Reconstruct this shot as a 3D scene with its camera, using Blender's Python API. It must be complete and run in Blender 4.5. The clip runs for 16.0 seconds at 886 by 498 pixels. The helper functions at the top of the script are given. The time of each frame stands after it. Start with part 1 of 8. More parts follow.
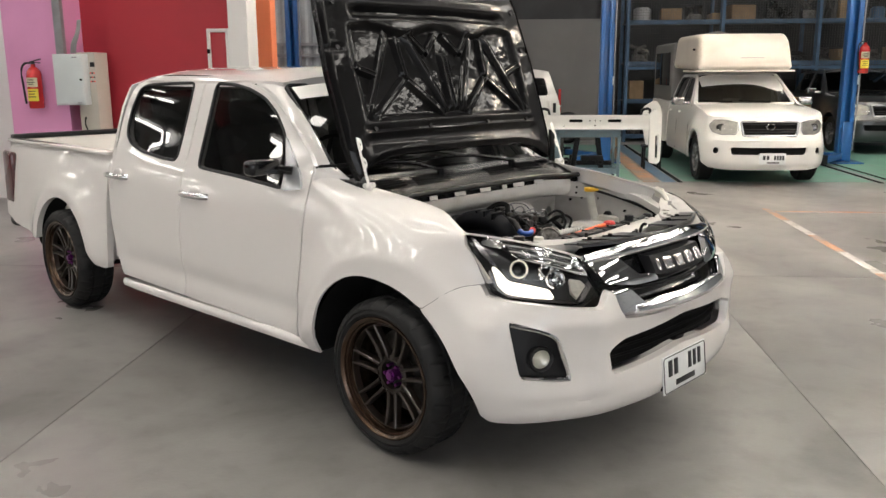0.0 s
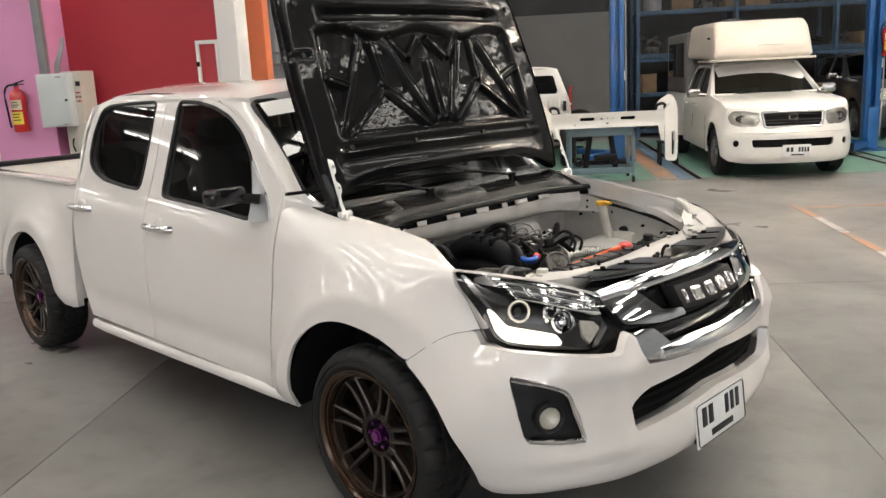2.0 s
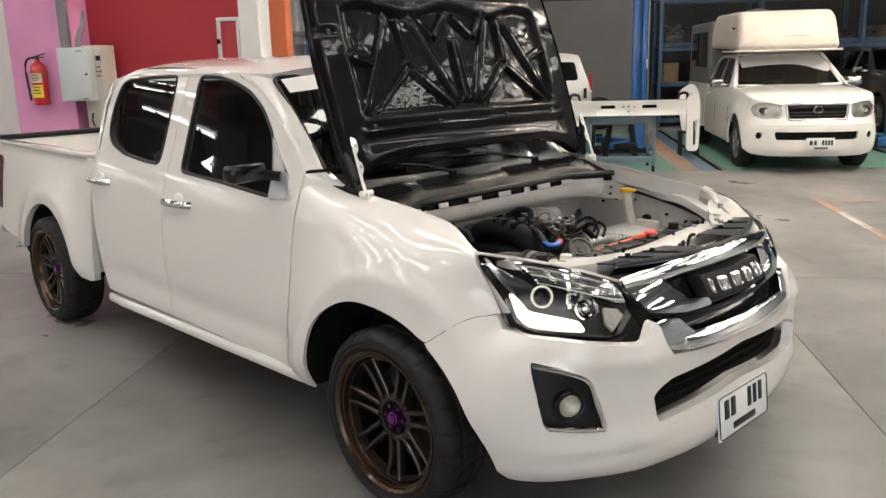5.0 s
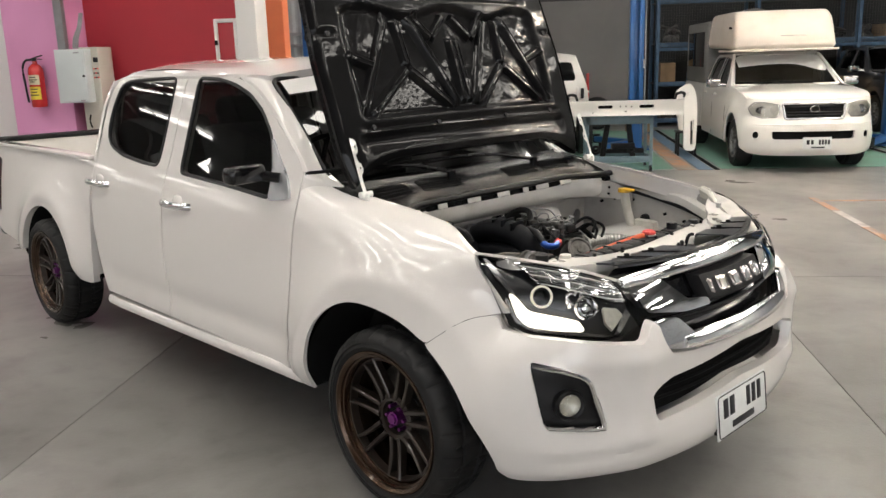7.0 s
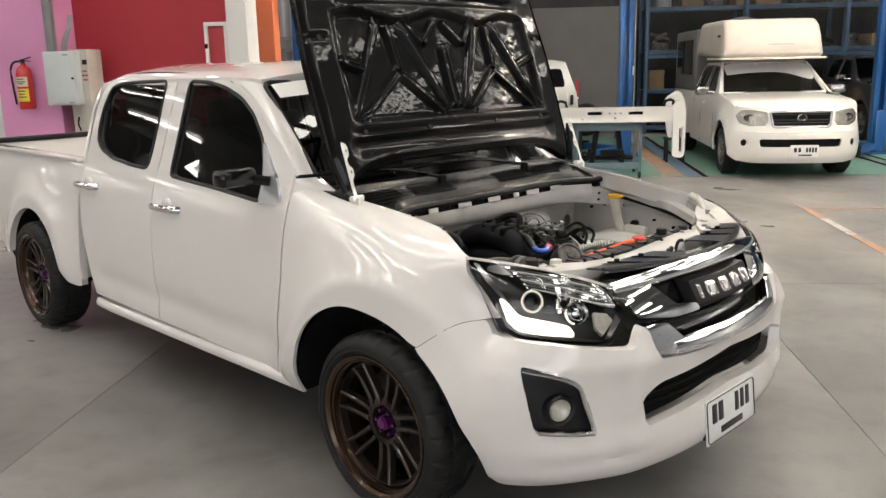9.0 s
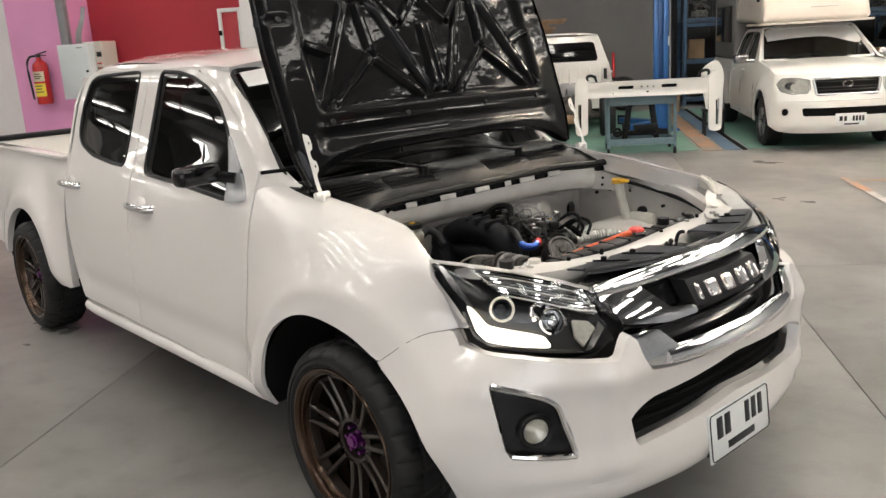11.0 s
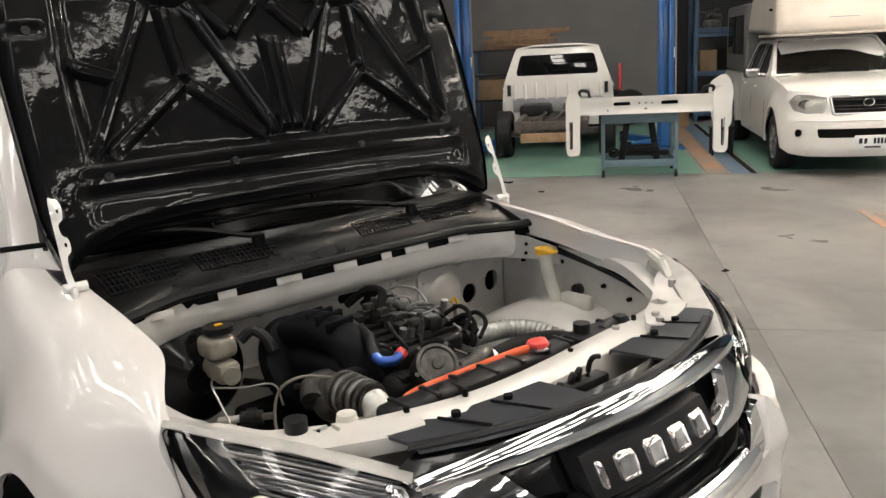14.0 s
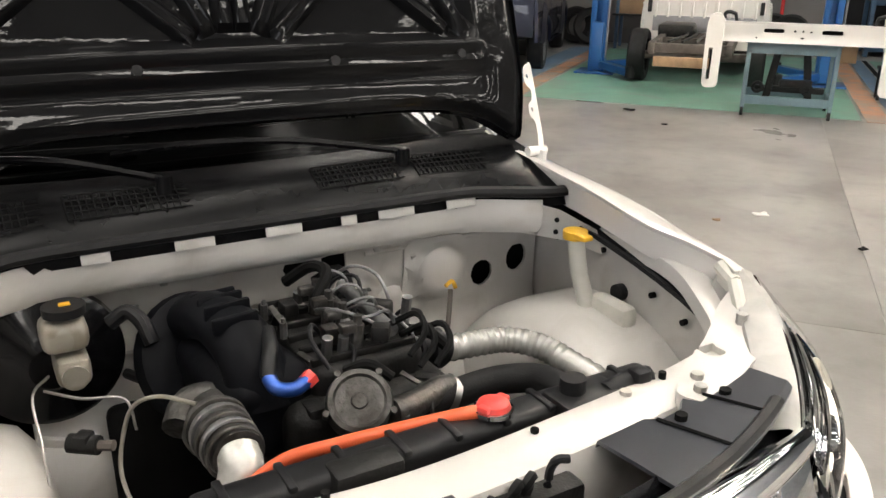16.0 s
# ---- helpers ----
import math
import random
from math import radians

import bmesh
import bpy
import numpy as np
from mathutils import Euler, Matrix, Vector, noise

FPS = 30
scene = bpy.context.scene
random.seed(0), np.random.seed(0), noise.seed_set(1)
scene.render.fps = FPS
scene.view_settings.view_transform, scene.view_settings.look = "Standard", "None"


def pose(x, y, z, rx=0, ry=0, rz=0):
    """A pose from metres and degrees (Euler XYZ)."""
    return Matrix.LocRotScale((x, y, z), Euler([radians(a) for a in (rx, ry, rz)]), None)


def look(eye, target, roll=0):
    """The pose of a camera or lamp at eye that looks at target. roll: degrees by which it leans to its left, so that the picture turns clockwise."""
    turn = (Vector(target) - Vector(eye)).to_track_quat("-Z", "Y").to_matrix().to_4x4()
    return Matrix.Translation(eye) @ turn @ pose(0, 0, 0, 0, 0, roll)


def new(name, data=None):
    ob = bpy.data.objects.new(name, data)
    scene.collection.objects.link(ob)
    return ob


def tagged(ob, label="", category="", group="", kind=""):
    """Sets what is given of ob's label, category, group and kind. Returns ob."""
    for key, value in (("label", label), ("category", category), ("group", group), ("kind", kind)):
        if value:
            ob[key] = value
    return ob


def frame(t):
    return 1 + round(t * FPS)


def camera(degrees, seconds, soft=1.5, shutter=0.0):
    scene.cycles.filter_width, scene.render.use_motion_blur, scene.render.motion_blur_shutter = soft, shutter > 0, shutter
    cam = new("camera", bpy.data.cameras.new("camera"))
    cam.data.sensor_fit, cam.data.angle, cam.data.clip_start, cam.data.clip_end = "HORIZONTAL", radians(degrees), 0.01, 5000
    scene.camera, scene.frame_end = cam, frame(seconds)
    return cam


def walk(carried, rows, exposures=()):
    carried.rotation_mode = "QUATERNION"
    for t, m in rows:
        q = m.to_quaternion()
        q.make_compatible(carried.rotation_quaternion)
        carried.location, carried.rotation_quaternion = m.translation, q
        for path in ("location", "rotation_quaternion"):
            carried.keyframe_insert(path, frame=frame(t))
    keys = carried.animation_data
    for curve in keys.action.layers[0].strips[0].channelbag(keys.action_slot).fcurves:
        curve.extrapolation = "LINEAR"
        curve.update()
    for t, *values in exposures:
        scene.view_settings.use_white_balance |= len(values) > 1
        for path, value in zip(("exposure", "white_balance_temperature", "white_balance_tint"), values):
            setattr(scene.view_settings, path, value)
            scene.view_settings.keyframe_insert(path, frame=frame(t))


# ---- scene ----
cam = camera(56.1, 16.0)
PATH = [
    (0, (2.319, -2.928, 1.494), (0.966, -1.517, 1.075), -0.3),
    (0.5, (2.308, -2.809, 1.502), (0.934, -1.414, 1.098), -0.2),
    (1, (2.285, -2.648, 1.52), (0.864, -1.301, 1.114), -0.4),
    (1.5, (2.196, -2.552, 1.503), (0.762, -1.227, 1.069), -1.6),
    (2, (2.058, -2.503, 1.511), (0.673, -1.122, 1.095), -2.9),
    (2.5, (2.036, -2.486, 1.499), (0.674, -1.078, 1.091), -2.6),
    (3, (2.037, -2.501, 1.492), (0.654, -1.121, 1.063), -1.4),
    (3.5, (2.017, -2.495, 1.49), (0.608, -1.148, 1.043), -1.3),
    (6, (2.009, -2.498, 1.493), (0.612, -1.14, 1.042), -1.7),
    (6.5, (2.008, -2.504, 1.493), (0.614, -1.144, 1.04), -1.7),
    (7, (2.012, -2.507, 1.495), (0.612, -1.15, 1.047), -1.7),
    (7.5, (2.012, -2.511, 1.495), (0.609, -1.158, 1.049), -1.6),
    (8, (2.014, -2.514, 1.495), (0.613, -1.156, 1.053), -1.3),
    (8.5, (2.014, -2.518, 1.495), (0.621, -1.151, 1.056), -1.1),
    (9, (2.009, -2.514, 1.493), (0.627, -1.136, 1.057), -1.2),
    (9.5, (2.0, -2.477, 1.495), (0.642, -1.078, 1.049), -1.7),
    (11.8, (1.935, -1.917, 1.483), (0.442, -0.689, 0.97), -4.5),
    (12, (1.908, -1.858, 1.502), (0.429, -0.622, 0.97), -4.5),
    (12.5, (1.918, -1.659, 1.505), (0.391, -0.477, 0.985), -2.4),
    (12.8, (1.918, -1.558, 1.478), (0.358, -0.369, 1.085), -0.9),
    (13, (1.912, -1.503, 1.482), (0.341, -0.331, 1.081), -1.6),
    (13.5, (1.776, -1.349, 1.471), (0.228, -0.166, 1.015), -1.5),
    (14, (1.621, -1.191, 1.499), (0.134, 0.064, 1.036), -3.0),
    (14.5, (1.593, -1.004, 1.491), (0.064, 0.184, 0.988), -0.7),
    (15, (1.542, -0.78, 1.477), (-0.052, 0.28, 0.9), 0.6),
    (15.5, (1.382, -0.64, 1.467), (-0.21, 0.391, 0.831), 1.4),
    (16, (1.272, -0.51, 1.461), (-0.347, 0.457, 0.795), 0.9),
]
walk(cam, [(t, look(eye, target, roll)) for t, eye, target, roll in PATH], [(0, 0.19), (9.5, 0.21), (13.0, 0.15), (14.0, 0.08), (15.0, 0.27), (16.0, 0.53)])

# ---- light ----
# The hall is turned against the pickup: its own axes are A (along the row of bays) and B (into the bays).
HALL = radians(39.0)
A_AXIS = Vector((math.cos(HALL), math.sin(HALL), 0))
B_AXIS = Vector((-math.sin(HALL), math.cos(HALL), 0))


def hall(a, b, z=0.0, turn=0.0):
    """The pose of a thing at hall coordinates, facing along the hall's axes, turned by degrees."""
    p = A_AXIS * a + B_AXIS * b
    return pose(p.x, p.y, z, 0, 0, 39.0 + turn)


world = bpy.data.worlds.new("world")
scene.world = world
world.use_nodes = True
sky = world.node_tree.nodes.new("ShaderNodeTexSky")
sky.sky_type = "NISHITA"
sky.sun_disc = False
sky.sun_elevation = radians(55)
sky.sun_rotation = radians(200)
back = world.node_tree.nodes["Background"]
world.node_tree.links.new(sky.outputs["Color"], back.inputs["Color"])
back.inputs["Strength"].default_value = 0.1

sun = new("sun", bpy.data.lights.new("sun", "SUN"))
sun.data.energy = 2.5
sun.data.angle = radians(0.5)
sun.data.color = (1.0, 0.95, 0.88)
sun.matrix_world = pose(0, 0, 30, 35, 0, 200)


def area_light(name, m, sx, sy, watts, colour=(1, 1, 1)):
    la = bpy.data.lights.new(name, "AREA")
    la.shape, la.size, la.size_y, la.energy, la.color = "RECTANGLE", sx, sy, watts, colour
    ob = new(name, la)
    ob.matrix_world = m
    return ob


ROOF_Z = 6.2
# translucent sheets in the roof, which light the hall
SKYLIGHTS = [(a, b) for b in (-4.2, 1.2, 6.4) for a in np.arange(-19.2, 12.5, 2.4)]
SKYLIGHTS += [(a, -9.6) for a in np.arange(3.6, 12.5, 2.4)]
SKYLIGHTS += [(a, b) for b in (1.2, 6.4, 11.6) for a in np.arange(-43.2, -20.0, 2.4)]
# next two lines: extra rows added only to brighten bay floor and racks
SKYLIGHTS += [(a, b) for b in (3.8, 9.0, 12.4) for a in np.arange(1.2, 12.5, 2.4)]
SKYLIGHTS += [(a, 5.0) for a in np.arange(0.0, 12.5, 1.2)]
SKYLIGHTS += [(a, -1.5) for a in np.arange(-9.6, 7.5, 1.8)]
# lamp added as daylight through an assumed open front, out of view
area_light("assumed_gate_light", hall(0.0, -12.9, 2.3) @ pose(0, 0, 0, 90, 0, 0), 12.0, 4.2, 70, (1.0, 0.97, 0.93))

# ---- tools ----
def link(name, me, parent=None, mats=()):
    ob = new(name, me)
    for m in mats:
        me.materials.append(m)
    if parent is not None:
        ob.parent = parent
    return ob


def part(name, bm, material, parent=None, label="", smooth=True, angle=35):
    """Links a bmesh as one mesh object under a thing or a part."""
    bmesh.ops.remove_doubles(bm, verts=bm.verts, dist=1e-5)
    bmesh.ops.recalc_face_normals(bm, faces=bm.faces)
    if smooth:
        lim = radians(angle)
        for f in bm.faces:
            f.smooth = True
        for e in bm.edges:
            if len(e.link_faces) == 2 and e.calc_face_angle(0) > lim:
                e.smooth = False
    me = bpy.data.meshes.new(name)
    bm.to_mesh(me)
    bm.free()
    ob = link(name, me, parent, (material,))
    if label:
        ob["label"] = label
    return ob


def thing(name, m, label, category, group="", kind=""):
    ob = new(name)
    ob.empty_display_size = 0.1
    ob.matrix_world = m
    return tagged(ob, label, category, group, kind)


def box(bm, centre, size, bevel=0.0, rot=(0, 0, 0), segs=2):
    m = pose(*centre, *rot) @ Matrix.Diagonal((*size, 1))
    got = bmesh.ops.create_cube(bm, size=1.0, matrix=m)
    if bevel:
        edges = {e for v in got["verts"] for e in v.link_edges}
        bmesh.ops.bevel(bm, geom=list(edges), offset=bevel, segments=segs, affect="EDGES", profile=0.5)
    return bm


def rod(bm, a, b, r, n=12, r2=None, caps=True):
    a, b = Vector(a), Vector(b)
    d = b - a
    m = Matrix.Translation((a + b) / 2) @ d.to_track_quat("Z", "Y").to_matrix().to_4x4()
    bmesh.ops.create_cone(bm, cap_ends=caps, segments=n, radius1=r, radius2=r if r2 is None else r2, depth=d.length, matrix=m)
    return bm


def ball(bm, c, r, n=12, scale=(1, 1, 1)):
    bmesh.ops.create_uvsphere(bm, u_segments=n, v_segments=max(6, n // 2), radius=r, matrix=Matrix.Translation(c) @ Matrix.Diagonal((*scale, 1)))
    return bm


def curve(points, n):
    """A smooth line through the points, n steps a span."""
    p = [Vector(q) for q in points]
    p = [2 * p[0] - p[1]] + p + [2 * p[-1] - p[-2]]
    out = []
    for i in range(1, len(p) - 2):
        for k in range(n):
            t = k / n
            out.append(0.5 * (2 * p[i] + (p[i + 1] - p[i - 1]) * t + (2 * p[i - 1] - 5 * p[i] + 4 * p[i + 1] - p[i + 2]) * t * t
                              + (3 * p[i] - p[i - 1] - 3 * p[i + 1] + p[i + 2]) * t ** 3))
    return out + [p[-2]]


def tube(bm, points, r, n=10, smooth=5, ribs=0.0, closed=False, flat=1.0):
    """A hose along a smooth line. ribs: depth of rings round it; r may be a function of 0..1."""
    line = curve(points, smooth) if smooth else [Vector(q) for q in points]
    up = Vector((0, 0, 1))
    rings = []
    for i, q in enumerate(line):
        if closed:
            d = (line[(i + 1) % len(line)] - line[i - 1]).normalized()
        else:
            d = (line[min(i + 1, len(line) - 1)] - line[max(i - 1, 0)]).normalized()
        side = d.cross(up)
        if side.length < 0.05:
            side = d.cross(Vector((0, 1, 0)))
        side.normalize()
        top = side.cross(d)
        rr = r(i / (len(line) - 1)) if callable(r) else r
        rr = rr + (ribs if i % 2 else 0)
        rings.append([bm.verts.new(q + side * math.cos(a) * rr + top * math.sin(a) * rr * flat) for a in [2 * math.pi * k / n for k in range(n)]])
    for i in range(len(rings) - (0 if closed else 1)):
        s, e = rings[i], rings[(i + 1) % len(rings)]
        for k in range(n):
            bm.faces.new((s[k], s[(k + 1) % n], e[(k + 1) % n], e[k]))
    if not closed:
        bm.faces.new(rings[0])
        bm.faces.new(rings[-1])
    return bm


def lathe(bm, profile, axis_m=None, n=32, closed=False):
    """Turns a profile of (radius, height) round z, then lays it by the pose."""
    m = axis_m or Matrix()
    rings = []
    for r, h in profile:
        if r < 1e-6:
            rings.append([bm.verts.new(m @ Vector((0, 0, h)))] * n)
        else:
            rings.append([bm.verts.new(m @ Vector((r * math.cos(2 * math.pi * k / n), r * math.sin(2 * math.pi * k / n), h))) for k in range(n)])
    pairs = list(zip(rings, rings[1:] + ([rings[0]] if closed else [])))
    for s, e in pairs[: len(rings) if closed else len(rings) - 1]:
        for k in range(n):
            q = []
            for v in (s[k], s[(k + 1) % n], e[(k + 1) % n], e[k]):
                if v not in q:
                    q.append(v)
            if len(q) > 2:
                bm.faces.new(q)
    return bm


def inside(poly, x, y):
    hit = False
    n = len(poly)
    for i in range(n):
        x1, y1 = poly[i]
        x2, y2 = poly[i - 1]
        if (y1 > y) != (y2 > y) and x < (x2 - x1) * (y - y1) / (y2 - y1) + x1:
            hit = not hit
    return hit


def nearest(polys, u, v):
    best, where = 1e9, (u, v)
    for seg in polys:
        d = seg[:, 2:] - seg[:, :2]
        w = np.array((u, v)) - seg[:, :2]
        t = np.clip((w * d).sum(1) / np.maximum((d * d).sum(1), 1e-12), 0, 1)
        q = seg[:, :2] + d * t[:, None]
        r = ((q - (u, v)) ** 2).sum(1)
        k = int(r.argmin())
        if r[k] < best:
            best, where = r[k], (float(q[k, 0]), float(q[k, 1]))
    return math.sqrt(best), where


def panel(surface, outline, holes=(), step=0.02, thick=0.0, inward=None, bm=None):
    """A sheet cut to an outline with holes in it, laid over surface(u, v). thick: turned-in edge along inward(u, v)."""
    bm = bm or bmesh.new()
    rings = [list(outline)] + [list(h) for h in holes]
    segs = [np.array([(*r[i - 1], *r[i]) for i in range(len(r))], float) for r in rings]
    us, vs = [p[0] for p in outline], [p[1] for p in outline]
    nu = max(2, math.ceil((max(us) - min(us)) / step))
    nv = max(2, math.ceil((max(vs) - min(vs)) / step))
    du, dv = (max(us) - min(us)) / nu, (max(vs) - min(vs)) / nv
    grid, snapped = {}, {}
    for i in range(-1, nu + 2):
        for j in range(-1, nv + 2):
            u, v = min(us) + du * i, min(vs) + dv * j
            d, w = nearest(segs, u, v)
            snapped[i, j] = d < 0.52 * max(du, dv)
            grid[i, j] = w if snapped[i, j] else (u, v)
    made = {}

    def vert(k):
        key = (round(grid[k][0], 5), round(grid[k][1], 5))
        if key not in made:
            made[key] = bm.verts.new(surface(*grid[k]))
        return made[key]

    def keep(ks):
        u = sum(grid[k][0] for k in ks) / len(ks)
        v = sum(grid[k][1] for k in ks) / len(ks)
        return inside(rings[0], u, v) and not any(inside(r, u, v) for r in rings[1:])

    for i in range(-1, nu + 1):
        for j in range(-1, nv + 1):
            q = [(i, j), (i + 1, j), (i + 1, j + 1), (i, j + 1)]
            s = [snapped[k] for k in q]
            if not any(s):
                tries = [q] if keep(q) else []
            else:
                if s[0] + s[2] >= s[1] + s[3]:
                    tries = [t for t in ([q[0], q[1], q[2]], [q[0], q[2], q[3]]) if keep(t)]
                else:
                    tries = [t for t in ([q[0], q[1], q[3]], [q[1], q[2], q[3]]) if keep(t)]
            for t in tries:
                vv = []
                for k in t:
                    w = vert(k)
                    if w not in vv:
                        vv.append(w)
                if len(vv) > 2 and bm.faces.get(vv) is None:
                    bm.faces.new(vv)
    if thick:
        edges = [e for e in bm.edges if len(e.link_faces) == 1]
        got = bmesh.ops.extrude_edge_only(bm, edges=edges)
        for v in got["geom"]:
            if isinstance(v, bmesh.types.BMVert):
                v.co += (inward(v.co) if callable(inward) else Vector(inward)) * thick
    return bm


def rounded(points, r=0.03, n=4):
    """A closed outline with its corners rounded."""
    out = []
    k = len(points)
    for i in range(k):
        p, a, b = Vector(points[i]), Vector(points[i - 1]), Vector(points[(i + 1) % k])
        da, db = a - p, b - p
        s = min(r, da.length * 0.45, db.length * 0.45)
        p0, p1 = p + da.normalized() * s, p + db.normalized() * s
        for j in range(n + 1):
            t = j / n
            q = p0 * (1 - t) ** 2 + p * 2 * t * (1 - t) + p1 * t * t
            out.append((q.x, q.y))
    return out


def smooth_line(points, n=6):
    return [(q.x, q.y) for q in curve([(x, y, 0) for x, y in points], n)]


def mirrored(bm):
    """Turns a part for the right-hand side into the one for the left."""
    for v in bm.verts:
        v.co.y = -v.co.y
    bmesh.ops.reverse_faces(bm, faces=bm.faces)
    return bm


def both(name, make, material, parent, label=""):
    return [part(name, make(), material, parent, label), part(name, mirrored(make()), material, parent, label)]


def letters(text, m, size, material, name, parent=None, depth=0.004):
    cu = bpy.data.curves.new(name, "FONT")
    cu.body, cu.size, cu.extrude, cu.align_x, cu.align_y = text, size, depth, "CENTER", "CENTER"
    tmp = bpy.data.objects.new(name, cu)
    scene.collection.objects.link(tmp)
    me = bpy.data.meshes.new_from_object(tmp.evaluated_get(bpy.context.evaluated_depsgraph_get()))
    bpy.data.objects.remove(tmp)
    ob = link(name, me, parent, (material,))
    ob.matrix_local = m
    return ob

# ---- materials ----
def material(name, colour, rough=0.5, metal=0.0, coat=0.0, vary=0.0, scale=8.0, grain=0.0, grain_scale=200.0, rough_vary=0.0,
             stain=None, stain_scale=1.5, stain_cut=(0.5, 0.7), specular=0.5, random=0.0, coat_rough=0.03, relief=0.0, relief_scale=3.0):
    """A surface with its colour varied at two scales, stains of another colour, and fine relief."""
    m = bpy.data.materials.new(name)
    m.use_nodes = True
    nt = m.node_tree
    b = nt.nodes["Principled BSDF"]
    b.inputs["Roughness"].default_value = rough
    b.inputs["Metallic"].default_value = metal
    b.inputs["Coat Weight"].default_value = coat
    b.inputs["Coat Roughness"].default_value = coat_rough
    b.inputs["Specular IOR Level"].default_value = specular
    co = nt.nodes.new("ShaderNodeTexCoord")
    last = None

    def tex(sc, detail=4.0, dist=0.0):
        n = nt.nodes.new("ShaderNodeTexNoise")
        n.inputs["Scale"].default_value, n.inputs["Detail"].default_value, n.inputs["Distortion"].default_value = sc, detail, dist
        nt.links.new(co.outputs["Object"], n.inputs["Vector"])
        return n.outputs["Fac"]

    def mix(kind, fac, a, c):
        n = nt.nodes.new("ShaderNodeMix")
        n.data_type, n.blend_type = "RGBA", kind
        for sock, v in ((n.inputs[0], fac), (n.inputs[6], a), (n.inputs[7], c)):
            if isinstance(v, bpy.types.NodeSocket):
                nt.links.new(v, sock)
            else:
                sock.default_value = v if not isinstance(v, tuple) else (*v[:3], 1)
        return n.outputs[2]

    def ramp(fac, lo, hi, a=0.0, c=1.0):
        n = nt.nodes.new("ShaderNodeMapRange")
        n.inputs["From Min"].default_value, n.inputs["From Max"].default_value = lo, hi
        n.inputs["To Min"].default_value, n.inputs["To Max"].default_value = a, c
        nt.links.new(fac, n.inputs["Value"])
        return n.outputs["Result"]

    last = tuple(colour)
    if vary:
        dark = tuple(c * (1 - vary) for c in colour)
        light = tuple(min(1, c * (1 + vary)) for c in colour)
        last = mix("MIX", ramp(tex(scale, 6.0, 0.4), 0.3, 0.7), dark, light)
    if stain:
        last = mix("MIX", ramp(tex(stain_scale, 8.0, 0.8), *stain_cut), last, tuple(stain))
    if random:
        info = nt.nodes.new("ShaderNodeObjectInfo")
        last = mix("MULTIPLY", random, last, ramp(info.outputs["Random"], 0, 1, 0.4, 1.3))
    if isinstance(last, bpy.types.NodeSocket):
        nt.links.new(last, b.inputs["Base Color"])
    else:
        b.inputs["Base Color"].default_value = (*last[:3], 1)
    if rough_vary:
        nt.links.new(ramp(tex(scale * 0.7, 5.0), 0.3, 0.7, max(0, rough - rough_vary), min(1, rough + rough_vary)), b.inputs["Roughness"])
    if grain or relief:
        bump = nt.nodes.new("ShaderNodeBump")
        bump.inputs["Strength"].default_value = 1.0
        bump.inputs["Distance"].default_value = grain or relief
        nt.links.new(tex(grain_scale if grain else relief_scale, 3.0), bump.inputs["Height"])
        if grain and relief:
            b2 = nt.nodes.new("ShaderNodeBump")
            b2.inputs["Distance"].default_value = relief
            nt.links.new(tex(relief_scale, 2.0), b2.inputs["Height"])
            nt.links.new(b2.outputs["Normal"], bump.inputs["Normal"])
        nt.links.new(bump.outputs["Normal"], b.inputs["Normal"])
    return m


def glow(name, colour, strength):
    m = bpy.data.materials.new(name)
    m.use_nodes = True
    b = m.node_tree.nodes["Principled BSDF"]
    b.inputs["Base Color"].default_value = (*colour, 1)
    b.inputs["Emission Color"].default_value = (*colour, 1)
    b.inputs["Emission Strength"].default_value = strength
    return m


def pane_glass(name, tint, rough=0.0, ior=1.5):
    """Thin glass: see-through with a tint, and mirror-like at a slant."""
    m = bpy.data.materials.new(name)
    m.use_nodes = True
    nt = m.node_tree
    nt.nodes.remove(nt.nodes["Principled BSDF"])
    out = nt.nodes["Material Output"]
    tr = nt.nodes.new("ShaderNodeBsdfTransparent")
    tr.inputs["Color"].default_value = (*tint, 1)
    gl = nt.nodes.new("ShaderNodeBsdfGlossy")
    gl.inputs["Roughness"].default_value = rough
    fr = nt.nodes.new("ShaderNodeFresnel")
    fr.inputs["IOR"].default_value = ior
    mx = nt.nodes.new("ShaderNodeMixShader")
    nt.links.new(fr.outputs["Fac"], mx.inputs["Fac"])
    nt.links.new(tr.outputs["BSDF"], mx.inputs[1])
    nt.links.new(gl.outputs["BSDF"], mx.inputs[2])
    nt.links.new(mx.outputs["Shader"], out.inputs["Surface"])
    return m


M = {}
M["pearl"] = material("pearl_white_paint", (0.76, 0.725, 0.695), 0.42, 0.0, 1.0, vary=0.012, scale=3.0, specular=0.25, coat_rough=0.035)
M["pearl"].node_tree.nodes["Principled BSDF"].inputs["Coat IOR"].default_value = 1.56
M["bay_paint"] = material("dusty_white_paint", (0.60, 0.578, 0.548), 0.36, 0.0, 0.45, vary=0.05, scale=7.0, stain=(0.44, 0.41, 0.365), stain_scale=6.0, stain_cut=(0.55, 0.85), coat_rough=0.12)
M["van_paint"] = material("van_white_paint", (0.78, 0.76, 0.72), 0.3, 0.0, 0.8, vary=0.02, scale=2.0, stain=(0.6, 0.57, 0.5), stain_scale=1.2, stain_cut=(0.6, 0.9))
M["canopy"] = material("cream_fibreglass", (0.64, 0.575, 0.505), 0.4, 0.0, 0.3, vary=0.05, scale=3.0, stain=(0.52, 0.46, 0.38), stain_cut=(0.55, 0.85))
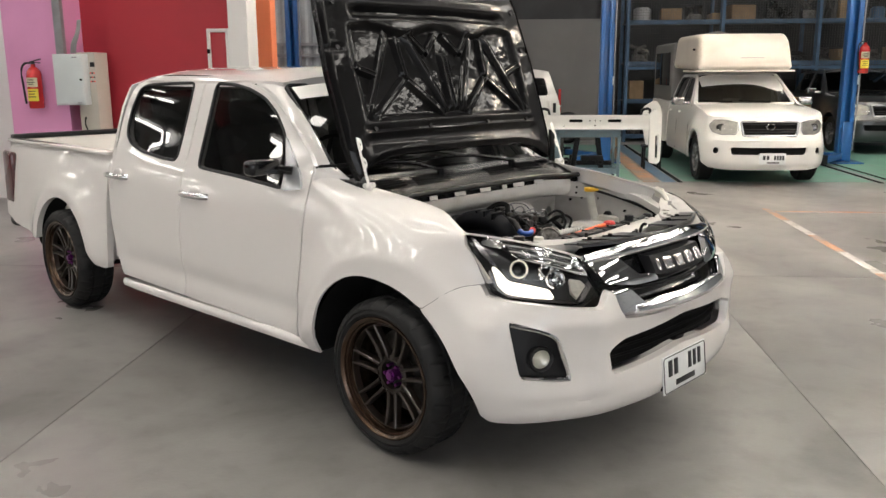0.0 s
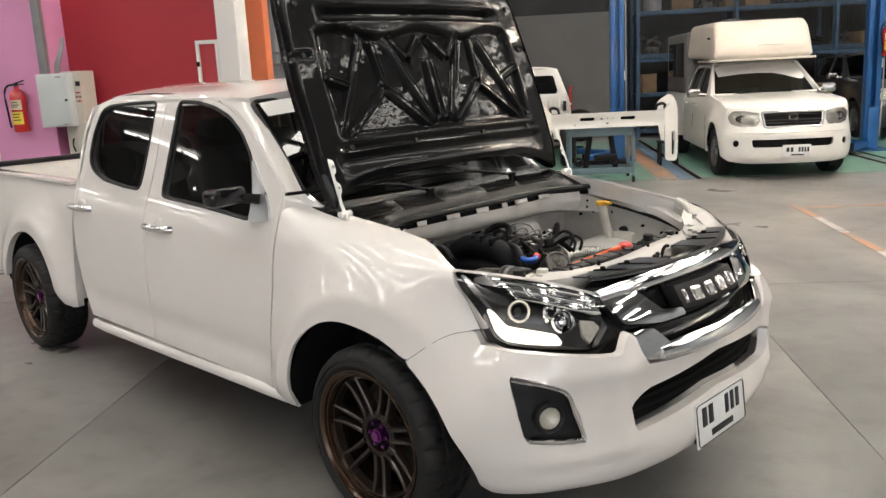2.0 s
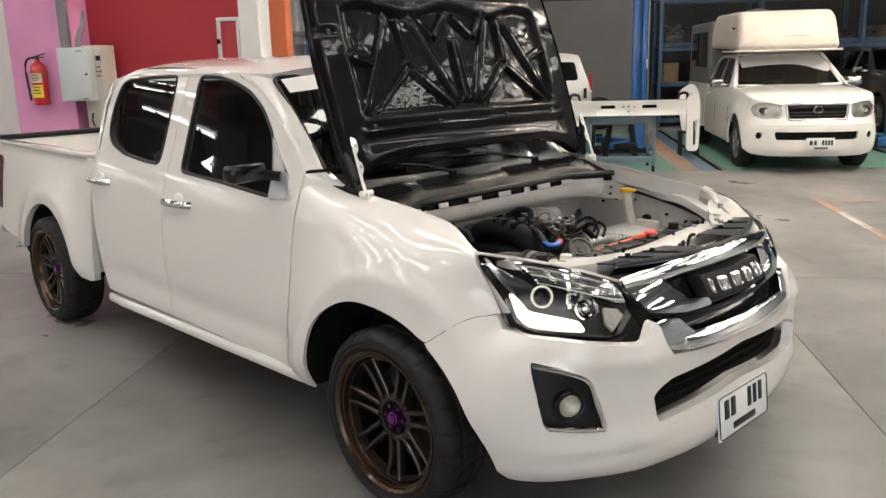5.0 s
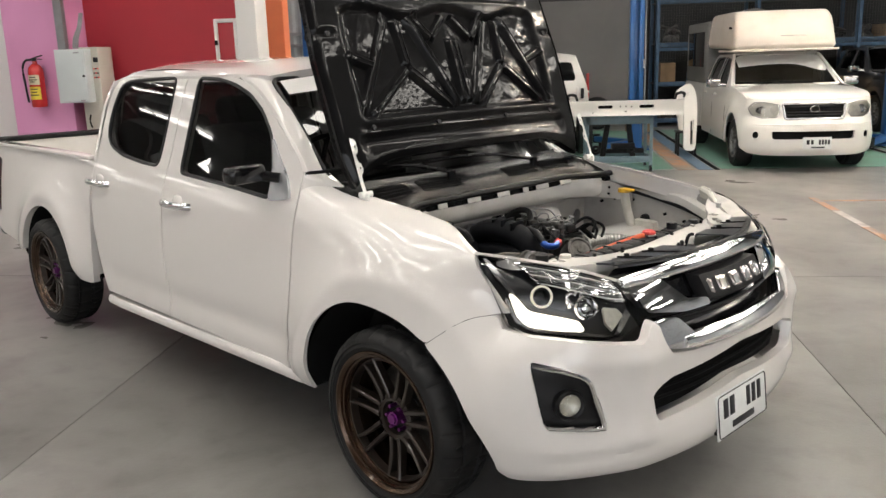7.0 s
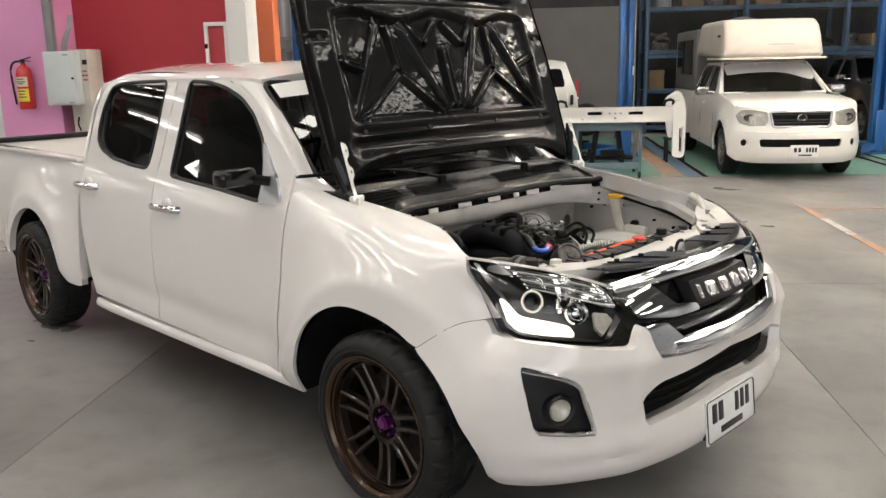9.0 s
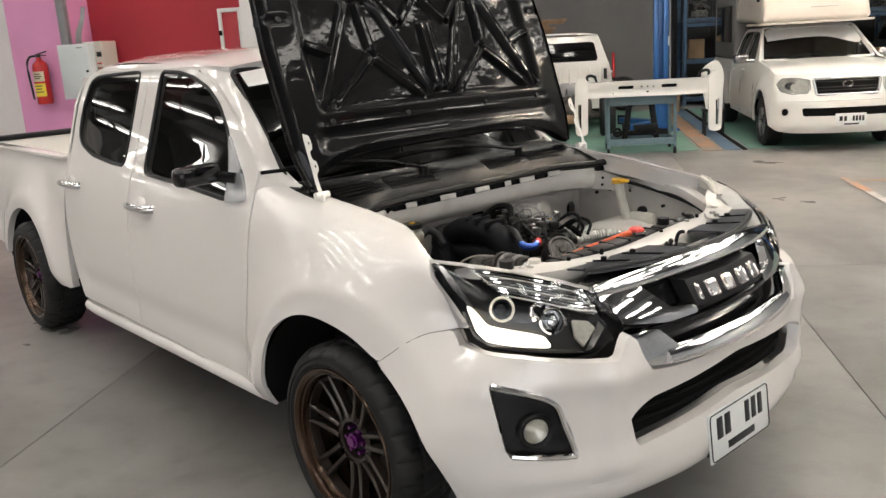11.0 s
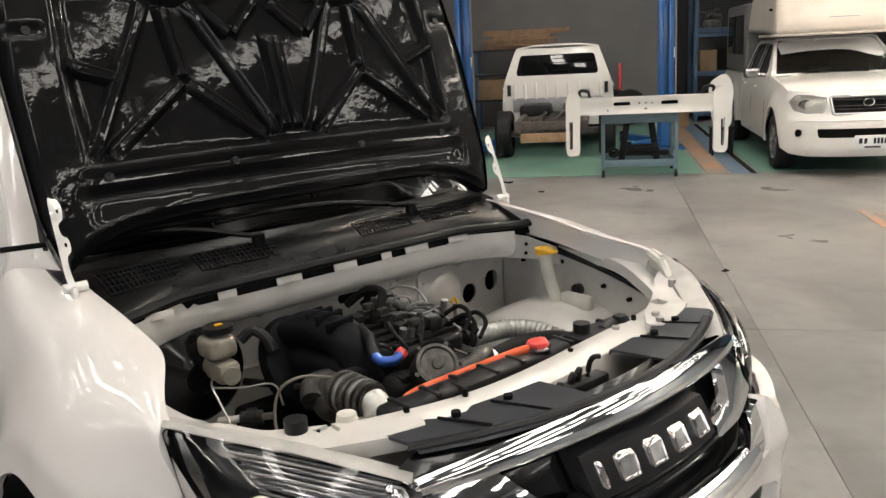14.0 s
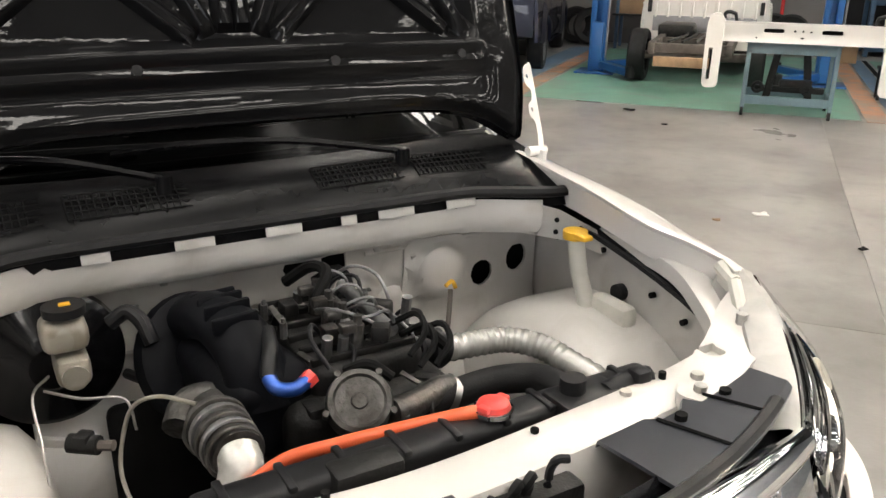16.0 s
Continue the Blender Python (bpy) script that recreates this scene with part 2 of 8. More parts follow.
M["hood_black"] = material("glossy_black_lacquer", (0.006, 0.006, 0.0065), 0.40, 0.0, 0.38, relief=0.0026, relief_scale=7.0, grain=0.00035, grain_scale=34.0, coat_rough=0.012, specular=0.04)
hood_nodes = M["hood_black"].node_tree
hood_bsdf = hood_nodes.nodes["Principled BSDF"]
hood_nodes.links.new(hood_bsdf.inputs["Normal"].links[0].from_socket, hood_bsdf.inputs["Coat Normal"])
M["gloss_black"] = material("gloss_black", (0.006, 0.006, 0.007), 0.18, 0.0, 0.3, specular=0.3)
M["satin_black"] = material("satin_black_plastic", (0.010, 0.010, 0.011), 0.40, vary=0.2, scale=20.0, grain=0.0004, grain_scale=700.0, specular=0.28)
M["cowl_black"] = material("aged_black_plastic", (0.005, 0.005, 0.0055), 0.27, vary=0.25, scale=20.0, specular=0.13, relief=0.0005, relief_scale=30.0)
M["slate"] = material("slate_grey_plastic", (0.036, 0.038, 0.045), 0.30, 0.0, 0.2, vary=0.15, scale=8.0)
M["lamp_chrome"] = material("satin_lamp_chrome", (0.42, 0.41, 0.41), 0.22, 1.0, vary=0.1, scale=60.0)
M["bay_black"] = material("dull_black_cover", (0.005, 0.0054, 0.007), 0.50, vary=0.3, scale=14.0, specular=0.09, relief=0.002, relief_scale=18.0)
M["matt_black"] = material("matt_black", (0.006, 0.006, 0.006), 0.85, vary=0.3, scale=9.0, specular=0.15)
M["grime_black"] = material("grimy_black_metal", (0.009, 0.0088, 0.0085), 0.5, vary=0.5, scale=25.0, specular=0.3, stain=(0.035, 0.031, 0.027), stain_scale=18.0, stain_cut=(0.55, 0.85), grain=0.001, grain_scale=150.0)
M["alloy"] = material("cast_alloy", (0.30, 0.30, 0.30), 0.42, 0.9, vary=0.3, scale=25.0, stain=(0.08, 0.07, 0.06), stain_scale=20.0, stain_cut=(0.5, 0.75), grain=0.0015, grain_scale=120.0)
M["dirty_alloy"] = material("dirty_alloy", (0.11, 0.106, 0.10), 0.5, 0.8, vary=0.4, scale=30.0, stain=(0.05, 0.045, 0.04), stain_scale=25.0, stain_cut=(0.45, 0.7), grain=0.002, grain_scale=120.0)
M["steel"] = material("plain_steel", (0.45, 0.44, 0.42), 0.35, 1.0, vary=0.15, scale=30.0)
M["chrome"] = material("chrome", (0.86, 0.86, 0.87), 0.035, 1.0)
M["indicator"] = material("indicator_reflector", (0.85, 0.82, 0.72), 0.30, 0.6, vary=0.12, scale=90.0)
M["badge"] = material("worn_badge_chrome", (0.75, 0.72, 0.71), 0.10, 1.0, vary=0.2, scale=40.0)
M["silver_plastic"] = material("silver_plastic", (0.55, 0.56, 0.58), 0.25, 0.6, 0.4)
M["lamp_back"] = material("grey_lamp_body", (0.40, 0.39, 0.37), 0.4, vary=0.12, scale=20.0)
M["lamp_pale"] = material("pale_lamp_reflector", (0.62, 0.59, 0.52), 0.35, 0.3, 0.5, vary=0.15, scale=20.0)
M["lamp_black"] = material("lamp_housing_black", (0.006, 0.006, 0.007), 0.3, 0.0, 0.2)
M["rubber"] = material("tyre_rubber", (0.011, 0.011, 0.0115), 0.6, specular=0.3, vary=0.25, scale=14.0, stain=(0.022, 0.021, 0.020), stain_scale=6.0, stain_cut=(0.55, 0.9), grain=0.0008, grain_scale=300.0)
M["bronze"] = material("bronze_wheel_paint", (0.040, 0.031, 0.026), 0.32, 0.6, 0.4, vary=0.1, scale=12.0)
M["bronze_lip"] = material("bronze_rim_lip", (0.075, 0.046, 0.030), 0.26, 0.9, 0.3, vary=0.1, scale=10.0)
M["purple"] = material("purple_anodised", (0.20, 0.035, 0.22), 0.3, 0.8, 0.3)
M["red_plastic"] = material("red_lens", (0.07, 0.004, 0.006), 0.12, 0.0, 1.0)
M["orange_hose"] = material("orange_silicone", (0.78, 0.13, 0.045), 0.38, vary=0.08, scale=30.0)
M["red_cap"] = material("red_cap", (0.70, 0.06, 0.05), 0.35, vary=0.1, scale=40.0)
M["blue_hose"] = material("blue_anodised", (0.03, 0.10, 0.42), 0.28, 0.7, 0.5)
M["yellow"] = material("yellow_plastic", (0.75, 0.42, 0.03), 0.4, vary=0.1, scale=40.0)
M["clear_hose"] = material("ribbed_clear_hose", (0.50, 0.49, 0.46), 0.22, 0.35, 0.6, vary=0.15, scale=40.0)
M["milky"] = material("milky_plastic", (0.62, 0.60, 0.54), 0.4, vary=0.1, scale=15.0)
M["aged_plastic"] = material("aged_milky_plastic", (0.27, 0.25, 0.21), 0.4, vary=0.2, scale=25.0, stain=(0.16, 0.13, 0.09), stain_scale=18.0, stain_cut=(0.5, 0.75))
M["plate"] = material("plate_white", (0.78, 0.79, 0.78), 0.35, vary=0.04, scale=15.0)
M["ink"] = material("plate_ink", (0.015, 0.015, 0.018), 0.5)
M["glass_dark"] = pane_glass("tinted_glass", (0.27, 0.285, 0.28), 0.0, 1.75)
M["glass_wind"] = pane_glass("windscreen_glass", (0.14, 0.155, 0.15), 0.0, 1.6)
M["glass_van"] = pane_glass("van_glass", (0.06, 0.065, 0.07), 0.0, 1.7)
M["lens"] = pane_glass("lamp_lens", (0.93, 0.94, 0.95), 0.0, 1.45)
M["drl"] = glow("daylight_strip", (1.0, 0.92, 0.78), 1.7)
M["ring"] = glow("lamp_ring", (1.0, 0.93, 0.78), 0.12)
M["cloth"] = material("grey_cloth", (0.07, 0.07, 0.072), 0.9, vary=0.2, scale=30.0, grain=0.001, grain_scale=500.0)
M["concrete"] = None
M["wall_white"] = material("white_plaster", (0.78, 0.76, 0.74), 0.7, vary=0.03, scale=1.5, stain=(0.66, 0.63, 0.6), stain_scale=0.7, stain_cut=(0.55, 0.9), grain=0.0015, grain_scale=90.0)
M["pink"] = material("pink_paint", (0.74, 0.32, 0.55), 0.6, vary=0.04, scale=1.6, stain=(0.62, 0.27, 0.46), stain_scale=1.0, stain_cut=(0.5, 0.9), grain=0.0012, grain_scale=90.0)
M["red_wall"] = material("red_sheet", (0.42, 0.028, 0.042), 0.45, vary=0.06, scale=1.2, stain=(0.34, 0.03, 0.04), stain_scale=0.9, stain_cut=(0.5, 0.9), grain=0.001, grain_scale=60.0)
M["orange"] = material("orange_paint", (0.86, 0.25, 0.11), 0.55, vary=0.05, scale=2.0)
M["sheet"] = material("galvanised_sheet", (0.42, 0.44, 0.46), 0.42, 0.5, vary=0.1, scale=3.0, stain=(0.3, 0.29, 0.27), stain_scale=1.3, stain_cut=(0.55, 0.85))
M["roof_sheet"] = material("dull_roof_sheet", (0.20, 0.205, 0.21), 0.5, 0.2, vary=0.15, scale=2.0)
M["grey_wall"] = material("grey_board", (0.155, 0.150, 0.146), 0.7, vary=0.06, scale=1.2, stain=(0.2, 0.19, 0.18), stain_scale=0.8, stain_cut=(0.5, 0.85))
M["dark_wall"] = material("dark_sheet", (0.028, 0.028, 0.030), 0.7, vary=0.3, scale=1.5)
M["blue_steel"] = material("blue_enamel", (0.016, 0.105, 0.32), 0.35, 0.0, 0.5, vary=0.08, scale=3.0, stain=(0.02, 0.06, 0.16), stain_scale=4.0, stain_cut=(0.6, 0.85))
M["rack_steel"] = material("rack_steel", (0.04, 0.085, 0.15), 0.5, 0.0, vary=0.25, scale=5.0)
M["carton"] = material("brown_carton", (0.25, 0.165, 0.095), 0.8, vary=0.12, scale=6.0, random=0.6)
M["timber"] = material("rough_timber", (0.30, 0.19, 0.11), 0.75, vary=0.25, scale=9.0, random=0.6)
M["box_grey"] = material("switchbox_grey", (0.60, 0.64, 0.64), 0.4, vary=0.03, scale=4.0)
M["box_beige"] = material("switchbox_beige", (0.50, 0.47, 0.41), 0.45, vary=0.05, scale=4.0)
M["fire_red"] = material("extinguisher_red", (0.55, 0.02, 0.02), 0.25, 0.0, 0.7)
M["label_yellow"] = material("yellow_label", (0.80, 0.60, 0.05), 0.5)
M["label_cream"] = material("cream_label", (0.62, 0.52, 0.36), 0.5)
M["wire"] = material("dull_wire", (0.10, 0.10, 0.10), 0.5, 0.4)
M["conduit"] = material("conduit_grey", (0.30, 0.30, 0.31), 0.45, 0.3, vary=0.1)
M["bay_green"] = material("green_floor_paint", (0.16, 0.33, 0.25), 0.45, vary=0.1, scale=2.0, stain=(0.2, 0.25, 0.22), stain_scale=2.2, stain_cut=(0.5, 0.75))
M["bay_blue"] = material("blue_floor_paint", (0.12, 0.21, 0.32), 0.45, vary=0.1, scale=2.0, stain=(0.2, 0.21, 0.22), stain_scale=2.5, stain_cut=(0.5, 0.75))
M["bay_orange"] = material("orange_floor_paint", (0.50, 0.255, 0.135), 0.5, vary=0.1, scale=3.0, stain=(0.31, 0.265, 0.225), stain_scale=4.0, stain_cut=(0.40, 0.62))
M["line_white"] = material("white_floor_paint", (0.55, 0.53, 0.5), 0.5, vary=0.1, scale=5.0, stain=(0.36, 0.34, 0.32), stain_scale=6.0, stain_cut=(0.5, 0.7))
M["grey_paint"] = material("charcoal_car_paint", (0.05, 0.053, 0.057), 0.3, 0.4, 1.0)
M["navy_paint"] = material("navy_car_paint", (0.008, 0.012, 0.035), 0.3, 0.2, 1.0)
M["pale_blue"] = material("pale_blue_enamel", (0.15, 0.22, 0.255), 0.45, vary=0.1, scale=6.0, stain=(0.2, 0.17, 0.14), stain_scale=8.0, stain_cut=(0.6, 0.8))
M["rust"] = material("rusty_chassis", (0.10, 0.085, 0.075), 0.75, vary=0.35, scale=8.0)
M["skylight"] = glow("translucent_roof_sheet", (1.0, 0.945, 0.870), 11.5)
M["daylight"] = glow("bright_yard", (0.95, 0.97, 1.0), 1.2)
M["paper"] = material("scrap_paper", (0.75, 0.74, 0.72), 0.8)


def concrete():
    """Polished workshop concrete: cloudy, stained, half glossy."""
    m = material("polished_concrete", (0.268, 0.258, 0.245), 0.34, vary=0.15, scale=1.3, stain=(0.128, 0.123, 0.116), stain_scale=0.9, stain_cut=(0.38, 0.74), rough_vary=0.09, grain=0.0006, grain_scale=60.0)
    nt = m.node_tree
    b = nt.nodes["Principled BSDF"]
    src = b.inputs["Base Color"].links[0].from_socket
    co = nt.nodes["Texture Coordinate"]
    n = nt.nodes.new("ShaderNodeTexNoise")
    n.inputs["Scale"].default_value, n.inputs["Detail"].default_value = 7.0, 10.0
    nt.links.new(co.outputs["Object"], n.inputs["Vector"])
    r = nt.nodes.new("ShaderNodeMapRange")
    r.inputs["From Min"].default_value, r.inputs["From Max"].default_value = 0.50, 0.80
    r.inputs["To Min"].default_value, r.inputs["To Max"].default_value = 1.0, 0.78
    nt.links.new(n.outputs["Fac"], r.inputs["Value"])
    mx = nt.nodes.new("ShaderNodeMix")
    mx.data_type, mx.blend_type = "RGBA", "MULTIPLY"
    mx.inputs[0].default_value = 1.0
    nt.links.new(src, mx.inputs[6])
    nt.links.new(r.outputs["Result"], mx.inputs[7])
    nt.links.new(mx.outputs[2], b.inputs["Base Color"])
    return m


M["concrete"] = concrete()

# ---- the hall ----
def setting(name, bm, mat, label="", category="", parent=None, smooth=False):
    ob = part(name, bm, mat, parent, "", smooth)
    if parent is None:
        tagged(ob, label, category, "", "structure")
    return ob


def slab(name, a0, a1, b0, b1, z0, z1, mat, label="", category="", parent=None, bevel=0.0):
    bm = bmesh.new()
    box(bm, ((a0 + a1) / 2, (b0 + b1) / 2, (z0 + z1) / 2), (a1 - a0, b1 - b0, z1 - z0), bevel)
    ob = setting(name, bm, mat, label, category, parent)
    if parent is None:
        ob.matrix_world = hall(0, 0)
    return ob


# floor bays of cast concrete with sawn joints between them
ground = slab("ground", -80, 80, -80, 80, -0.30, -0.02, M["conduit"], "plain ground round the workshop", "ground")
floor = slab("floor", -22.2, 14.2, -13.2, 17.2, -0.02, -0.006, M["conduit"], "grey polished concrete workshop floor with sawn joints", "floor")
JOINT_A, JOINT_B = [-22.2, -16.0, -10.5, -6.2, -2.03, 1.33, 5.6, 9.9, 14.2], [-13.2, -8.0, -3.2, 2.4, 7.72, 12.5, 17.2]
for i in range(len(JOINT_A) - 1):
    for j in range(len(JOINT_B) - 1):
        bm = bmesh.new()
        box(bm, (0, 0, -0.003), (JOINT_A[i + 1] - JOINT_A[i] - 0.0028, JOINT_B[j + 1] - JOINT_B[j] - 0.0028, 0.006), 0.0015, segs=1)
        s = part("floor_slab", bm, M["concrete"], floor, smooth=False)
        s.location = ((JOINT_A[i] + JOINT_A[i + 1]) / 2, (JOINT_B[j] + JOINT_B[j + 1]) / 2, 0)


def marking(name, a0, a1, b0, b1, mat, label):
    return slab(name, a0, a1, b0, b1, 0.0, 0.003, mat, label, "floor marking")


marking("floor_marking_1", -1.72, 1.70, 7.80, 13.5, M["bay_green"], "worn green paint on a workshop bay floor")
marking("floor_marking_2", 1.74, 1.96, 7.72, 13.5, M["bay_orange"], "worn orange stripe along a workshop bay")
marking("floor_marking_3", 2.00, 2.18, 7.72, 13.5, M["bay_blue"], "worn blue strip beside a drain slot")
marking("floor_marking_4", 2.30, 4.80, 7.80, 13.5, M["bay_green"], "worn green paint on a workshop bay floor")
marking("floor_marking_5", 5.0, 9.0, 7.80, 13.5, M["bay_green"], "worn green paint on a workshop bay floor")
marking("floor_marking_6", -1.98, -1.76, 7.72, 13.5, M["bay_orange"], "worn orange stripe along a workshop bay")
marking("floor_marking_7", -2.36, -2.02, 7.72, 13.5, M["bay_blue"], "worn blue strip beside a workshop bay")
for a0 in (2.20, 4.83, 5.05):
    slab("drain", a0, a0 + 0.06, 7.70, 13.5, 0.0, 0.006, M["matt_black"], "dark narrow drain slot in the bay floor", "drain")

# orange and white dashed aisle lines
def floor_line(p, q, width, dashes):
    p, q = Vector((*p, 0)), Vector((*q, 0))
    d = q - p
    n = len(dashes)
    for k, mat in enumerate(dashes):
        bm = bmesh.new()
        box(bm, (0, 0, 0.0015), (d.length / n - 0.002, width, 0.003))
        c = p + d * ((k + 0.5) / n)
        ob = part("floor_line", bm, mat, None, smooth=False)
        ob.matrix_world = pose(c.x, c.y, 0, 0, 0, math.degrees(math.atan2(d.y, d.x)))
        tagged(ob, "scuffed " + ("white" if mat is M["line_white"] else "orange") + " aisle line painted on concrete", "floor marking", "aisle lines", "structure")


floor_line((-1.35, 6.0), (1.9, 1.9), 0.075, [M["bay_orange"], M["line_white"], M["bay_orange"], M["line_white"], M["bay_orange"], M["line_white"], M["bay_orange"]])
floor_line((-1.2, 5.9), (1.9, 8.3), 0.075, [M["bay_orange"], M["bay_orange"], M["bay_orange"]])

# walls
slab("wall_white", -44.2, -5.72, 5.90, 6.10, 0, 3.2, M["wall_white"], "plain white plastered wall", "wall")
slab("wall_side", -44.2, -44.0, -13.2, 17.2, 0, 3.4, M["red_wall"], "red painted end wall", "wall")
slab("wall_side_upper", -44.2, -44.0, -13.2, 17.2, 3.4, ROOF_Z, M["sheet"], "grey sheet above a red wall", "wall")
slab("wall_far_side", 14.0, 14.2, -13.2, 17.2, 0, ROOF_Z, M["sheet"], "plain grey sheet wall", "wall")
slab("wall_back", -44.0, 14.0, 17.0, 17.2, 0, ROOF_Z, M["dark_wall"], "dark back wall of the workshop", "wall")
slab("wall_front_left", -44.0, -6.2, -13.2, -13.0, 0, ROOF_Z, M["wall_white"], "plain white front wall", "wall")
slab("wall_front_right", 6.2, 14.0, -13.2, -13.0, 0, ROOF_Z, M["wall_white"], "plain white front wall", "wall")
slab("wall_front_head", -6.2, 6.2, -13.2, -13.0, 4.5, ROOF_Z, M["wall_white"], "plain white wall over the gate", "wall")
slab("wall_column_pink", -5.60, -4.92, 5.20, 5.95, 0, ROOF_Z, M["pink"], "pink painted wall pier", "wall", bevel=0.01)
slab("wall_red", -5.05, -3.18, 5.62, 5.82, 0, ROOF_Z, M["red_wall"], "red painted sheet wall", "wall")
slab("wall_pier_white", -3.18, -2.96, 5.50, 5.86, 0, ROOF_Z, M["wall_white"], "white pier beside a red wall", "wall", bevel=0.008)
slab("wall_grey", -3.4, 1.9, 14.6, 14.75, 0, 2.55, M["grey_wall"], "plain grey board partition", "wall")


def corrugated(name, a0, a1, b, z0, z1, label):
    bm = bmesh.new()
    n = int((a1 - a0) / 0.045)
    prof = [0.0, 0.0, 0.028, 0.028]
    low, high = [], []
    for k in range(n):
        a = a0 + (a1 - a0) * k / (n - 1)
        d = prof[k % 4]
        low.append(bm.verts.new((a, b - d, z0)))
        high.append(bm.verts.new((a, b - d, z1)))
    for k in range(n - 1):
        bm.faces.new((low[k], low[k + 1], high[k + 1], high[k]))
    got = bmesh.ops.extrude_face_region(bm, geom=bm.faces[:])
    for v in got["geom"]:
        if isinstance(v, bmesh.types.BMVert):
            v.co.y += 0.01
    ob = setting(name, bm, M["sheet"], label, "wall")
    ob.matrix_world = hall(0, 0)
    return ob


corrugated("wall_corrugated", -9.0, -3.42, 11.5, 0, ROOF_Z, "grey corrugated steel sheet wall")
for z in (0.9, 1.75, 1.95, 2.9, 4.2):
    slab("wall_rail", -9.0, -3.45, 11.38, 11.45, z, z + 0.05, M["conduit"], "grey steel rail across sheet wall", "wall rail")
slab("column_orange", -3.36, -3.12, 6.98, 7.22, 0, ROOF_Z, M["orange"], "orange painted steel column", "column", bevel=0.01)

# a white door frame standing before the red wall
hatch = thing("door_frame", hall(-3.33, 5.58), "white painted door frame on a red wall", "door frame", kind="structure")
for c, s in (((-0.10, 0, 1.0), (0.035, 0.06, 1.93)), ((0.115, 0, 1.0), (0.035, 0.06, 1.93)), ((0.008, 0, 1.945), (0.245, 0.06, 0.04))):
    bm = bmesh.new()
    box(bm, c, s, 0.004)
    part("frame_bar", bm, M["wall_white"], hatch)
bm = bmesh.new()
box(bm, (0.008, 0.012, 0.98), (0.195, 0.02, 1.9), 0.003)
part("leaf", bm, M["red_wall"], hatch)
bm = bmesh.new()
box(bm, (-0.10, -0.035, 1.72), (0.03, 0.03, 0.05), 0.004)
part("latch", bm, M["matt_black"], hatch)

# roof with translucent sheets, rafters and purlins
roof_bm = bmesh.new()
box(roof_bm, (-15.0, 2.0, ROOF_Z + 0.12), (58.4, 30.4, 0.06))
for b in range(-12, 18, 2):
    box(roof_bm, (-15.0, b, ROOF_Z + 0.03), (58.2, 0.07, 0.12))
for a in (-39.6, -34.8, -30.0, -25.2, -20.4, -15.6, -10.8, -6.0, -1.2, 3.6, 8.4, 13.2):
    box(roof_bm, (a, 2.0, ROOF_Z - 0.18), (0.14, 30.0, 0.30))
ceiling = setting("ceiling", roof_bm, M["roof_sheet"], "grey steel roof with purlins and rafters", "ceiling")
ceiling.matrix_world = hall(0, 0)
for sa, sb in SKYLIGHTS:
    lit = thing("roof_light", hall(sa, sb, ROOF_Z), "bright translucent roof sheet with steel ribs", "skylight", "roof lights", "structure")
    bm = bmesh.new()
    box(bm, (0, 0, 0.02), (0.34, 2.4, 0.02))
    part("sheet", bm, M["skylight"], lit, smooth=False)
    for k in (-0.72, 0.72):
        bm = bmesh.new()
        box(bm, (0, k, -0.01), (0.36, 0.07, 0.05))
        part("rib", bm, M["roof_sheet"], lit, smooth=False)

# unseen glowing slab, added as daylight beyond the assumed gate
yard = slab("backdrop", -30, 30, -30.2, -30.0, -0.02, 14, M["daylight"], "glowing slab added as daylight outside an unseen gate", "backdrop")

# ---- the white pickup ----
truck = thing("pickup_truck", pose(0, 0, 0), "lowered pearl white double-cab pickup with its black bonnet raised", "pickup truck")

HUB_Z, TYRE_R, AXLE_R = 0.316, 0.312, -3.095
ARCH_X, ARCH_R = 0.002, 0.418
ARCH_A, ARCH_RR = [-12, 2, 9, 25, 47, 72, 93, 114, 143, 165, 178], [0.474, 0.458, 0.432, 0.399, 0.376, 0.386, 0.394, 0.420, 0.444, 0.424, 0.416]


def arch_point(deg):
    """A point on the edge of the front wheel arch: (x, z)."""
    r = float(np.mean(np.interp([deg - 8, deg - 4, deg, deg + 4, deg + 8], ARCH_A, ARCH_RR)))
    return ARCH_X + r * math.cos(radians(deg)), HUB_Z + r * math.sin(radians(deg))


SEAM_X, SEAM_Z = arch_point(57)
SEAM_X, SEAM_Z = SEAM_X + 0.010, SEAM_Z + 0.002
SIDE = [(0.10, 0.70), (0.18, 0.755), (0.25, 0.80), (0.30, 0.822), (0.36, 0.832), (0.5, 0.832), (0.65, 0.824), (0.8, 0.808), (0.9, 0.79),
        (0.95, 0.776), (1.0, 0.758), (1.1, 0.720), (1.2, 0.688), (1.3, 0.656), (1.4, 0.622), (1.44, 0.606), (1.48, 0.580), (1.53, 0.55)]
SIDE_Z, SIDE_Y = np.array(SIDE).T


def side_base(z):
    return float(np.mean(np.interp([z - 0.03, z - 0.015, z, z + 0.015, z + 0.03], SIDE_Z, SIDE_Y)))


def ease(t):
    t = min(1.0, max(0.0, t))
    return t * t * (3 - 2 * t)


def flare(x, z, cx, amp, inner=0.43, outer=0.74):
    """A flat lip round the wheel arch, a soft crease, then a slope that runs out into the flank."""
    r = math.hypot(x - cx, z - HUB_Z)
    f = 0.0
    for d in (-0.014, -0.005, 0.005, 0.014):
        f += 0.25 * min(1.0, max(0.0, (outer - r - d) / (outer - inner))) ** 1.7
    return amp * f * ease((z - 0.24) / 0.2)


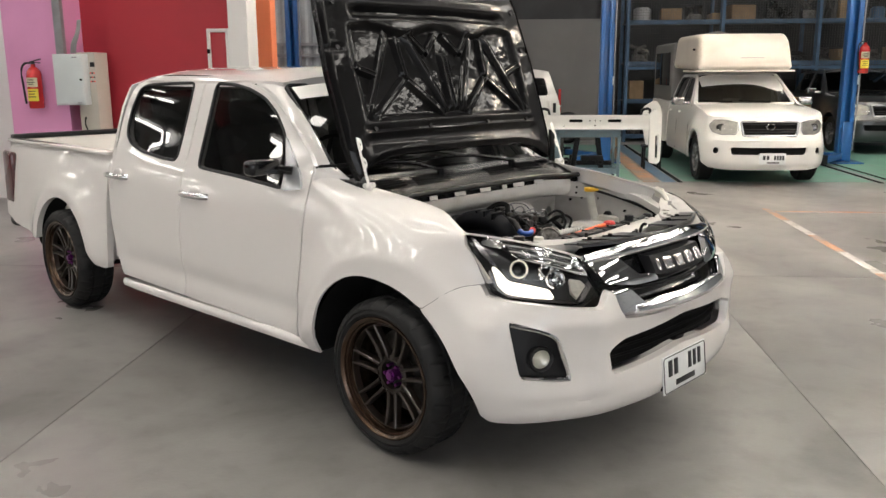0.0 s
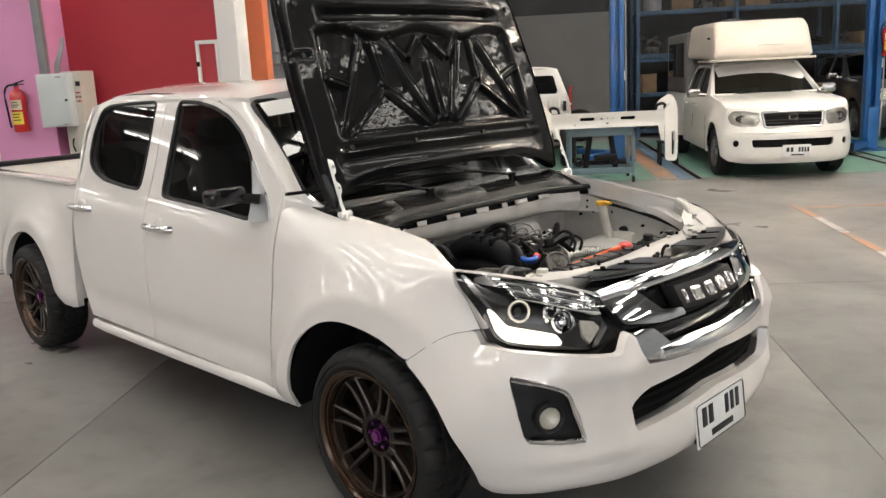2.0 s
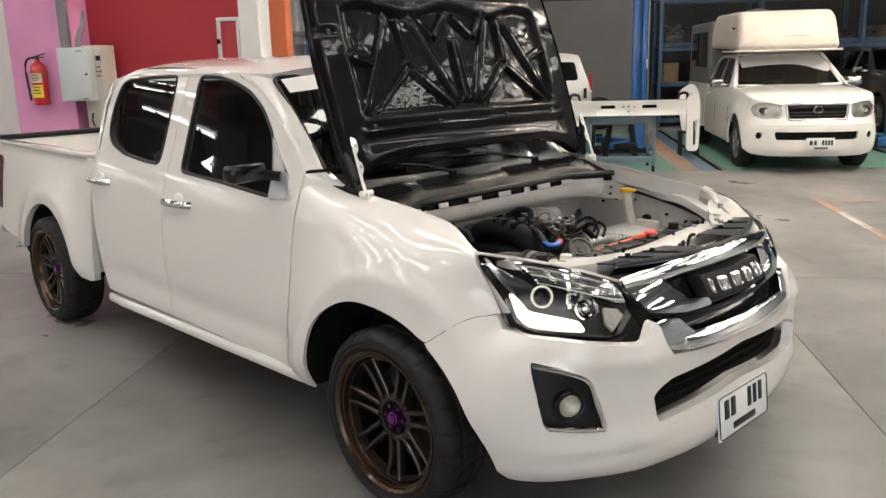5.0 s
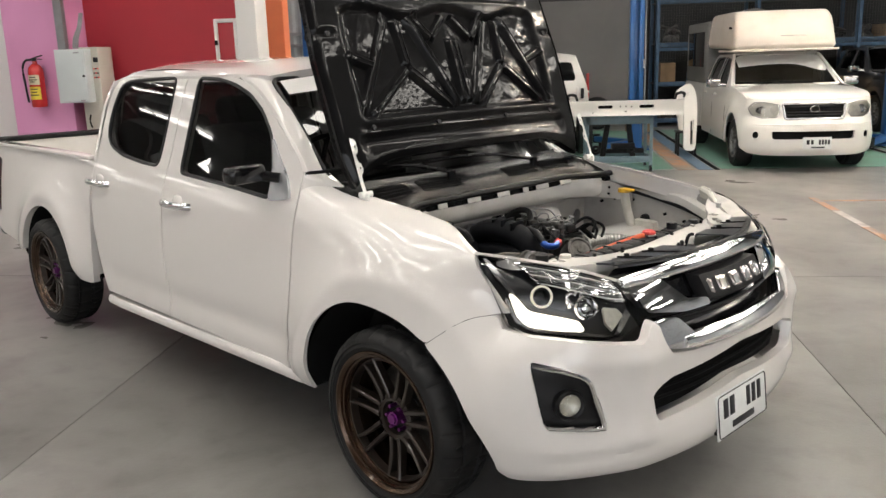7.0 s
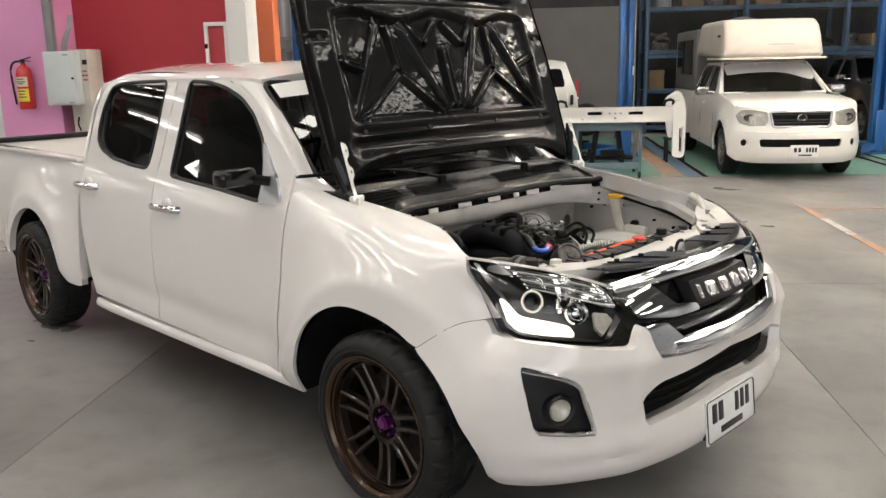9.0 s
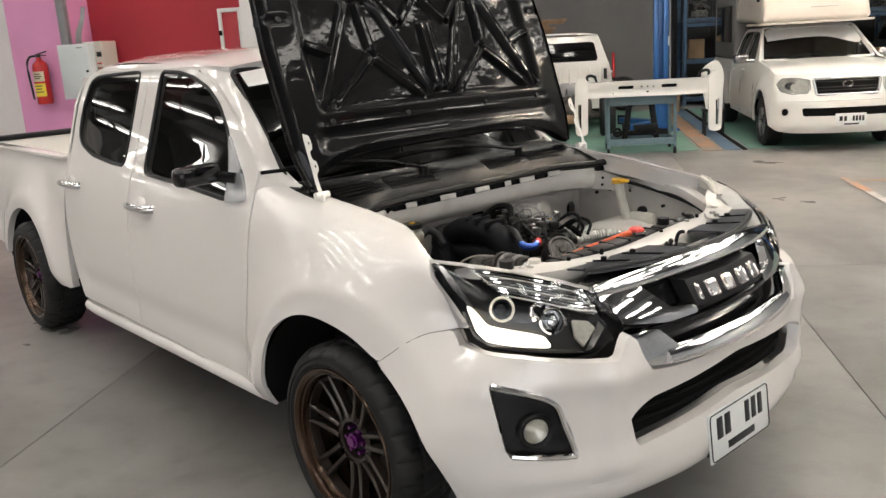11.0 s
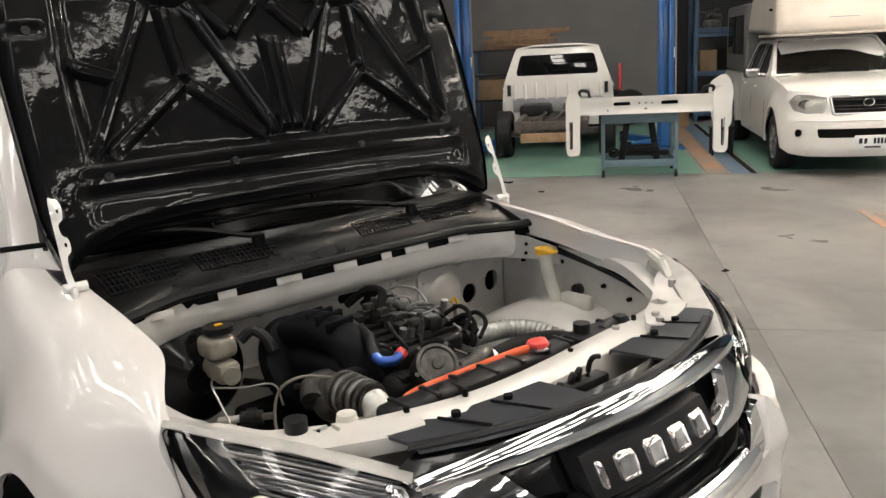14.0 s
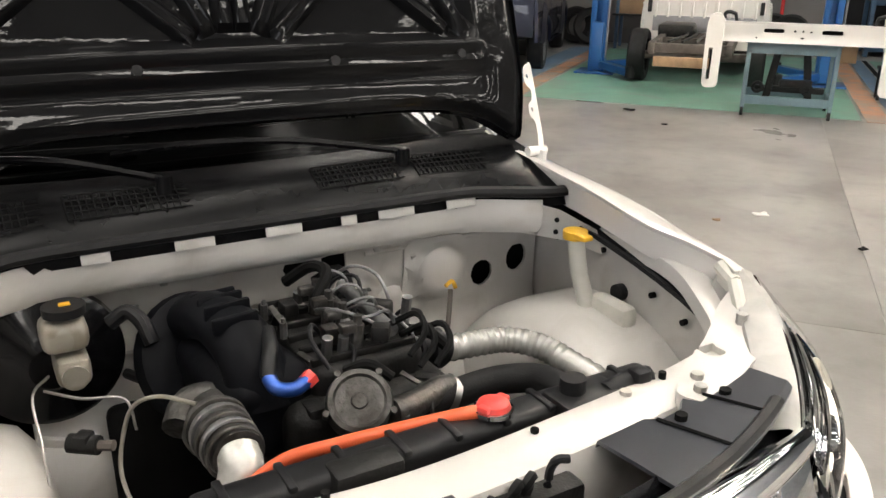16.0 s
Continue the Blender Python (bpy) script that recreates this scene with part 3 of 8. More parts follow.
def side_y(x, z):
    """Half the width of the body at a place on its flank."""
    w = side_base(z)
    # the door skin's soft hollow above the sill
    w -= 0.010 * math.exp(-((z - 0.46) / 0.05) ** 2) * ease((-0.45 - x) / 0.15) * ease((x + 2.3) / 0.15)
    if x > -1.2:
        w += flare(x, z, ARCH_X, 0.056, 0.490, 0.71)
    if x < -2.0:
        w -= 0.035 * ease((-2.40 - x) / 0.12)
        w += flare(x, z, AXLE_R, 0.050, 0.465, 0.68)
    if x > -0.02:
        w -= (0.16 + 0.40 * ease((z - 0.42) / 0.33)) * (x + 0.02) ** 2
    return w


def on_side(x, z):
    return Vector((x, -side_y(x, z), z))


INWARD = Vector((0, 1, 0))


def arch(cx, r, a0, a1, n=26, cz=HUB_Z):
    return [(cx + r * math.cos(radians(a0 + (a1 - a0) * k / n)), cz + r * math.sin(radians(a0 + (a1 - a0) * k / n))) for k in range(n + 1)]


# front wing: flank up to the shoulder, then rolled over to the bonnet gap
TOP = [(-0.72, 1.135), (-0.62, 1.100), (-0.53, 1.070), (-0.45, 1.046), (-0.36, 1.028), (-0.26, 1.017), (-0.05, 0.996), (0.10, 0.972), (0.23, 0.943), (0.36, 0.896)]


def roll(x):
    return 0.075 + 0.065 * ease((x + 0.55) / 0.45)


TOP_X, TOP_Z = np.array(TOP).T


def wing_top(x):
    return float(np.mean(np.interp(min(x, 0.316) + np.linspace(-0.05, 0.05, 11), TOP_X, TOP_Z))) - 0.62 * max(0.0, x - 0.316)


def wing_inner(x):
    return 0.648 + 0.078 * ease((x - 0.09) / 0.24)


def wing(x, v):
    r = roll(x)
    z0 = wing_top(x) - r
    if v <= z0:
        return on_side(x, v)
    t = min((v - z0) / (r * 1.57), 1.0)
    yo, yi = side_y(x, z0), wing_inner(x)
    d = (side_y(x, z0) - side_y(x, z0 - 0.03)) / 0.03
    p0, p3 = Vector((yo, z0)), Vector((yi, z0 + r))
    p1, p2 = p0 + Vector((d, 1)) * 0.62 * r, p3 + Vector((0.58 * (yo - yi), -0.015))
    q = p0 * (1 - t) ** 3 + p1 * 3 * t * (1 - t) ** 2 + p2 * 3 * t * t * (1 - t) + p3 * t ** 3
    return Vector((x, -q.x, q.y))


def wing_edge(x):
    return wing_top(x) + 0.57 * roll(x)


def make_wing():
    top = [(x, wing_edge(x)) for x in np.linspace(-0.53, 0.315, 24)]
    front = [(0.335, 0.90), (0.372, 0.84), (0.41, 0.775), (0.435, 0.741)]
    out = [(-0.545, 0.345), (-0.553, 0.7), (-0.553, 1.02), (-0.548, 1.10)] + top + front + [(0.395, 0.7355), (0.33, 0.7185), (SEAM_X, SEAM_Z)]
    out += [arch_point(a) for a in np.linspace(57, 177, 34)][1:] + [(-0.418, 0.312), (-0.47, 0.308)]
    return panel(wing, out, step=0.0125, thick=0.014, inward=INWARD)


wing_r, wing_l = both("front_wing", make_wing, M["pearl"], truck)


def make_joint():
    bm = bmesh.new()
    return tube(bm, [wing(x, z) + Vector((0, 0.0005, 0)) for x, z in smooth_line([(0.436, 0.741), (0.395, 0.736), (0.33, 0.719), (SEAM_X, SEAM_Z)], 4)], 0.0011, 5, 0)


both("panel_gap", make_joint, M["matt_black"], truck)

# cab: doors, sills, pillars and roof
GAP = [(-0.563, 1.092), (-0.617, 1.146), (-0.715, 1.214), (-0.857, 1.305), (-1.0, 1.383), (-1.14, 1.430), (-1.34, 1.456), (-1.52, 1.466), (-1.598, 1.469)]
GAP_S = smooth_line(GAP, 4)
GAP_R = smooth_line([(-1.606, 1.469), (-1.9, 1.473), (-2.12, 1.468), (-2.28, 1.445), (-2.365, 1.39), (-2.405, 1.29), (-2.425, 1.1), (-2.42, 0.95), (-2.385, 0.72), (-2.31, 0.50), (-2.25, 0.355)], 4)
F_GLASS = rounded([(-1.49, 1.438), (-1.49, 1.022), (-1.12, 1.006), (-0.745, 0.982), (-0.768, 1.1), (-0.818, 1.215), (-0.92, 1.307), (-1.037, 1.371), (-1.178, 1.411), (-1.32, 1.432)], 0.035)
R_GLASS = rounded([(-2.285, 1.402), (-2.20, 1.424), (-1.975, 1.433), (-1.705, 1.439), (-1.70, 1.255), (-1.713, 1.038), (-1.878, 1.042), (-2.115, 1.063), (-2.262, 1.098), (-2.33, 1.15), (-2.336, 1.27)], 0.04)


def make_front_door():
    out = [(-0.562, 0.352), (-0.562, 0.8)] + GAP_S + [(-1.605, 1.2), (-1.612, 0.95), (-1.59, 0.72), (-1.56, 0.5), (-1.55, 0.352)]
    return panel(on_side, out, [F_GLASS], step=0.022, thick=0.03, inward=INWARD)


def make_rear_door():
    out = GAP_R + [(-1.557, 0.352), (-1.567, 0.5), (-1.597, 0.72), (-1.619, 0.95), (-1.612, 1.2)]
    return panel(on_side, out, [R_GLASS], step=0.022, thick=0.03, inward=INWARD)


doors = both("front_door", make_front_door, M["pearl"], truck) + both("rear_door", make_rear_door, M["pearl"], truck)


def scaled(poly, d):
    cx, cy = sum(p[0] for p in poly) / len(poly), sum(p[1] for p in poly) / len(poly)
    return [(cx + (x - cx) * (1 + d / 0.4), cy + (y - cy) * (1 + d / 0.2)) for x, y in poly]


def ribbon_on(surface, poly, r, out=0.0, bm=None, flat=1.0):
    """A strip that follows a closed line over a surface."""
    bm = bm or bmesh.new()
    pts = [surface(u, v) for u, v in poly]
    return tube(bm, pts, r, 6, 0, closed=True, flat=flat)


def side_parts(sgn):
    d_front, d_rear = (doors[0], doors[2]) if sgn < 0 else (doors[1], doors[3])
    fix = (lambda b: b) if sgn < 0 else mirrored
    for poly, door in ((F_GLASS, d_front), (R_GLASS, d_rear)):
        g = part("window_pane", fix(panel(lambda x, z: on_side(x, z) + Vector((0, 0.013, 0)), scaled(poly, 0.008), step=0.05)), M["glass_dark"], door, "dark tinted window glass")
        g.visible_shadow = False
        part("window_seal", fix(ribbon_on(lambda x, z: on_side(x, z) + Vector((0, 0.004, 0)), poly, 0.0095)), M["satin_black"], door, "black rubber window seal")
    for x0, x1, z, door in ((-1.585, -1.345, 0.888, d_front), (-2.44, -2.20, 0.915, d_rear)):
        xm = (x0 + x1) / 2
        y = -side_y(xm, z)
        bm = bmesh.new()
        tube(bm, [(x0, y + 0.004, z), (x0 + 0.03, y - 0.026, z + 0.002), (xm, y - 0.034, z + 0.003), (x1 - 0.03, y - 0.026, z + 0.002), (x1, y + 0.004, z)], 0.0135, 10, 5, flat=1.25)
        part("door_handle", fix(bm), M["chrome"], door, "chrome pull handle")
        bm = bmesh.new()
        ball(bm, (xm, y + 0.007, z + 0.006), 0.045, 16, (1.15, 0.25, 0.85))
        part("handle_cup", fix(bm), M["pearl"], door)
    # mirror on its white corner panel
    mb = panel(lambda x, z: on_side(x, z) + Vector((0, -0.012, 0)), rounded([(-0.60, 0.992), (-0.742, 0.975), (-0.752, 1.09), (-0.800, 1.212), (-0.72, 1.13), (-0.640, 1.06)], 0.02), step=0.02, thick=0.02, inward=INWARD)
    part("mirror_base", fix(mb), M["silver_plastic"], d_front, "pale glossy mirror corner panel")
    bm = bmesh.new()
    tube(bm, [(-0.69, -0.745, 1.065), (-0.72, -0.77, 1.070), (-0.745, -0.80, 1.078)], 0.020, 8)
    box(bm, (-0.752, -0.862, 1.088), (0.075, 0.165, 0.070), 0.022, (0, 0, 6), 3)
    part("door_mirror", fix(bm), M["gloss_black"], d_front, "gloss black door mirror")


side_parts(-1)
side_parts(1)


def make_gap_seal(line):
    """Black rubber that shows in the gap round a door."""
    bm = bmesh.new()
    return tube(bm, [on_side(x, z) + Vector((0, 0.014, 0)) for x, z in line], 0.0075, 5, 0)


both("door_seal", lambda: make_gap_seal([(-0.557, 0.36), (-0.557, 0.7), (-0.556, 1.0), (-0.560, 1.092)]), M["matt_black"], truck)
both("door_seal", lambda: make_gap_seal(GAP_S[1:]), M["matt_black"], truck)
both("door_seal", lambda: make_gap_seal([(-1.553, 0.36), (-1.563, 0.5), (-1.593, 0.72), (-1.615, 0.95), (-1.608, 1.2), (-1.603, 1.46)]), M["matt_black"], truck)
both("door_seal", lambda: make_gap_seal(GAP_R), M["matt_black"], truck)


def make_sill():
    bm = bmesh.new()
    prof = [(0.836, 0.345), (0.846, 0.335), (0.850, 0.320), (0.844, 0.303), (0.825, 0.292), (0.76, 0.288), (0.74, 0.30), (0.74, 0.345)]
    rings = []
    for x in np.linspace(-2.25, -0.490, 12):
        rings.append([bm.verts.new((x, -(y if x > -2.2 else y - 0.01), z + 0.012 * (x + 1.3))) for y, z in prof])
    for s, e in zip(rings, rings[1:]):
        for k in range(len(prof)):
            bm.faces.new((s[k], s[(k + 1) % len(prof)], e[(k + 1) % len(prof)], e[k]))
    bm.faces.new(rings[0])
    bm.faces.new(rings[-1])
    return bm


both("sill", make_sill, M["pearl"], truck)


def roof_z(x, y):
    q = min(1.0, abs(y) / 0.592)
    z = 1.523 - 0.052 * q ** 2.6
    z -= 0.055 * ease((x + 1.35) / 0.55) ** 1.5
    z -= 0.075 * max(0.0, (-2.12 - x) / 0.34) ** 2
    return z


def roof(x, v):
    """v: across the roof; past the edge it drops to the door gap."""
    y = max(-0.592, min(0.592, v))
    z = roof_z(x, y)
    extra = abs(v) - abs(y)
    return Vector((x, y + math.copysign(extra * 0.55, v), z - extra * 0.9))


def windscreen(u, v):
    """u: across -1..1, v: from the cowl 0 to the roof 1."""
    x = -0.40 - 0.53 * v - 0.075 * abs(u) ** 2.2 * (1 - 0.3 * v)
    y = u * (0.662 - 0.10 * v)
    z = 1.046 + 0.412 * v - 0.035 * abs(u) ** 2.2 * v + 0.025 * math.sin(math.pi * v)
    return Vector((x, y, z))


def make_roof():
    front = [(windscreen(u, 1.0).x - 0.004, windscreen(u, 1.0).y) for u in np.linspace(1, -1, 21)]
    out = front + [(-1.1, -0.60), (-1.3, -0.613), (-1.6, -0.617), (-2.0, -0.617), (-2.25, -0.612), (-2.38, -0.595), (-2.46, -0.54), (-2.475, 0.0), (-2.46, 0.54), (-2.38, 0.595),
                   (-2.25, 0.612), (-2.0, 0.617), (-1.6, 0.617), (-1.3, 0.613), (-1.1, 0.60)]
    return panel(roof, out, step=0.04, thick=0.03, inward=Vector((0, 0, -1)))


cab_roof = part("roof", make_roof(), M["pearl"], truck)


def make_pillar():
    """The windscreen pillar, from the cowl up to the roof's edge."""
    bm = bmesh.new()
    n = 22
    inner = [windscreen(-1.0, k / n) for k in range(n + 1)]
    gap = [on_side(x - 0.004, z + 0.006) for x, z in smooth_line(GAP[:6], 8)]
    gl = [0.0]
    for a, b in zip(gap, gap[1:]):
        gl.append(gl[-1] + (b - a).length)

    def at(t):
        d = t * gl[-1]
        for k in range(len(gl) - 1):
            if gl[k + 1] >= d:
                f = (d - gl[k]) / max(1e-6, gl[k + 1] - gl[k])
                return gap[k].lerp(gap[k + 1], f)
        return gap[-1]

    rings = []
    for k in range(n + 1):
        a, b = at(k / n), inner[k]
        out = Vector((0.25, -0.8, 0.5)).normalized()
        mid = (a + b) / 2 + out * 0.016
        rings.append([bm.verts.new(q) for q in (a + Vector((0, 0.03, 0)), a, a.lerp(mid, 0.5) + out * 0.006, mid, b.lerp(mid, 0.5) + out * 0.007, b, b + Vector((-0.03, 0.02, -0.01)))])
    for s, e in zip(rings, rings[1:]):
        for k in range(6):
            bm.faces.new((s[k], s[k + 1], e[k + 1], e[k]))
    return bm


both("windscreen_pillar", make_pillar, M["pearl"], truck)


def make_cowl_corner():
    """The painted corner where wing, windscreen pillar and cowl meet."""
    bm = bmesh.new()
    pts = [on_side(-0.549, 0.98), on_side(-0.549, 1.075), on_side(-0.575, 1.100), on_side(-0.62, 1.142), wing(-0.53, wing_edge(-0.53)), wing(-0.47, wing_edge(-0.47)), wing(-0.40, wing_edge(-0.40)),
           windscreen(-1.0, 0.0), windscreen(-1.0, 0.14), windscreen(-0.99, 0.07)]
    for p in pts:
        bm.verts.new(p + Vector((0, 0.004, -0.002)))
    got = bmesh.ops.convex_hull(bm, input=bm.verts)
    bmesh.ops.delete(bm, geom=[v for v in got["geom_interior"] if isinstance(v, bmesh.types.BMVert)], context="VERTS")
    bmesh.ops.bevel(bm, geom=bm.edges[:], offset=0.004, segments=2, affect="EDGES", profile=0.5)
    return bm


both("cowl_corner", make_cowl_corner, M["pearl"], truck)
ws = part("windscreen", panel(windscreen, rounded([(-0.985, 0.0), (0.985, 0.0), (0.985, 0.985), (-0.985, 0.985)], 0.06), step=0.09), M["glass_wind"], truck, "clear windscreen glass")
ws.visible_shadow = False
bm = bmesh.new()
tube(bm, [windscreen(u, v) + Vector((0.004, 0, 0.003)) for u, v in rounded([(-1, -0.01), (1, -0.01), (1, 1.0), (-1, 1.0)], 0.06, 6)], 0.010, 6, 0, closed=True)
part("seal", bm, M["satin_black"], ws, "black windscreen seal")
# sun strip along the top of the windscreen
part("sun_strip", panel(lambda u, v: windscreen(u, v) + Vector((0.003, 0, 0.004)), [(-0.95, 0.80), (0.95, 0.80), (0.95, 0.97), (-0.95, 0.97)], step=0.08), M["paper"], ws, "white sun strip")


def cab_back(y, z):
    return Vector((-2.45 - 0.035 * (1 - (y / 0.8) ** 2) + 0.10 * max(0, z - 1.1) ** 1.5, y, z))


back_out = [(-0.77, 0.42), (-0.78, 0.9), (-0.745, 1.02), (-0.66, 1.3), (-0.60, 1.42), (-0.50, 1.455), (0.50, 1.455), (0.60, 1.42), (0.66, 1.3), (0.745, 1.02), (0.78, 0.9), (0.77, 0.42)]
back_hole = rounded([(-0.60, 1.08), (0.60, 1.08), (0.55, 1.38), (-0.55, 1.38)], 0.06)
part("cab_back", panel(cab_back, back_out, [back_hole], step=0.04, thick=0.03, inward=Vector((1, 0, 0))), M["pearl"], truck)
rg = part("rear_window", panel(lambda y, z: cab_back(y, z) + Vector((0.01, 0, 0)), scaled(back_hole, 0.01), step=0.1), M["glass_wind"], truck, "rear window glass")
rg.visible_shadow = False
# rounded corner between the flank and the back of the cab


def make_corner():
    bm = bmesh.new()
    rings = []
    for z in np.linspace(0.40, 1.425, 24):
        a = on_side(-2.428 if z < 1.25 else -2.428 + 0.25 * (z - 1.25) ** 1.3, z)
        b = cab_back(-min(0.74, side_y(-2.3, z) - 0.03), z)
        c = Vector((b.x - 0.002, a.y + 0.012, z))
        rings.append([bm.verts.new(q) for q in (a + Vector((0, 0.03, 0)), a, a.lerp(c, 0.6), c.lerp(b, 0.5), b, b + Vector((0.03, 0, 0)))])
    for s, e in zip(rings, rings[1:]):
        for k in range(5):
            bm.faces.new((s[k], s[k + 1], e[k + 1], e[k]))
    return bm


both("cab_corner", make_corner, M["pearl"], truck)

for y in (0.50,):
    bm = bmesh.new()
    tube(bm, [(-1.14, y, 1.462), (-1.20, y, 1.497), (-1.35, y, 1.516), (-1.6, y, 1.528), (-1.9, y, 1.526), (-2.08, y, 1.515), (-2.18, y, 1.490), (-2.22, y, 1.455)], 0.011, 8)
    part("roof_rail", bm, M["satin_black"], truck, "black roof rail")

# cab interior
inner = bmesh.new()
box(inner, (-1.5, 0, 0.40), (1.8, 1.5, 0.06), 0.01)
part("cab_floor", inner, M["matt_black"], truck)
bm = bmesh.new()
box(bm, (-0.72, 0, 0.93), (0.36, 1.36, 0.20), 0.06, segs=3)
box(bm, (-0.70, -0.36, 1.035), (0.22, 0.38, 0.06), 0.03, segs=3)
part("dashboard", bm, M["satin_black"], truck, "black dashboard")
bm = bmesh.new()
lathe(bm, [(0.172, -0.012), (0.186, 0.0), (0.172, 0.012), (0.160, 0.0)], pose(-0.96, -0.36, 1.03, 0, 0, 0) @ pose(0, 0, 0, 0, -65, 0), 28, True)
for k in range(3):
    rod(bm, (-0.955, -0.36, 1.03), pose(-0.96, -0.36, 1.03) @ pose(0, 0, 0, 0, -65, 0) @ Vector((0.17 * math.cos(2.1 * k), 0.17 * math.sin(2.1 * k), 0)), 0.012, 6)
ball(bm, (-0.955, -0.36, 1.03), 0.05, 12, (0.5, 1, 1))
part("steering_wheel", bm, M["satin_black"], truck, "black steering wheel")
for sx, sy, w in ((-1.30, -0.37, 0.50), (-1.30, 0.37, 0.50), (-2.16, -0.36, 0.56), (-2.16, 0.36, 0.56)):
    bm = bmesh.new()
    box(bm, (sx + 0.10, sy, 0.66), (0.50, w, 0.14), 0.05, segs=3)
    box(bm, (sx - 0.16, sy, 0.95), (0.13, w * 0.92, 0.56), 0.05, (0, -14, 0), 3)
    box(bm, (sx - 0.25, sy, 1.265), (0.09, 0.26, 0.17), 0.04, (0, -10, 0), 3)
    part("seat", bm, M["cloth"], truck, "dark cloth seat")

# load bed
BED_TOP = 1.030


def make_bed_side():
    out = [(-2.492, 0.42), (-2.510, 0.7), (-2.512, BED_TOP), (-3.1, BED_TOP + 0.006), (-4.10, BED_TOP), (-4.12, 0.92), (-4.12, 0.50), (-3.98, 0.44), (-3.55, 0.40)]
    out += arch(AXLE_R, 0.40, 168, 12) + [(-2.66, 0.345), (-2.56, 0.335), (-2.515, 0.345)]
    return panel(on_side, out, step=0.024, thick=0.035, inward=INWARD)


both("bed_side", make_bed_side, M["pearl"], truck)
for sgn in (-1, 1):
    bm = bmesh.new()
    box(bm, (-3.31, sgn * 0.715, BED_TOP - 0.004), (1.59, 0.075, 0.022), 0.009)
    part("bed_rail", bm, M["pearl"] if sgn < 0 else M["satin_black"], truck)
    bm = bmesh.new()
    box(bm, (-3.31, sgn * 0.672, 0.78), (1.58, 0.012, 0.46), 0.003)
    part("bed_liner_side", bm, M["milky"] if sgn < 0 else M["satin_black"], truck, "inner bed wall")
    bm = bmesh.new()
    y = sgn * (side_y(-4.0, 0.8) + 0.004)
    box(bm, (-4.045, y - sgn * 0.006, 0.765), (0.16, 0.05, 0.37), 0.022, (0, 3, 0), 3)
    part("tail_lamp", bm, M["red_plastic"], truck, "dark red tail lamp")
bm = bmesh.new()
box(bm, (-3.31, 0, 0.56), (1.6, 1.36, 0.03), 0.004)
part("bed_floor", bm, M["milky"], truck)
for sgn in (-1, 1):
    bm = bmesh.new()
    box(bm, (AXLE_R, sgn * 0.585, 0.655), (0.84, 0.18, 0.17), 0.03, segs=3)
    part("wheel_box", bm, M["milky"], truck, "wheel box in the load bed")
bm = bmesh.new()
box(bm, (-2.535, 0, 0.80), (0.03, 1.40, 0.46), 0.006)
box(bm, (-2.54, 0, 1.02), (0.05, 1.44, 0.045), 0.01)
part("bed_front", bm, M["milky"], truck)
bm = bmesh.new()
box(bm, (-4.10, 0, 0.78), (0.05, 1.46, 0.50), 0.012)
part("tailgate", bm, M["pearl"], truck)
bm = bmesh.new()
box(bm, (-4.10, 0, 1.045), (0.075, 1.44, 0.035), 0.012)
part("tailgate_cap", bm, M["satin_black"], truck, "black tailgate top cap")
bm = bmesh.new()
box(bm, (-4.19, 0, 0.46), (0.12, 1.5, 0.15), 0.03)
part("rear_bumper", bm, M["satin_black"], truck, "black rear bumper")

# underbody
for y in (-0.42, 0.42):
    bm = bmesh.new()
    box(bm, (-1.75, y, 0.36), (4.7, 0.08, 0.13), 0.01)
    part("chassis_rail", bm, M["grime_black"], truck)
bm = bmesh.new()
box(bm, (-1.5, 0, 0.30), (1.8, 1.4, 0.05), 0.01)
part("underbody", bm, M["grime_black"], truck)
bm = bmesh.new()
rod(bm, (AXLE_R, -0.7, HUB_Z), (AXLE_R, 0.7, HUB_Z), 0.05, 14)
ball(bm, (AXLE_R, 0.05, HUB_Z), 0.15, 14)
part("rear_axle", bm, M["grime_black"], truck)
bm = bmesh.new()
rod(bm, (0.0, -0.68, HUB_Z - 0.04), (0.0, 0.68, HUB_Z - 0.04), 0.035, 10)
part("front_axle", bm, M["grime_black"], truck)


def make_liner(cx, y1, r):
    bm = bmesh.new()
    n = 20
    outer = [(cx + r * math.cos(math.pi * (1.0 - k / n)), HUB_Z + r * math.sin(math.pi * (1.0 - k / n))) for k in range(n + 1)]
    a = [bm.verts.new((x, -(side_y(x, z) - 0.010), z)) for x, z in outer]
    b = [bm.verts.new((x, -y1, z)) for x, z in outer]
    c = bm.verts.new((cx, -y1, HUB_Z))
    for k in range(n):
        bm.faces.new((a[k], a[k + 1], b[k + 1], b[k]))
        bm.faces.new((b[k], b[k + 1], c))
    return bm


both("wheel_arch_liner", lambda: make_liner(ARCH_X, 0.60, ARCH_R + 0.003), M["matt_black"], truck, "black wheel arch liner")
both("wheel_arch_liner", lambda: make_liner(AXLE_R, 0.51, 0.403), M["matt_black"], truck, "black wheel arch liner")


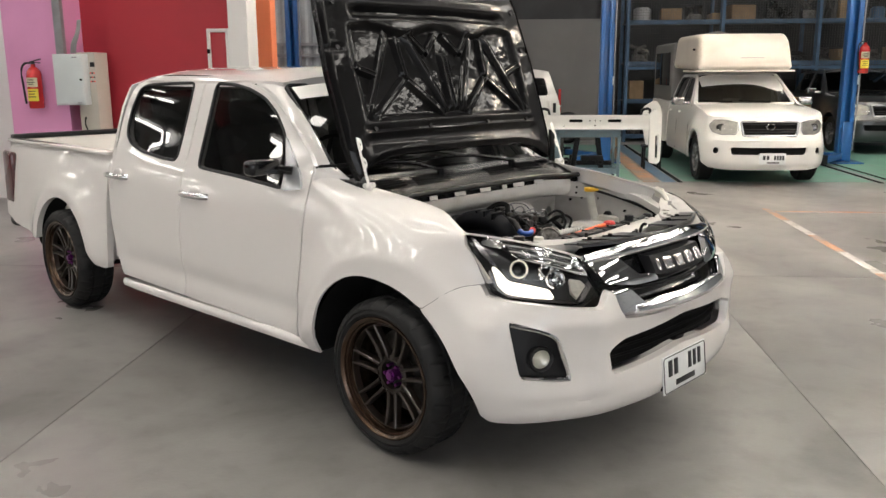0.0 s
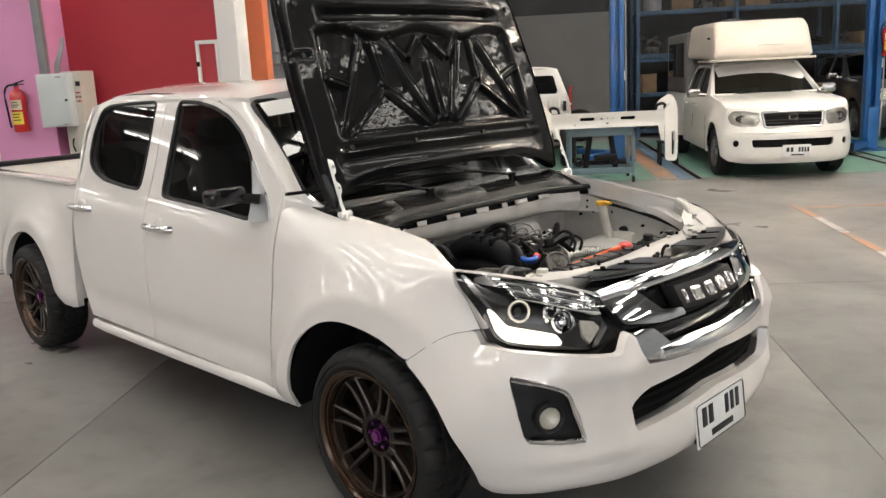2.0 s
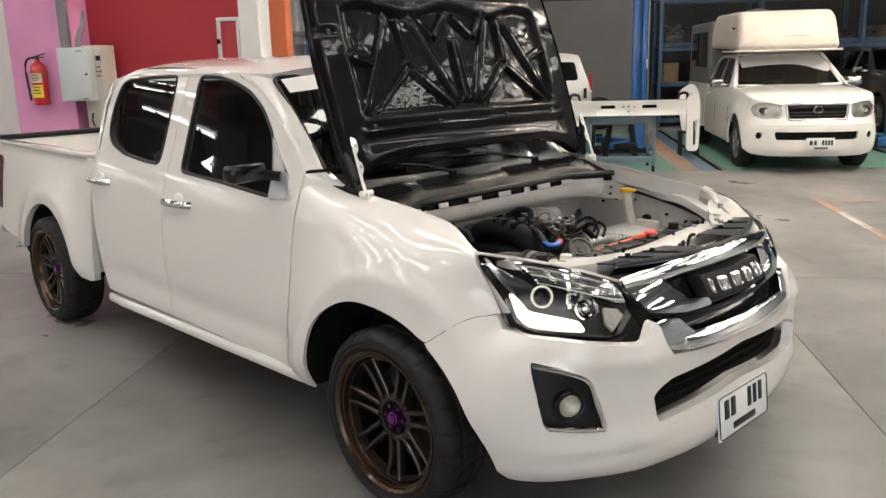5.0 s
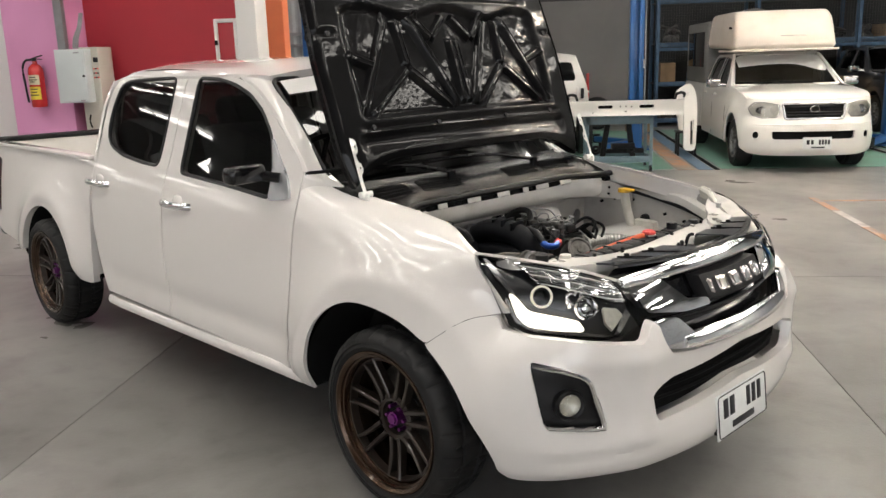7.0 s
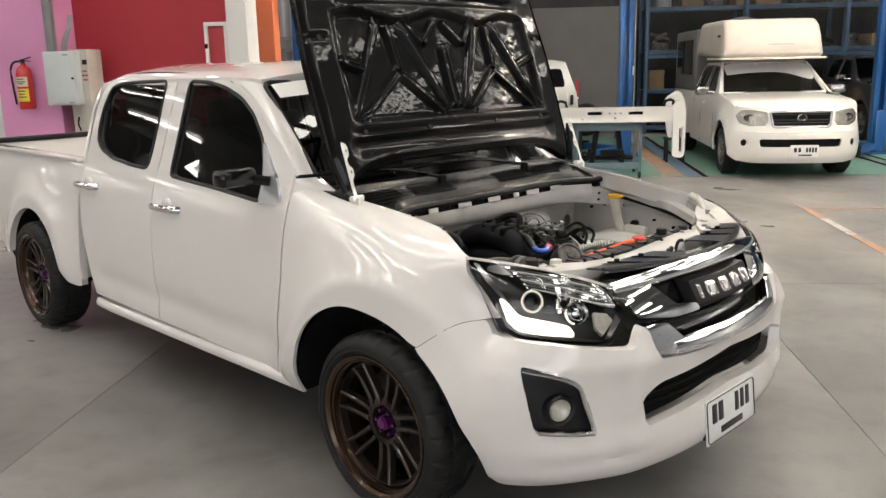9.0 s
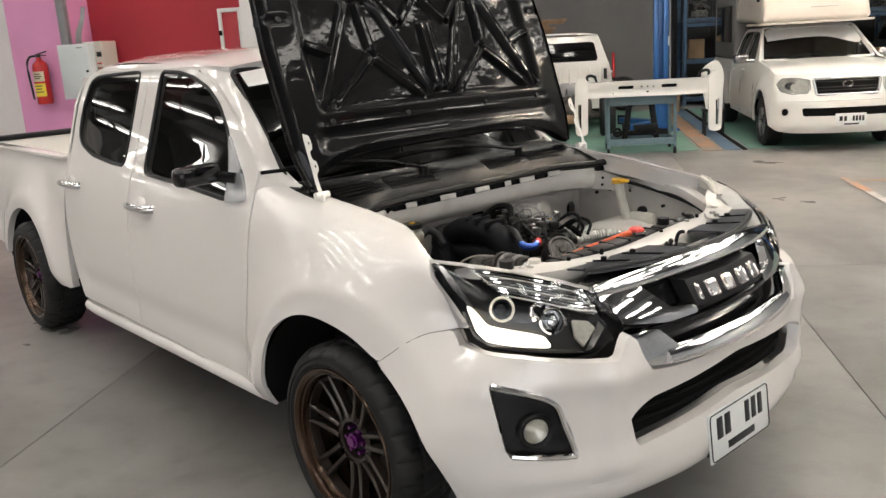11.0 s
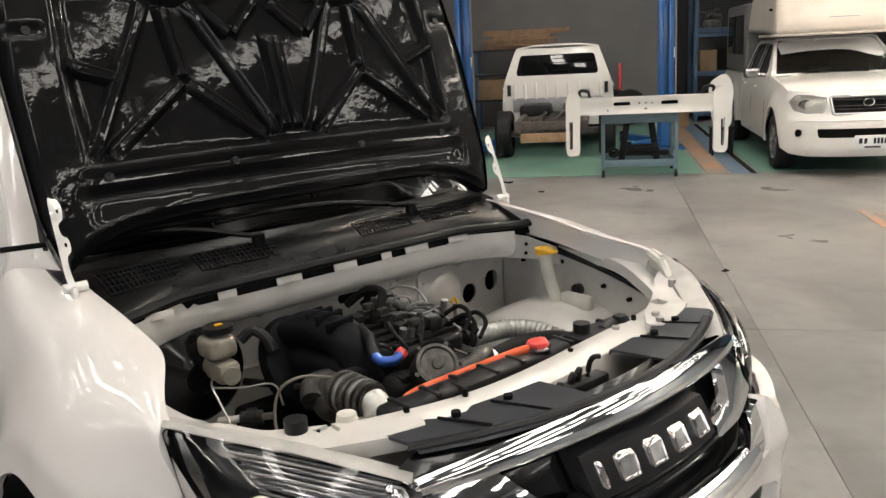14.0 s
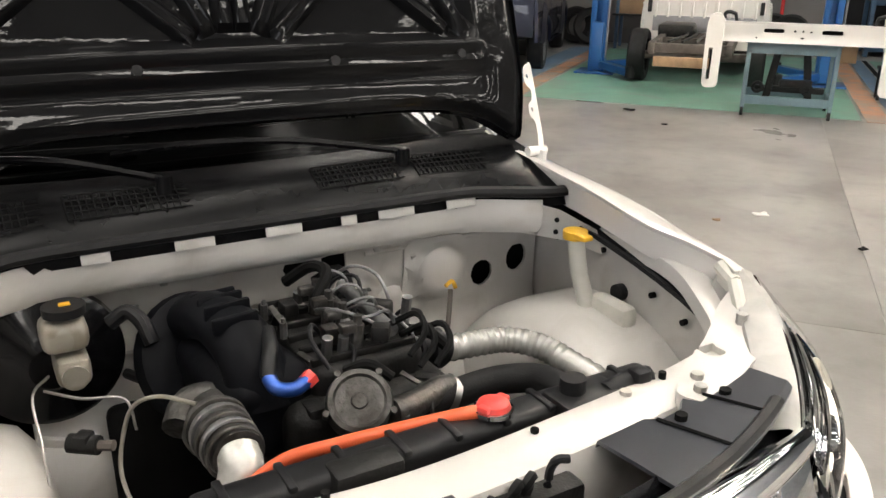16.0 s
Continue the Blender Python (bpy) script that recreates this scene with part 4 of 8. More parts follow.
# wheels
def make_wheel(x, y, sgn, steer=0.0, scrub=False):
    """A wheel whose outer face looks along -y (sgn -1) or +y."""
    base = pose(x, y, HUB_Z, 90 if sgn < 0 else -90, 0, steer)
    wh = new("wheel")
    wh.parent = truck
    wh.matrix_local = base
    lbl = "bronze multi-spoke alloy wheel on a low tyre"
    wh["label"] = lbl
    # z of the wheel points outwards
    R, w = TYRE_R + 0.004, 0.112
    bm = bmesh.new()
    prof = [(0.238, -w + 0.014), (0.262, -w), (0.290, -w + 0.004), (R - 0.010, -w + 0.020), (R - 0.001, -w + 0.040), (R, -0.045), (R - 0.008, -0.041), (R - 0.008, -0.033), (R, -0.029), (R, 0.029),
            (R - 0.008, 0.033), (R - 0.008, 0.041), (R, 0.045), (R - 0.001, w - 0.040), (R - 0.010, w - 0.020), (0.290, w - 0.004), (0.276, w - 0.001), (0.274, w - 0.005), (0.262, w), (0.238, w - 0.014)]
    n = 192
    rings = []
    for i, (r, h) in enumerate(prof):
        ring = []
        for k in range(n):
            # slanted grooves across the tread
            g = (k + (3 if abs(h) > 0.05 else 0) + (1 if h > 0 else 0)) % 8
            rr = r - (0.009 if g == 0 and r > R - 0.0105 else 0.0)
            a = 2 * math.pi * (k + 10 * abs(h)) / n
            ring.append(bm.verts.new((rr * math.cos(a), rr * math.sin(a), h)))
        rings.append(ring)
    for s_, e_ in zip(rings, rings[1:]):
        for k in range(n):
            bm.faces.new((s_[k], s_[(k + 1) % n], e_[(k + 1) % n], e_[k]))
    part("tyre", bm, M["rubber"], wh, "black low-profile tyre")
    bm = bmesh.new()
    lathe(bm, [(0.215, -0.09), (0.232, -0.10), (0.232, -0.05), (0.210, -0.02), (0.209, 0.055), (0.219, 0.072), (0.2225, 0.090), (0.2275, 0.092), (0.230, 0.101), (0.240, 0.109), (0.246, 0.109), (0.249, 0.103), (0.243, 0.093), (0.236, 0.088)], None, 64)
    part("rim", bm, M["bronze_lip"], wh, "polished bronze rim lip")
    bm = bmesh.new()
    lathe(bm, [(0.0, 0.018), (0.052, 0.020), (0.058, 0.030), (0.060, 0.050), (0.072, 0.054), (0.083, 0.048), (0.086, 0.030), (0.086, 0.005), (0.0, 0.002)], None, 42)
    # seven pairs of slim spokes, each pair joined in a fork at the hub
    for k in range(7):
        for d in (-1, 1):
            c = 2 * math.pi * (k + 0.30) / 7
            mid = []
            for r, half, h in ((0.070, 0.0185, 0.046), (0.092, 0.0200, 0.045), (0.14, 0.0215, 0.050), (0.18, 0.0245, 0.057), (0.212, 0.0290, 0.064)):
                a = c + d * half / r
                mid.append(Vector((r * math.cos(a), r * math.sin(a), h)))
            line = curve(mid, 3)
            rings = []
            for q, wd, th in zip(line, np.linspace(0.0098, 0.0066, len(line)), np.linspace(0.015, 0.012, len(line))):
                t = Vector((-q.y, q.x, 0)).normalized()
                z = Vector((0, 0, 1))
                rings.append([bm.verts.new(q + t * sx * wd + z * sz * th) for sx, sz in ((-1, -1.3), (-0.9, 0.7), (-0.5, 1), (0.5, 1), (0.9, 0.7), (1, -1.3))])
            for s, e in zip(rings, rings[1:]):
                for i in range(6):
                    bm.faces.new((s[i], s[(i + 1) % 6], e[(i + 1) % 6], e[i]))
            bm.faces.new(rings[-1])
            bm.faces.new(rings[0])
    lathe(bm, [(0.200, 0.046), (0.206, 0.074), (0.213, 0.072), (0.213, 0.044)], None, 56)
    part("spokes", bm, M["bronze"], wh)
    bm = bmesh.new()
    lathe(bm, [(0.0, 0.0215), (0.051, 0.0235), (0.056, 0.0325)], None, 32)
    part("hub_recess", bm, M["matt_black"], wh, "black recess round the wheel nuts")
    bm = bmesh.new()
    rod(bm, (0, 0, 0.02), (0, 0, 0.056), 0.024, 8)
    rod(bm, (0, 0, 0.056), (0, 0, 0.066), 0.018, 8)
    part("hub_cap", bm, M["purple"], wh, "purple anodised hub cap")
    for k in range(6):
        a = 2 * math.pi * k / 6
        bm = bmesh.new()
        rod(bm, (0.042 * math.cos(a), 0.042 * math.sin(a), 0.02), (0.042 * math.cos(a), 0.042 * math.sin(a), 0.052), 0.0068, 6)
        part("wheel_nut", bm, M["purple"], wh)
    bm = bmesh.new()
    lathe(bm, [(0.05, -0.03), (0.17, -0.03), (0.17, -0.05), (0.05, -0.05)], None, 40, True)
    box(bm, (0.12, 0.06, -0.03), (0.1, 0.12, 0.08), 0.015)
    part("brake_disc", bm, M["dirty_alloy"], wh)
    return wh


make_wheel(0.014, -0.772, -1, 0.0)
make_wheel(0.014, 0.772, 1)
make_wheel(AXLE_R, -0.745, -1)
make_wheel(AXLE_R, 0.745, 1)

# ---- front of the pickup ----
PLAN = [Vector((p[0], p[1], 0)) for p in [(0.838, 0.0), (0.836, -0.15), (0.825, -0.28), (0.799, -0.42), (0.770, -0.51), (0.708, -0.62), (0.628, -0.724), (0.535, -0.797), (0.43, -0.843), (0.33, -0.868), (0.22, -0.884), (0.12, -0.890)]]
PLAN_L = curve(PLAN, 10)
PLAN_S = [0.0]
for pa, pb in zip(PLAN_L, PLAN_L[1:]):
    PLAN_S.append(PLAN_S[-1] + (pb - pa).length)


def plan(s):
    """A place on the bumper's line seen from above, s metres from the middle; minus on the right-hand side."""
    d = min(abs(s), PLAN_S[-1] - 1e-6)
    k = int(np.searchsorted(PLAN_S, d, side="right")) - 1
    f = (d - PLAN_S[k]) / (PLAN_S[k + 1] - PLAN_S[k])
    p = PLAN_L[k].lerp(PLAN_L[k + 1], f)
    t = (PLAN_L[k + 1] - PLAN_L[k]).normalized()
    n = Vector((-t.y, t.x, 0))
    if s > 0:
        return Vector((p.x, -p.y, 0)), Vector((n.x, -n.y, 0))
    return p, n


def s_of(y):
    """How far along the bumper's line a point lies whose y is given."""
    for q, s in zip(PLAN_L, PLAN_S):
        if -q.y >= abs(y):
            return math.copysign(s, y)
    return math.copysign(PLAN_S[-1], y)


def bumper(s, z):
    p, n = plan(s)
    off = float(np.interp(z, [0.22, 0.24, 0.27, 0.32, 0.37, 0.44, 0.56, 0.62, 0.70, 0.76], [-0.09, -0.055, -0.018, 0.002, 0.0, -0.012, -0.012, -0.002, -0.022, -0.045]))
    side = ease((abs(s) - 0.62) / 0.35)
    off = off * (1 - side) + side * float(np.interp(z, [0.22, 0.245, 0.28, 0.36, 0.50, 0.60, 0.66, 0.70, 0.76], [-0.07, -0.04, -0.015, 0.0, 0.0, -0.014, -0.040, -0.066, -0.11]))
    # hollow round the fog lamps, ridge beside the air intake
    off += 0.020 * math.exp(-((abs(s) - 0.50) / 0.055) ** 2) * ease((z - 0.30) / 0.1) * ease((0.74 - z) / 0.12)
    off -= 0.010 * math.exp(-((z - 0.335 + 0.05 * max(0.0, abs(s) - 0.5)) / 0.016) ** 2) * ease((abs(s) - 0.42) / 0.08) * ease((0.86 - abs(s)) / 0.12)
    q = Vector((p.x, p.y, z)) + n * off
    w = ease((0.54 - q.x) / 0.20)
    # towards the wheel the bumper runs on into the wing's flank
    flank = Vector((q.x, math.copysign(side_y(q.x, max(z, 0.22)), q.y), z))
    return q.lerp(flank, w)


def bumper_inward(co):
    side = ease((0.56 - co.x) / 0.16)
    return Vector((-0.75 * (1 - side), -0.5 * co.y - math.copysign(side, co.y), 0)).normalized()


def s_at_x(x):
    """How far along the line the right-hand flank reaches a given x."""
    return -float(np.interp(-x, [-q.x for q in PLAN_L], PLAN_S))


FOG = rounded([(s_of(-0.772), 0.634), (s_of(-0.696), 0.616), (s_of(-0.645), 0.580), (s_of(-0.614), 0.505), (s_of(-0.588), 0.413), (s_of(-0.672), 0.418), (s_of(-0.745), 0.428)], 0.016)
INTAKE = rounded([(s_of(-0.468), 0.508), (s_of(-0.38), 0.538), (0.0, 0.562), (s_of(0.38), 0.538), (s_of(0.468), 0.512), (s_of(0.452), 0.424), (s_of(0.42), 0.412), (0.0, 0.438), (s_of(-0.42), 0.412), (s_of(-0.448), 0.420)], 0.012)


def flip(poly):
    return [(-s, z) for s, z in poly]


def bumper_outline():
    half = [(s_of(-0.15), 0.600), (s_of(-0.30), 0.607), (s_of(-0.395), 0.618), (s_of(-0.412), 0.66), (s_of(-0.428), 0.705), (s_of(-0.442), 0.722), (s_of(-0.46), 0.712), (s_of(-0.500), 0.668),
            (s_of(-0.56), 0.670), (s_of(-0.63), 0.680), (s_of(-0.70), 0.692), (s_at_x(0.462), 0.703), (s_at_x(0.438), 0.738), (s_at_x(0.395), 0.733), (s_at_x(0.33), 0.716), (s_at_x(SEAM_X - 0.003), SEAM_Z - 0.002)]
    edge = [(s_at_x(x), z) for x, z in (arch_point(a) for a in np.linspace(54, -6, 16))]
    low = [(s_at_x(0.50), 0.246), (s_of(-0.70), 0.247), (s_of(-0.52), 0.254), (s_of(-0.35), 0.260), (s_of(-0.15), 0.262)]
    right = half + edge + low
    return right + [(-s, z) for s, z in reversed(right)]


bumper_ob = part("front_bumper", panel(bumper, bumper_outline(), [FOG, flip(FOG), INTAKE], step=0.017, thick=0.035, inward=bumper_inward), M["pearl"], truck)


def sunk(depth):
    def surf(s, z):
        p, n = plan(s)
        return bumper(s, z) - n * depth
    return surf


# lower air intake: black grid set back in its opening
part("intake_backing", panel(sunk(0.06), INTAKE, step=0.04), M["matt_black"], bumper_ob, "black air intake")
for z in (0.458, 0.49, 0.522):
    bm = bmesh.new()
    tube(bm, [sunk(0.045)(s, z) for s in np.linspace(s_of(-0.415), s_of(0.415), 24)], 0.006, 6, 0)
    part("intake_bar", bm, M["matt_black"], bumper_ob)

for sgn in (-1, 1):
    poly = FOG if sgn < 0 else flip(FOG)
    part("fog_bezel", panel(sunk(0.022), scaled(poly, 0.002), step=0.03), M["satin_black"], bumper_ob, "black fog lamp surround")
    # chrome edging along the top, the inner flank and the bottom
    edge = smooth_line([(s_of(-0.768), 0.624), (s_of(-0.696), 0.606), (s_of(-0.652), 0.573), (s_of(-0.623), 0.505), (s_of(-0.602), 0.429), (s_of(-0.62), 0.421), (s_of(-0.672), 0.425), (s_of(-0.740), 0.435)], 5)
    bm = bmesh.new()
    tube(bm, [bumper(s if sgn < 0 else -s, z) for s, z in edge], 0.0085, 8, 0)
    part("fog_trim", bm, M["chrome"], bumper_ob, "chrome fog lamp trim")
    s0 = s_of(-0.686) * (1 if sgn < 0 else -1)
    p, n = plan(s0)
    c = sunk(0.022)(s0, 0.497)
    d = (n + Vector((0.5, 0, 0))).normalized()
    m = Matrix.Translation(c) @ d.to_track_quat("Z", "Y").to_matrix().to_4x4()
    bm = bmesh.new()
    lathe(bm, [(0.048, -0.01), (0.048, 0.012), (0.043, 0.018), (0.036, 0.014), (0.034, 0.0)], m, 28)
    part("fog_ring", bm, M["satin_black"], bumper_ob)
    bm = bmesh.new()
    lathe(bm, [(0.034, 0.012), (0.024, 0.010), (0.012, 0.004), (0.0, 0.002)], m, 24)
    part("fog_reflector", bm, M["indicator"], bumper_ob, "bright fog lamp reflector")
    bm = bmesh.new()
    lathe(bm, [(0.038, 0.012), (0.028, 0.021), (0.015, 0.026), (0.0, 0.028)], m, 24)
    part("fog_lens", bm, M["lens"], bumper_ob, "clear fog lamp lens")

# grille
NOSE = np.polyfit([0.60, 0.64, 0.70, 0.78, 0.83, 0.86, 0.88], [0.838, 0.842, 0.828, 0.795, 0.768, 0.745, 0.722], 3)
BOW = np.polyfit([0.60, 0.70, 0.78, 0.86], [0.32, 0.42, 0.50, 0.54], 2)


def grille(y, z):
    return Vector((float(np.polyval(NOSE, z)) - float(np.polyval(BOW, z)) * y * y, y, z))


def grille_off(d):
    return lambda y, z: grille(y, z) + Vector((d, 0, 0))


grille_ob = new("radiator_grille")
grille_ob.parent = truck
grille_ob["label"] = "black radiator grille with broad chrome bars"
G_OUT = rounded([(-0.455, 0.845), (-0.44, 0.73), (-0.40, 0.632), (-0.2, 0.612), (0.2, 0.612), (0.40, 0.632), (0.44, 0.73), (0.455, 0.845), (0.25, 0.868), (-0.25, 0.868)], 0.02)
part("grille_backing", panel(grille_off(-0.055), G_OUT, step=0.04), M["gloss_black"], grille_ob, "gloss black grille panel")
BACK = Vector((-1, 0, 0))


def chrome_bar(name, poly, d=0.0, t=0.03, r=0.008, mat="chrome", step=0.009):
    line = rounded(poly, r)
    seg = [np.array([(*line[i - 1], *line[i]) for i in range(len(line))], float)]

    def crowned(y, z):
        e, _ = nearest(seg, y, z)
        k = 1 - min(e, 0.030) / 0.030
        return grille(y, z) + Vector((d + 0.0012 * math.sqrt(1 - k * k), 0, 0))

    return part(name, panel(crowned, line, step=step, thick=t, inward=BACK), M[mat], grille_ob, "chrome grille bar" if mat == "chrome" else "")


# upper bar, rounded like a rail
bm = bmesh.new()
rings = []
for y in np.linspace(-0.462, 0.462, 48):
    zc = 0.852 - 0.030 * (abs(y) / 0.462) ** 2
    c = grille(y, zc)
    u = (grille(y, zc + 0.012) - grille(y, zc - 0.012)).normalized()
    n = Vector((u.z, 0, -u.x))
    half = 0.026 - 0.008 * (abs(y) / 0.462) ** 3
    ring = [bm.verts.new(c + u * half * math.sin(radians(t)) + n * (0.016 * math.cos(radians(t)) ** 0.7 - 0.004)) for t in np.linspace(-88, 88, 13)]
    rings.append(ring + [bm.verts.new(c + u * half - n * 0.03), bm.verts.new(c - u * half - n * 0.03)])
for s_, e_ in zip(rings, rings[1:]):
    for k in range(15):
        bm.faces.new((s_[k], s_[(k + 1) % 15], e_[(k + 1) % 15], e_[k]))
bm.faces.new(rings[0])
bm.faces.new(rings[-1])
part("upper_bar", bm, M["chrome"], grille_ob, "chrome upper grille bar")
# two broad wings under its ends
for s in (-1, 1):
    chrome_bar("side_wing", [(s * y, z) for y, z in ((-0.458, 0.812), (-0.335, 0.822), (-0.275, 0.757), (-0.190, 0.748), (-0.182, 0.726), (-0.30, 0.722), (-0.425, 0.738), (-0.450, 0.785))], 0.002)
# lower bar, turned up at both ends
chrome_bar("lower_bar", [(-0.432, 0.715), (-0.385, 0.718), (-0.345, 0.716), (-0.285, 0.655), (-0.15, 0.652), (0.0, 0.652), (0.15, 0.652), (0.285, 0.655), (0.345, 0.716), (0.385, 0.718), (0.432, 0.715), (0.402, 0.630), (0.30, 0.616), (0.0, 0.612), (-0.30, 0.616), (-0.402, 0.630)], 0.012)
bm = bmesh.new()
rings = []
for y in np.linspace(-0.335, 0.335, 40):
    c = grille(y, 0.640) + Vector((0.004, 0, 0))
    u, n = Vector((-0.55, 0, 0.83)), Vector((0.83, 0, 0.55))
    half = 0.030 - 0.006 * (abs(y) / 0.335) ** 3
    ring = [bm.verts.new(c + u * half * math.sin(radians(t)) + n * (0.018 * math.cos(radians(t)) ** 0.6 - 0.002)) for t in np.linspace(-88, 88, 11)]
    rings.append(ring + [bm.verts.new(c + u * half - n * 0.02), bm.verts.new(c - u * half - n * 0.02)])
for s_, e_ in zip(rings, rings[1:]):
    for k in range(13):
        bm.faces.new((s_[k], s_[(k + 1) % 13], e_[(k + 1) % 13], e_[k]))
bm.faces.new(rings[0])
bm.faces.new(rings[-1])
part("lower_rail", bm, M["chrome"], grille_ob, "chrome lower grille rail")
# badge bar
bm = panel(grille_off(0.004), rounded([(-0.192, 0.812), (0.180, 0.812), (0.175, 0.740), (-0.187, 0.740)], 0.008), step=0.03, thick=0.05, inward=BACK)
part("badge_bar", bm, M["satin_black"], grille_ob, "black badge bar")
for z in (0.70, 0.722):
    bm = bmesh.new()
    tube(bm, [grille(y, z) + Vector((-0.035, 0, 0)) for y in np.linspace(-0.33, 0.33, 16)], 0.006, 6, 0)
    part("grille_slat", bm, M["satin_black"], grille_ob)

# badge on the bar: plain chrome blocks with bevelled rims
for y0, hw in ((-0.160, 0.007), (-0.100, 0.024), (-0.024, 0.024), (0.052, 0.024), (0.128, 0.024)):
    bm = bmesh.new()
    lines = []
    for inset, h in ((0.0, 0.004), (0.0015, 0.010), (0.006, 0.0125), (0.0066, 0.009)):
        if inset >= hw:
            break
        lines.append([bm.verts.new(grille_off(h)(y, z)) for y, z in rounded([(y0 - hw + inset, 0.754 + inset), (y0 + hw - inset, 0.754 + inset), (y0 + hw - inset, 0.797 - inset), (y0 - hw + inset, 0.797 - inset)], 0.006 if inset < 0.004 else 0.003)])
    for r0, r1 in zip(lines, lines[1:]):
        for k in range(len(r0)):
            bm.faces.new((r0[k - 1], r0[k], r1[k], r1[k - 1]))
    bm.faces.new(lines[-1])
    part("badge_block", bm, M["badge"], grille_ob, "plain chrome badge block")

# head lamps
def lamp(u, v):
    """u: from the wing 0 to the grille 1; v: from the bumper 0 to the bonnet 1. Right-hand side."""
    low = [Vector(p) for p in ((0.460, -0.736, 0.706), (0.548, -0.680, 0.684), (0.630, -0.602, 0.674), (0.694, -0.505, 0.670), (0.735, -0.428, 0.726))]
    top = [Vector(p) for p in ((0.318, -0.732, 0.914), (0.425, -0.668, 0.902), (0.520, -0.590, 0.880), (0.605, -0.510, 0.850), (0.668, -0.440, 0.818))]
    k = min(3, int(u * 4))
    f = u * 4 - k
    lo, hi = curve(low, 8), curve(top, 8)
    i = min(31, int(u * 32))
    g = u * 32 - i
    a, b = lo[i].lerp(lo[i + 1], g), hi[i].lerp(hi[i + 1], g)
    p = a.lerp(b, v)
    n = Vector((0.62, -0.55, 0.55))
    return p + n * 0.045 * math.sin(math.pi * v) * (0.4 + 0.6 * math.sin(math.pi * min(1, max(0, u))))


def lamp_in(d):
    n = Vector((0.62, -0.55, 0.55))
    return lambda u, v: lamp(u, v) - n * d


L_OUT = rounded([(0.0, 0.06), (0.06, 0.0), (0.30, 0.0), (0.60, 0.0), (0.76, 0.02), (1.0, 0.0), (1.0, 0.35), (0.99, 0.97), (0.5, 1.0), (0.03, 1.0), (0.0, 0.95)], 0.03)


def make_lamp(sgn):
    fix = (lambda b: b) if sgn < 0 else mirrored
    hl = new("head_lamp")
    hl.parent = truck
    hl["label"] = "black-bodied head lamp with a lit daylight strip"

    def add(name, bm, mat, label=""):
        return part(name, fix(bm), M[mat], hl, label)

    add("housing", panel(lamp_in(0.060), L_OUT, step=0.05), "lamp_black")
    bm = bmesh.new()
    pts = [lamp(u, v) for u, v in L_OUT]
    pti = [lamp_in(0.062)(u, v) for u, v in L_OUT]
    a, b = [bm.verts.new(q) for q in pts], [bm.verts.new(q) for q in pti]
    for k in range(len(a)):
        bm.faces.new((a[k - 1], a[k], b[k], b[k - 1]))
    add("rim", bm, "gloss_black")
    # pale back of the lamp body, seen from over the engine bay
    bm = bmesh.new()
    rows = []
    for u in np.linspace(0.0, 0.92, 14):
        p = lamp(u, 1.0)
        rows.append([bm.verts.new(p + Vector(d)) for d in ((0, 0, -0.003), (-0.012, 0.012, 0.002), (-0.045, 0.040, -0.012), (-0.055, 0.050, -0.07))])
    for r0, r1 in zip(rows, rows[1:]):
        for k in range(3):
            bm.faces.new((r0[k], r0[k + 1], r1[k + 1], r1[k]))
    add("lamp_back", bm, "lamp_back", "pale grey lamp body")
    # lit strip along the wing edge and the bottom
    into = Vector((-0.62, 0.55, -0.55))
    strip = [(0.108, 0.50), (0.150, 0.44), (0.192, 0.30), (0.40, 0.265), (0.50, 0.235), (0.53, 0.125), (0.375, 0.125), (0.15, 0.13), (0.105, 0.22)]
    add("daylight_strip", panel(lamp_in(0.012), rounded(strip, 0.025), step=0.02, thick=0.02, inward=into), "drl", "lit warm white daylight strip")
    for poly in ([(0.045, 0.975), (0.072, 0.975), (0.113, 0.73), (0.148, 0.46), (0.112, 0.52), (0.062, 0.70)], [(0.066, 0.42), (0.086, 0.42), (0.098, 0.16), (0.16, 0.105), (0.53, 0.100), (0.70, 0.075), (0.70, 0.055), (0.16, 0.07), (0.07, 0.13)]):
        add("chrome_edge", panel(lamp_in(0.013), rounded(poly, 0.012), step=0.02, thick=0.02, inward=into), "lamp_chrome", "silver edge of the lamp")
    # ribbed clear band under the bonnet edge
    bm = panel(lamp_in(0.014), rounded([(0.22, 0.985), (0.45, 0.985), (0.875, 0.97), (0.88, 0.50), (0.70, 0.585), (0.50, 0.665), (0.325, 0.73), (0.285, 0.87)], 0.02), step=0.025, thick=0.02, inward=into)
    add("upper_reflector", bm, "lamp_chrome", "silver ribbed reflector")
    for k in range(8):
        v = 0.955 - 0.040 * k
        bm = bmesh.new()
        tube(bm, [lamp_in(0.010)(u, v - 0.22 * max(0.0, u - 0.34) * (k / 7)) for u in np.linspace(0.24 + 0.014 * k, 0.865, 14)], 0.0022, 5, 0)
        add("reflector_rib", bm, "steel" if k % 3 == 1 else "chrome")
    # bright faceted corner at the grille end of the band
    bm = bmesh.new()
    for k in range(6):
        box(bm, lamp_in(0.012)(0.80 + 0.016 * (k % 3), 0.86 - 0.10 * (k // 3) - 0.04 * (k % 3)), (0.014, 0.014, 0.016), 0.002, (20 * k, 35, -40 + 17 * k))
    add("corner_facets", bm, "chrome")
    # projector with its ring
    n = Vector((0.78, -0.55, 0.28)).normalized()
